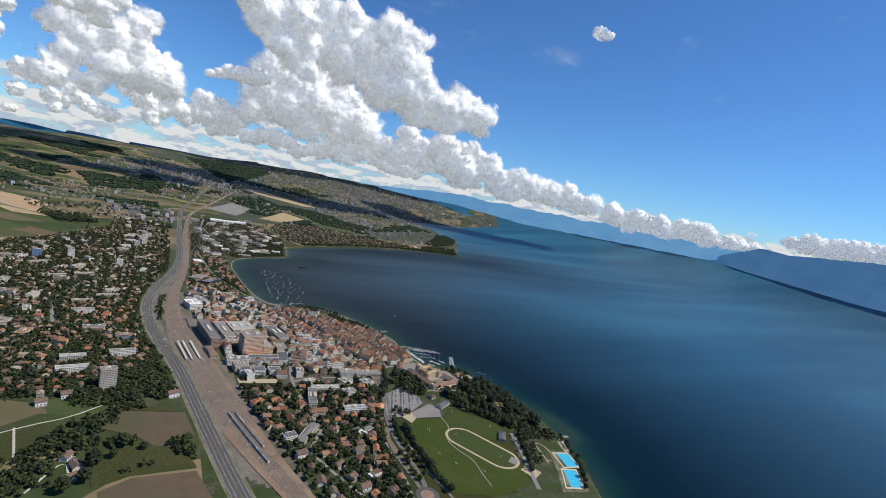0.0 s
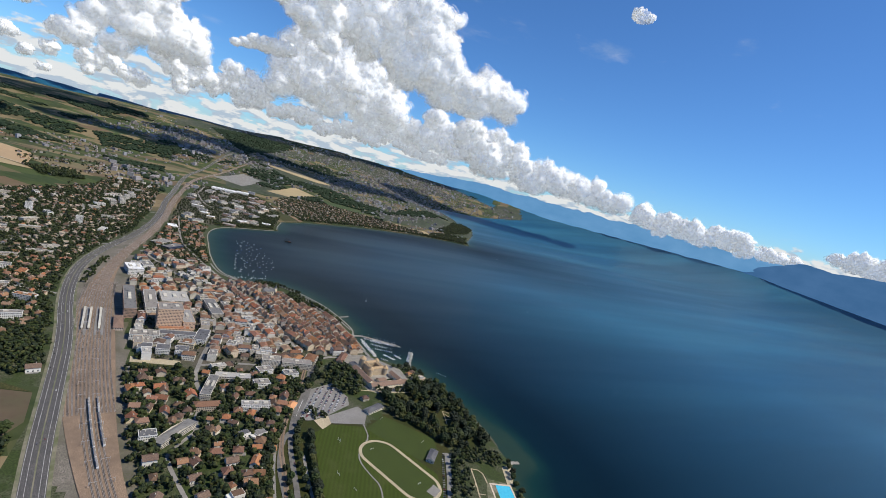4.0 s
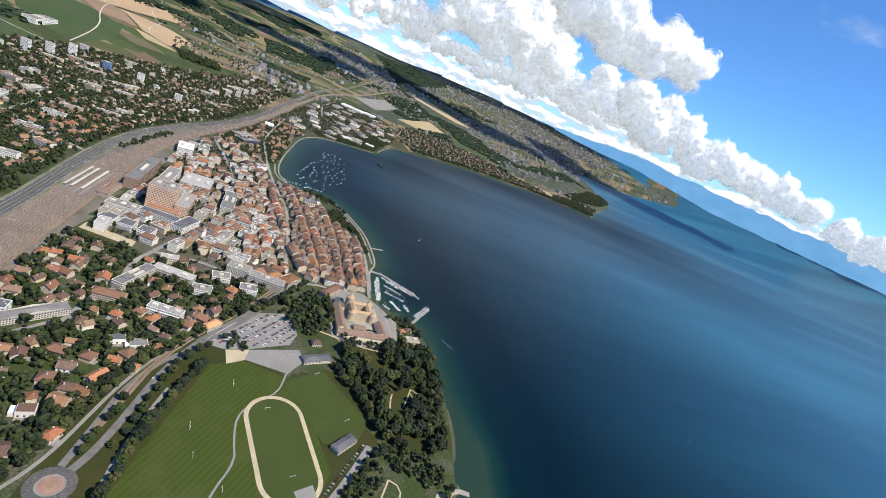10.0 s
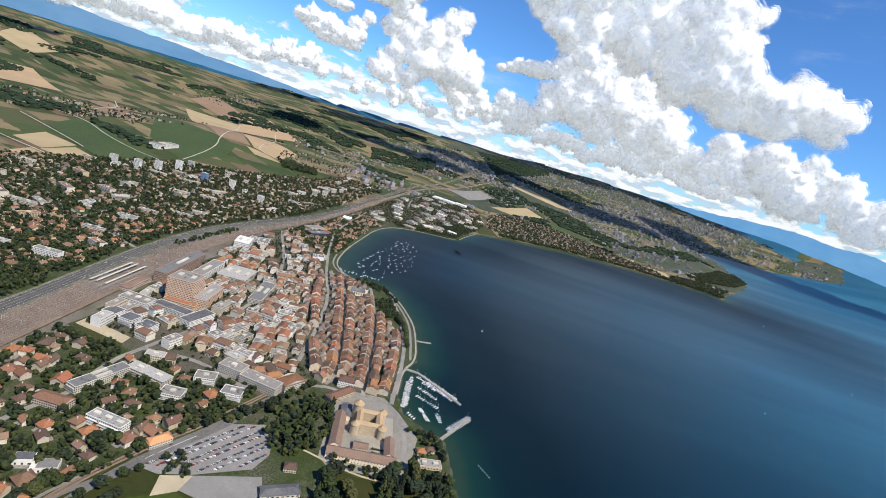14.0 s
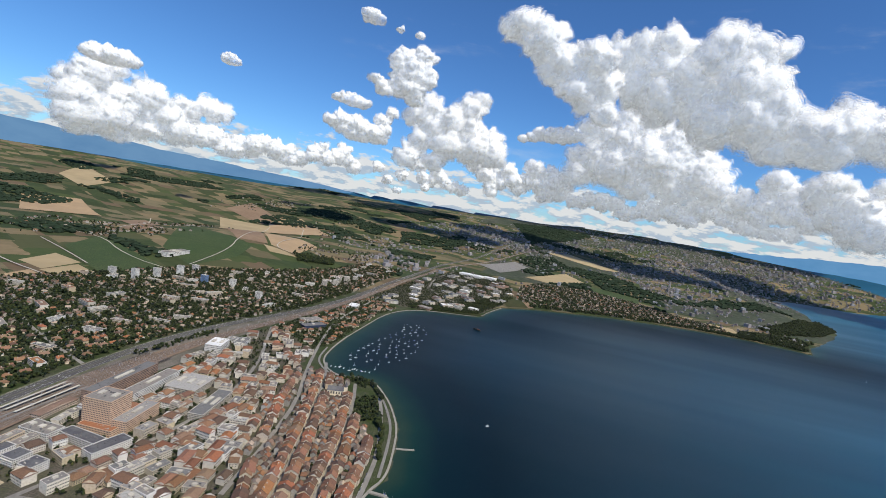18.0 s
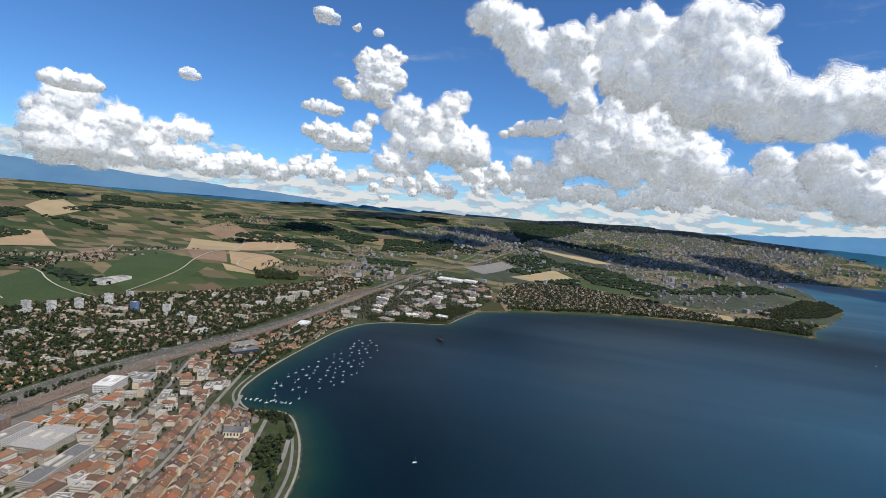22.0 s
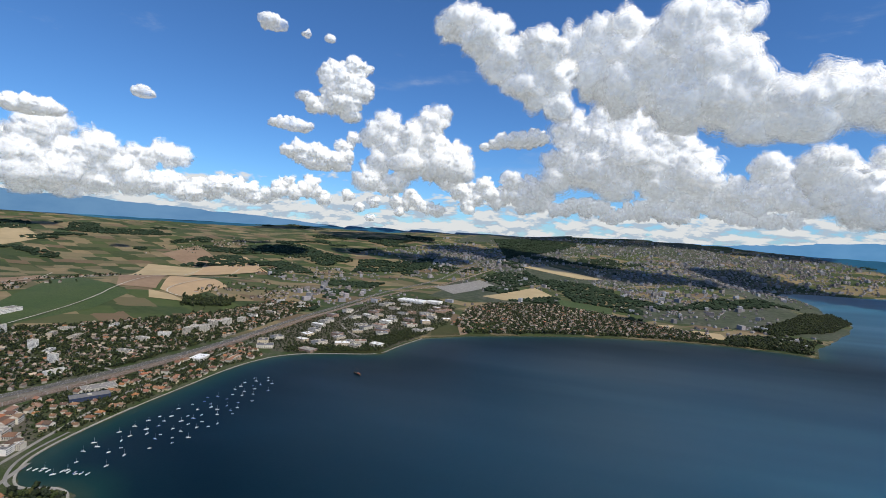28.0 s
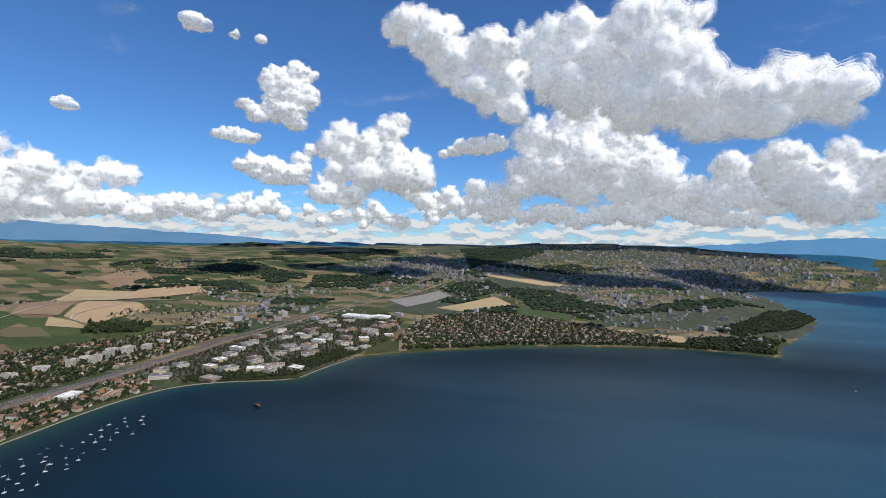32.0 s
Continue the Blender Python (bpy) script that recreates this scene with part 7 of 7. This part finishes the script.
def far_town():
    g = np.random.RandomState(6)
    x, y = g.uniform(-900, 2300, 60000), g.uniform(1300, 4500, 60000)
    s, d = inland(x, y), np.hypot(x, y - 200)
    w = waves(x + 150, y, 260) + 0.6 * waves(y, x, 120)
    city = np.exp(-((x - 1150) / 700) ** 2 - ((y - 3600) / 600) ** 2) + 0.8 * np.exp(-((x + 250) / 280) ** 2 - ((y - 3050) / 500) ** 2) + 0.5 * np.exp(-((x - 700) / 300) ** 2 - ((y - 2500) / 300) ** 2) + 0.35 * np.exp(-((x + 450) / 260) ** 2 - ((y - 1750) / 300) ** 2)
    ok = (s > 25) & (d < 4300) & (d > 1500) & (g.uniform(-0.2, 1.5, x.size) < city + 0.25 * w - 0.05)
    for poly in (WORKS, VILLAGE, WEST_SUBURB):
        ok &= ~inside(x, y, poly)
    ok &= ~((x < -600) & (y < 2050))
    ok &= off_line(x, y, HIGHWAY)[0] > 22
    for poly in OPEN_LAND + FAR_WOODS:
        ok &= ~inside(x, y, poly)
    x, y = x[ok][:5200], y[ok][:5200]
    z = land_height(x, y)
    walls, roofs, q = [], [], random.Random(4)
    for px, py, pz in zip(x, y, z):
        big = q.random() < 0.12
        w, dd, h = (q.uniform(12, 26), q.uniform(9, 14), q.uniform(7, 16)) if big else (q.uniform(6, 10), q.uniform(5, 8), q.uniform(3.5, 6))
        a = q.uniform(0, 3.14)
        walls.append(turned(box(-w / 2, w / 2, -dd / 2, dd / 2, -3, h), px, py, pz, a))
        if not big:
            roofs.append(turned(hip_roof(w, dd, h, 2, 0.3), px, py, pz, a))
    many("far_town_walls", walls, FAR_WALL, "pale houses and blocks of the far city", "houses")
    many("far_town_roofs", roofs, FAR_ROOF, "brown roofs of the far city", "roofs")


far_town()


# ---- fields ----
VINES = surface("vineyard", (0.04, 0.07, 0.02), (0.056, 0.09, 0.025), 0.05, c=(0.07, 0.095, 0.032), scale2=0.008, fine=0.4)
BROWN_FIELD = surface("ploughed_field", (0.19, 0.125, 0.078), (0.22, 0.15, 0.098), 0.08, c=(0.25, 0.175, 0.11), scale2=0.01)
PALE_FIELD = surface("cut_corn_field", (0.34, 0.265, 0.15), (0.38, 0.3, 0.175), 0.08, c=(0.29, 0.23, 0.13), scale2=0.01)
# brown soil, darkened in its colour for the cloud shadow over these fields
DARK_FIELD = surface("cloud_shaded_field", (0.085, 0.062, 0.04), (0.11, 0.08, 0.052), 0.08, c=(0.07, 0.07, 0.035), scale2=0.02)
for pts, mat, lb in (([(-790, 1482), (-985, 1712), (-860, 1768), (-732, 1680), (-690, 1470)], TAN, "tan stubble field on the rise"), ([(-882, 1430), (-1195, 1710), (-1000, 1712), (-800, 1478)], BROWN_FIELD, "bare brown field on the rise"),
                     ([(-660, 1440), (-730, 1462), (-800, 1455), (-740, 1400)], PALE_FIELD, "pale strip of cut corn"), ([(-913, 827), (-940, 918), (-843, 898), (-827, 809)], PALE_FIELD, "pale field above the flats"), ([(-815, 740), (-830, 790), (-757, 777), (-755, 710)], TAN, "tan field at the edge of town"),
                     ([(-823, 802), (-832, 883), (-756, 861), (-768, 800)], PALE_FIELD, "pale field at the edge of town"), ([(-1174, 1280), (-1312, 1498), (-1127, 1387), (-1072, 1233)], BROWN_FIELD, "brown ploughed field beyond the vines"),
                     ([(-1000, 980), (-1056, 1118), (-690, 985), (-700, 905), (-765, 870), (-850, 905)], VINES, "dark green vineyard slope"), ([(-890, 1150), (-1161, 1500), (-800, 1400), (-740, 1250), (-735, 1075)], VINES, "green vineyard slope below the fields"),
                     ([(-1060, 1560), (-1250, 1800), (-1500, 2100), (-1250, 2150), (-1000, 1780)], PALE_FIELD, "pale wide field on the plateau"), ([(-443, 283), (-420, 311), (-364, 301), (-357, 255), (-366, 232), (-391, 240), (-404, 258)], DARK_FIELD, "brown field beside the motorway"), ([(-420, 323), (-391, 318), (-364, 302), (-420, 312)], MEADOW, "dry meadow above the brown field"), ([(-406, 240), (-366, 230), (-357, 200), (-406, 198), (-430, 186), (-440, 236)], MEADOW, "dry meadow with trees beside the motorway"), ([(-426, 182), (-405, 195), (-358, 196), (-346, 150), (-420, 140)], DARK_FIELD, "ploughed brown field beside the motorway"), ([(-505, 274), (-476, 290), (-472, 264), (-486, 236), (-505, 215)], MEADOW, "dry mown meadow beside a lane"),
                     ([(-5, 2173), (169, 2480), (259, 2303), (92, 2130)], PALE_FIELD, "pale field behind the village"), ([(271, 2266), (466, 2199), (450, 2063), (297, 1974)], VINES, "green field behind the village"), ([(-234, 2311), (-88, 2574), (-3, 2462), (-110, 2153)], GRAVEL, "pale gravel yard beside the railway"), ([(12, 1689), (22, 1720), (71, 1564), (56, 1547)], BROWN_FIELD, "brown strip near the shore"), ([(24, 1720), (76, 1785), (138, 1622), (75, 1568)], VINES, "dark green plot near the shore"), ([(-43, 1626), (10, 1694), (52, 1551), (-5, 1500)], MEADOW, "light green meadow near the shore"),
                     ([(542, 1886), (549, 1969), (628, 2005), (597, 1903)], PALE_FIELD, "pale meadow among village houses"), ([(662, 1838), (664, 1955), (740, 1940), (734, 1869)], PALE_FIELD, "pale meadow near the wood"), ([(68, 3003), (143, 3220), (494, 2970), (367, 2863)], PALE_FIELD, "pale field before the far city"),
                     ([(-301, 362), (-303, 372), (-254, 370), (-246, 362), (-253, 352)], MEADOW, "rough green vacant lot"), ([(-303, 372), (-304, 386), (-256, 382), (-254, 370)], SAND, "sandy edge of the vacant lot"), ([(-200, 1222), (-148, 1290), (-55, 1330), (-50, 1300), (-100, 1275), (-150, 1253)], GRASS, "green lakeside park lawn")):
    big = abs(pts[0][0] - pts[2][0]) > 90
    tagged(patch("field", pts, mat, 1.3 if big else 0.34, 30 if big else 8), lb, "field", kind="structure")

FAR_FIELDS = (([(-1947, 1524), (-1851, 1688), (-1530, 1514), (-1627, 1304)], TAN, "tan stubble field with brown strips"), ([(-1415, 1485), (-1453, 1627), (-1232, 1492), (-1188, 1339)], BROWN_FIELD, "brown field between woods"), ([(-2433, 2019), (-2736, 2392), (-2246, 2167), (-2099, 1880)], PALE_FIELD, "pale far field"),
              ([(-1394, 2342), (-1275, 2463), (-947, 2183), (-1091, 1908)], TAN, "long tan field on the plateau"), ([(-1640, 2300), (-1700, 2600), (-1330, 2330), (-1300, 2150)], BROWN_FIELD, "brown far field"))
for pts, mat, lb in FAR_FIELDS:
    tagged(patch("field", pts, mat, 2.0, 40), lb, "field", kind="structure")
FIELD_PATHS = ([(-520, 268), (-483, 291), (-462, 299), (-430, 330)], [(-496, 286), (-486, 238)], [(-470, 190), (-452, 231), (-446, 203)])
LANE = surface("pale_lane", (0.42, 0.39, 0.33), (0.48, 0.45, 0.38), 0.2, c=(0.36, 0.33, 0.28), scale2=0.05)
for line in ([(-735, 1075), (-800, 1300), (-880, 1430), (-1000, 1712), (-1120, 1900), (-1250, 2150)], [(-690, 1000), (-860, 1010), (-1060, 1120), (-1250, 1100), (-1400, 1150)], [(-830, 900), (-960, 950), (-1100, 1000)], [(-600, 1500), (-700, 1460), (-790, 1480), (-860, 1770), (-1100, 2200)], [(-760, 780), (-900, 800), (-1080, 860), (-1300, 840)], [(-1060, 1120), (-1174, 1280), (-1300, 1500), (-1500, 1700)]):
    tagged(ribbon("road", smooth(line, 2), 3.2, LANE, 2.2), "pale country lane between fields", "road", kind="structure")
for line in FIELD_PATHS:
    tagged(ribbon("road", smooth(line, 1), 1.8, LANE, 0.5), "narrow pale farm track", "road", kind="structure")
hamlet_walls, hamlet_roofs, hamlet_trees = [], [], []
q = random.Random(61)
for hx, hy, sx, sy, n in ((-1290, 1160, 60, 110, 60), (-1085, 1245, 30, 70, 40), (-1255, 1650, 40, 70, 40), (-1620, 2640, 80, 140, 60), (-640, 1700, 60, 110, 50), (-900, 2300, 120, 120, 50)):
    for i in range(n):
        x, y = hx + q.gauss(0, sx), hy + q.gauss(0, sy)
        a, b = geo_house(x, y, i + 900, 1.15)
        hamlet_walls.append(a)
        hamlet_roofs.append(b)
        for k in range(3):
            hamlet_trees += loose_tree(x + q.gauss(0, 14), y + q.gauss(0, 14), q.uniform(2.4, 4.6), q, 3)
many("hamlet_walls", hamlet_walls, WALL_STUFF, "pale walls of farm villages", "houses")
many("hamlet_roofs", hamlet_roofs, ROOF_STUFF, "brown roofs of farm villages", "roofs")
many("hamlet_trees", hamlet_trees, LEAF_STUFF, "trees round the farm villages", "trees")

# ---- roundabout ----
def disc(name, x, y, r, material, lift, label, category, hole=0.0):
    n = 40
    z = high(x, y) + lift
    v = [(x + q * math.cos(6.2832 * i / n), y + q * math.sin(6.2832 * i / n), z) for q in (r, max(hole, 0.01)) for i in range(n)]
    return tagged(mesh_ob(name, v, [(i, (i + 1) % n, n + (i + 1) % n, n + i) for i in range(n)], material), label, category, kind="structure")


RED_PAVING = surface("red_paving", (0.26, 0.15, 0.12), (0.32, 0.2, 0.16), 0.6, c=(0.22, 0.14, 0.11), scale2=0.2)
disc("roundabout_road", -168, 120.5, 11.5, HIGHWAY_ASPHALT, 0.5, "grey road of the roundabout", "road")
disc("roundabout_island", -168, 120.5, 6.6, GRAVEL, 0.56, "pale paved ring of the roundabout island", "traffic island")
disc("roundabout_island", -168, 120.5, 5.6, RED_PAVING, 0.62, "reddish paved roundabout island", "traffic island")
disc("roundabout_island", -168, 120.5, 2.0, BROWN_FIELD, 0.68, "planted middle of the roundabout", "traffic island")

# ---- station ----
for i, off in enumerate((-9.5, -3.2, 6.5)):
    line = [(x, y) for x, y in smooth(RAILWAY, 2) if 400 < y < 545]
    tagged(ribbon("platform", line, 2.6, GRAVEL, 1.3, None, off, True), "pale railway platform", "platform", kind="structure")
    p0, p1 = line[2], line[-3]
    a = math.atan2(p1[1] - p0[1], p1[0] - p0[0])
    mx, my = (p0[0] + p1[0]) / 2 - math.sin(a) * off, (p0[1] + p1[1]) / 2 + math.cos(a) * off
    roof = thing("platform_roof", pose(mx, my, high(mx, my) + 1.3, 0, 0, math.degrees(a)), "long grey platform roof on slim posts", "platform roof", "station roofs")
    part("roof", box(-34, 34, -1.15, 1.15, 2.2, 2.5), CONCRETE, roof)
    for k in range(9):
        part("post", box(-32 + k * 8 - 0.1, -32 + k * 8 + 0.1, -0.1, 0.1, 0, 2.2), MAST, roof)
block("station_building", "low brown-roofed station building beside the tracks", -328, 470, 10, 40, 4, 8, 2, WALL, CASTLE_ROOF, pitched=1.8, category="station")
TRAIN_WHITE = surface("train_body", (0.62, 0.62, 0.62), (0.68, 0.68, 0.68), 1.0, rough=0.4)


def train(line, off, start, cars, label):
    pts = length_points(line, 1.0)
    ob = thing("train", pose(0, 0, 0), label, "train", "trains in the station")
    for c in range(cars):
        x, y, a = pts[start + int(c * 12.6)]
        x, y = x - math.sin(a) * off, y + math.cos(a) * off
        g = joined(box(-6, 6, -0.72, 0.72, 0.5, 2.1))
        body = part("coach", turned(g, x, y, high(x, y) + 0.9, a), TRAIN_WHITE, ob)
        part("window_band", turned(box(-5.6, 5.6, -0.75, 0.75, 1.3, 1.75), x, y, high(x, y) + 0.9, a), GLASS, body)
        part("roof", turned(box(-5.9, 5.9, -0.6, 0.6, 2.1, 2.3), x, y, high(x, y) + 0.9, a), FLAT_ROOF, body)


for off, start, n, lb in ((-6.3, 420, 6, "long white passenger train at a platform"), (0.3, 395, 8, "white passenger train beside the platform roof")  ):
    train(smooth(RAILWAY, 2), off, start + 240, n, lb)

# ---- cars ----
CAR_PAINT = palette("car_paint", [(0.6, 0.6, 0.61), (0.03, 0.03, 0.035), (0.3, 0.31, 0.32), (0.7, 0.7, 0.7), (0.08, 0.09, 0.12), (0.16, 0.03, 0.03), (0.05, 0.07, 0.14), (0.45, 0.45, 0.46), (0.02, 0.02, 0.022), (0.2, 0.2, 0.21)], 0.3, 2.0, spec=0.6)
CAR_GLASS = GLASS
car_body = mesh_of("body", joined(([(-1.1, -0.45, 0.12), (1.1, -0.45, 0.12), (1.1, 0.45, 0.12), (-1.1, 0.45, 0.12), (-1.12, -0.44, 0.45), (1.1, -0.42, 0.38), (1.1, 0.42, 0.38), (-1.12, 0.44, 0.45)], [(0, 3, 2, 1), (4, 5, 6, 7), (0, 1, 5, 4), (1, 2, 6, 5), (2, 3, 7, 6), (3, 0, 4, 7)]), box(-0.7, 0.15, -0.36, 0.36, 0.72, 0.76)), CAR_PAINT)
car_glass = mesh_of("glazing", ([(-0.95, -0.42, 0.45), (0.5, -0.42, 0.42), (0.5, 0.42, 0.42), (-0.95, 0.42, 0.45), (-0.72, -0.35, 0.72), (0.16, -0.35, 0.72), (0.16, 0.35, 0.72), (-0.72, 0.35, 0.72)], [(4, 5, 6, 7), (0, 1, 5, 4), (1, 2, 6, 5), (2, 3, 7, 6), (3, 0, 4, 7)]), CAR_GLASS)
car_wheel = mesh_of("wheel", ([(0.2 * math.cos(6.2832 * i / 10), y, 0.2 + 0.2 * math.sin(6.2832 * i / 10)) for y in (-0.47, 0.47) for i in range(10)], [tuple(range(9, -1, -1)), tuple(range(10, 20))] + [(i, (i + 1) % 10, 10 + (i + 1) % 10, 10 + i) for i in range(10)]), surface("tyre", (0.02, 0.02, 0.02), (0.03, 0.03, 0.03), 2.0))


def car(x, y, deg, label, group, lift=0.42):
    ob = thing("car", pose(x, y, high(x, y) + lift, 0, 0, deg), label, "car", group)
    part("body", car_body, None, ob)
    part("glazing", car_glass, None, ob)
    for dx in (-0.7, 0.68):
        w = part("wheel_pair", car_wheel, None, ob)
        w.location = (dx, 0, 0)


LOT_CARS = []
lot = [(-141, 266), (-129, 298), (-117, 326), (-92, 342), (-81, 312), (-84, 296), (-111, 275), (-130, 266)]
q = random.Random(17)
for row in range(13):
    for i in range(72):
        u, w = row * 6.2 + (1.2 if row % 2 else 0), i * 1.28
        x, y = -150 + u * 0.86 + w * 0.42, 262 - u * 0.36 + w * 0.90
        if inside(np.array([x]), np.array([y]), lot)[0] and q.random() < 0.88:
            deg = 15 + q.uniform(-4, 4) + 180 * (q.random() < 0.5)
            if row % 2:
                car(x, y, deg, "small car parked on the crowded lot", "cars on the parking lot")
            else:
                LOT_CARS.append((x, y, deg))
CAR_STUFF = palette("car_paint_rows", [(0.6, 0.6, 0.61), (0.03, 0.03, 0.035), (0.3, 0.31, 0.32), (0.7, 0.7, 0.7), (0.08, 0.09, 0.12), (0.16, 0.03, 0.03), (0.05, 0.07, 0.14), (0.45, 0.45, 0.46), (0.02, 0.02, 0.022), (0.2, 0.2, 0.21)], 0.3, 2.0, "island", spec=0.6)
BODY_GEO = joined(([(-1.1, -0.45, 0.1), (1.1, -0.45, 0.1), (1.1, 0.45, 0.1), (-1.1, 0.45, 0.1), (-1.12, -0.44, 0.45), (1.1, -0.42, 0.38), (1.1, 0.42, 0.38), (-1.12, 0.44, 0.45), (-0.72, -0.35, 0.76), (0.16, -0.35, 0.74), (0.16, 0.35, 0.74), (-0.72, 0.35, 0.76), (0.5, -0.42, 0.42), (0.5, 0.42, 0.42)], [(0, 3, 2, 1), (0, 1, 5, 12, 4), (1, 2, 6, 5), (2, 3, 7, 13, 6), (3, 0, 4, 7), (12, 5, 6, 13), (8, 9, 10, 11), (4, 12, 9, 8), (13, 7, 11, 10), (7, 4, 8, 11), (12, 13, 10, 9)]))
many("parked_cars", [turned(BODY_GEO, x, y, high(x, y) + 0.42, radians(a)) for x, y, a in LOT_CARS], CAR_STUFF, "rows of small cars on the crowded lot", "cars")
for i in range(24):
    k = i / 24
    car(-33 + 33 * k - 3.6, 131 + 72 * k + 1.4, 155 + q.uniform(-5, 5), "car parked beside the drive", "cars beside the drive")
    car(-33 + 33 * k + 3.4, 131 + 72 * k - 1.2, 155 + q.uniform(-5, 5), "car parked beside the drive", "cars beside the drive")
for line, n, off in ((highway_line, 34, 4), (highway_line, 30, -4), (avenue_line, 10, 1.8), (avenue_line, 8, -1.8)):
    pts = length_points(line, 5.0)
    for i in range(n):
        x, y, a = pts[q.randrange(30, min(len(pts), 330) - 1)]
        o = off + (q.choice((-1.8, 1.8)) if abs(off) > 3 else 0)
        car(x - math.sin(a) * o, y + math.cos(a) * o, math.degrees(a) + (0 if off > 0 else 180), "car driving on the road", "cars on the roads", 0.46)
for i in range(26):
    x, y, a = length_points(STREETS[2], 4.0)[i % 60]
    car(x - math.sin(a) * 2.4, y + math.cos(a) * 2.4, math.degrees(a), "car parked along the quay", "cars along the quay", 0.36)

# ---- overhead line masts of the railway ----
mast_post, mast_arm = mesh_of("post", box(-0.12, 0.12, -0.12, 0.12, 0, 4.2), MAST), mesh_of("arm", box(-0.06, 0.06, 0, 5.0, 3.7, 3.85), MAST)
for off in (-7.8, 7.8):
    for x, y, a in length_points([p for p in railway_line if 120 < p[1] < 1000], 24.0):
        px, py = x - math.sin(a) * off, y + math.cos(a) * off
        ob = thing("line_mast", pose(px, py, high(px, py) + 0.9, 0, 0, math.degrees(a) + (180 if off > 0 else 0)), "grey steel mast of the overhead line", "mast", "railway masts")
        part("post", mast_post, None, ob)
        part("arm", mast_arm, None, ob)
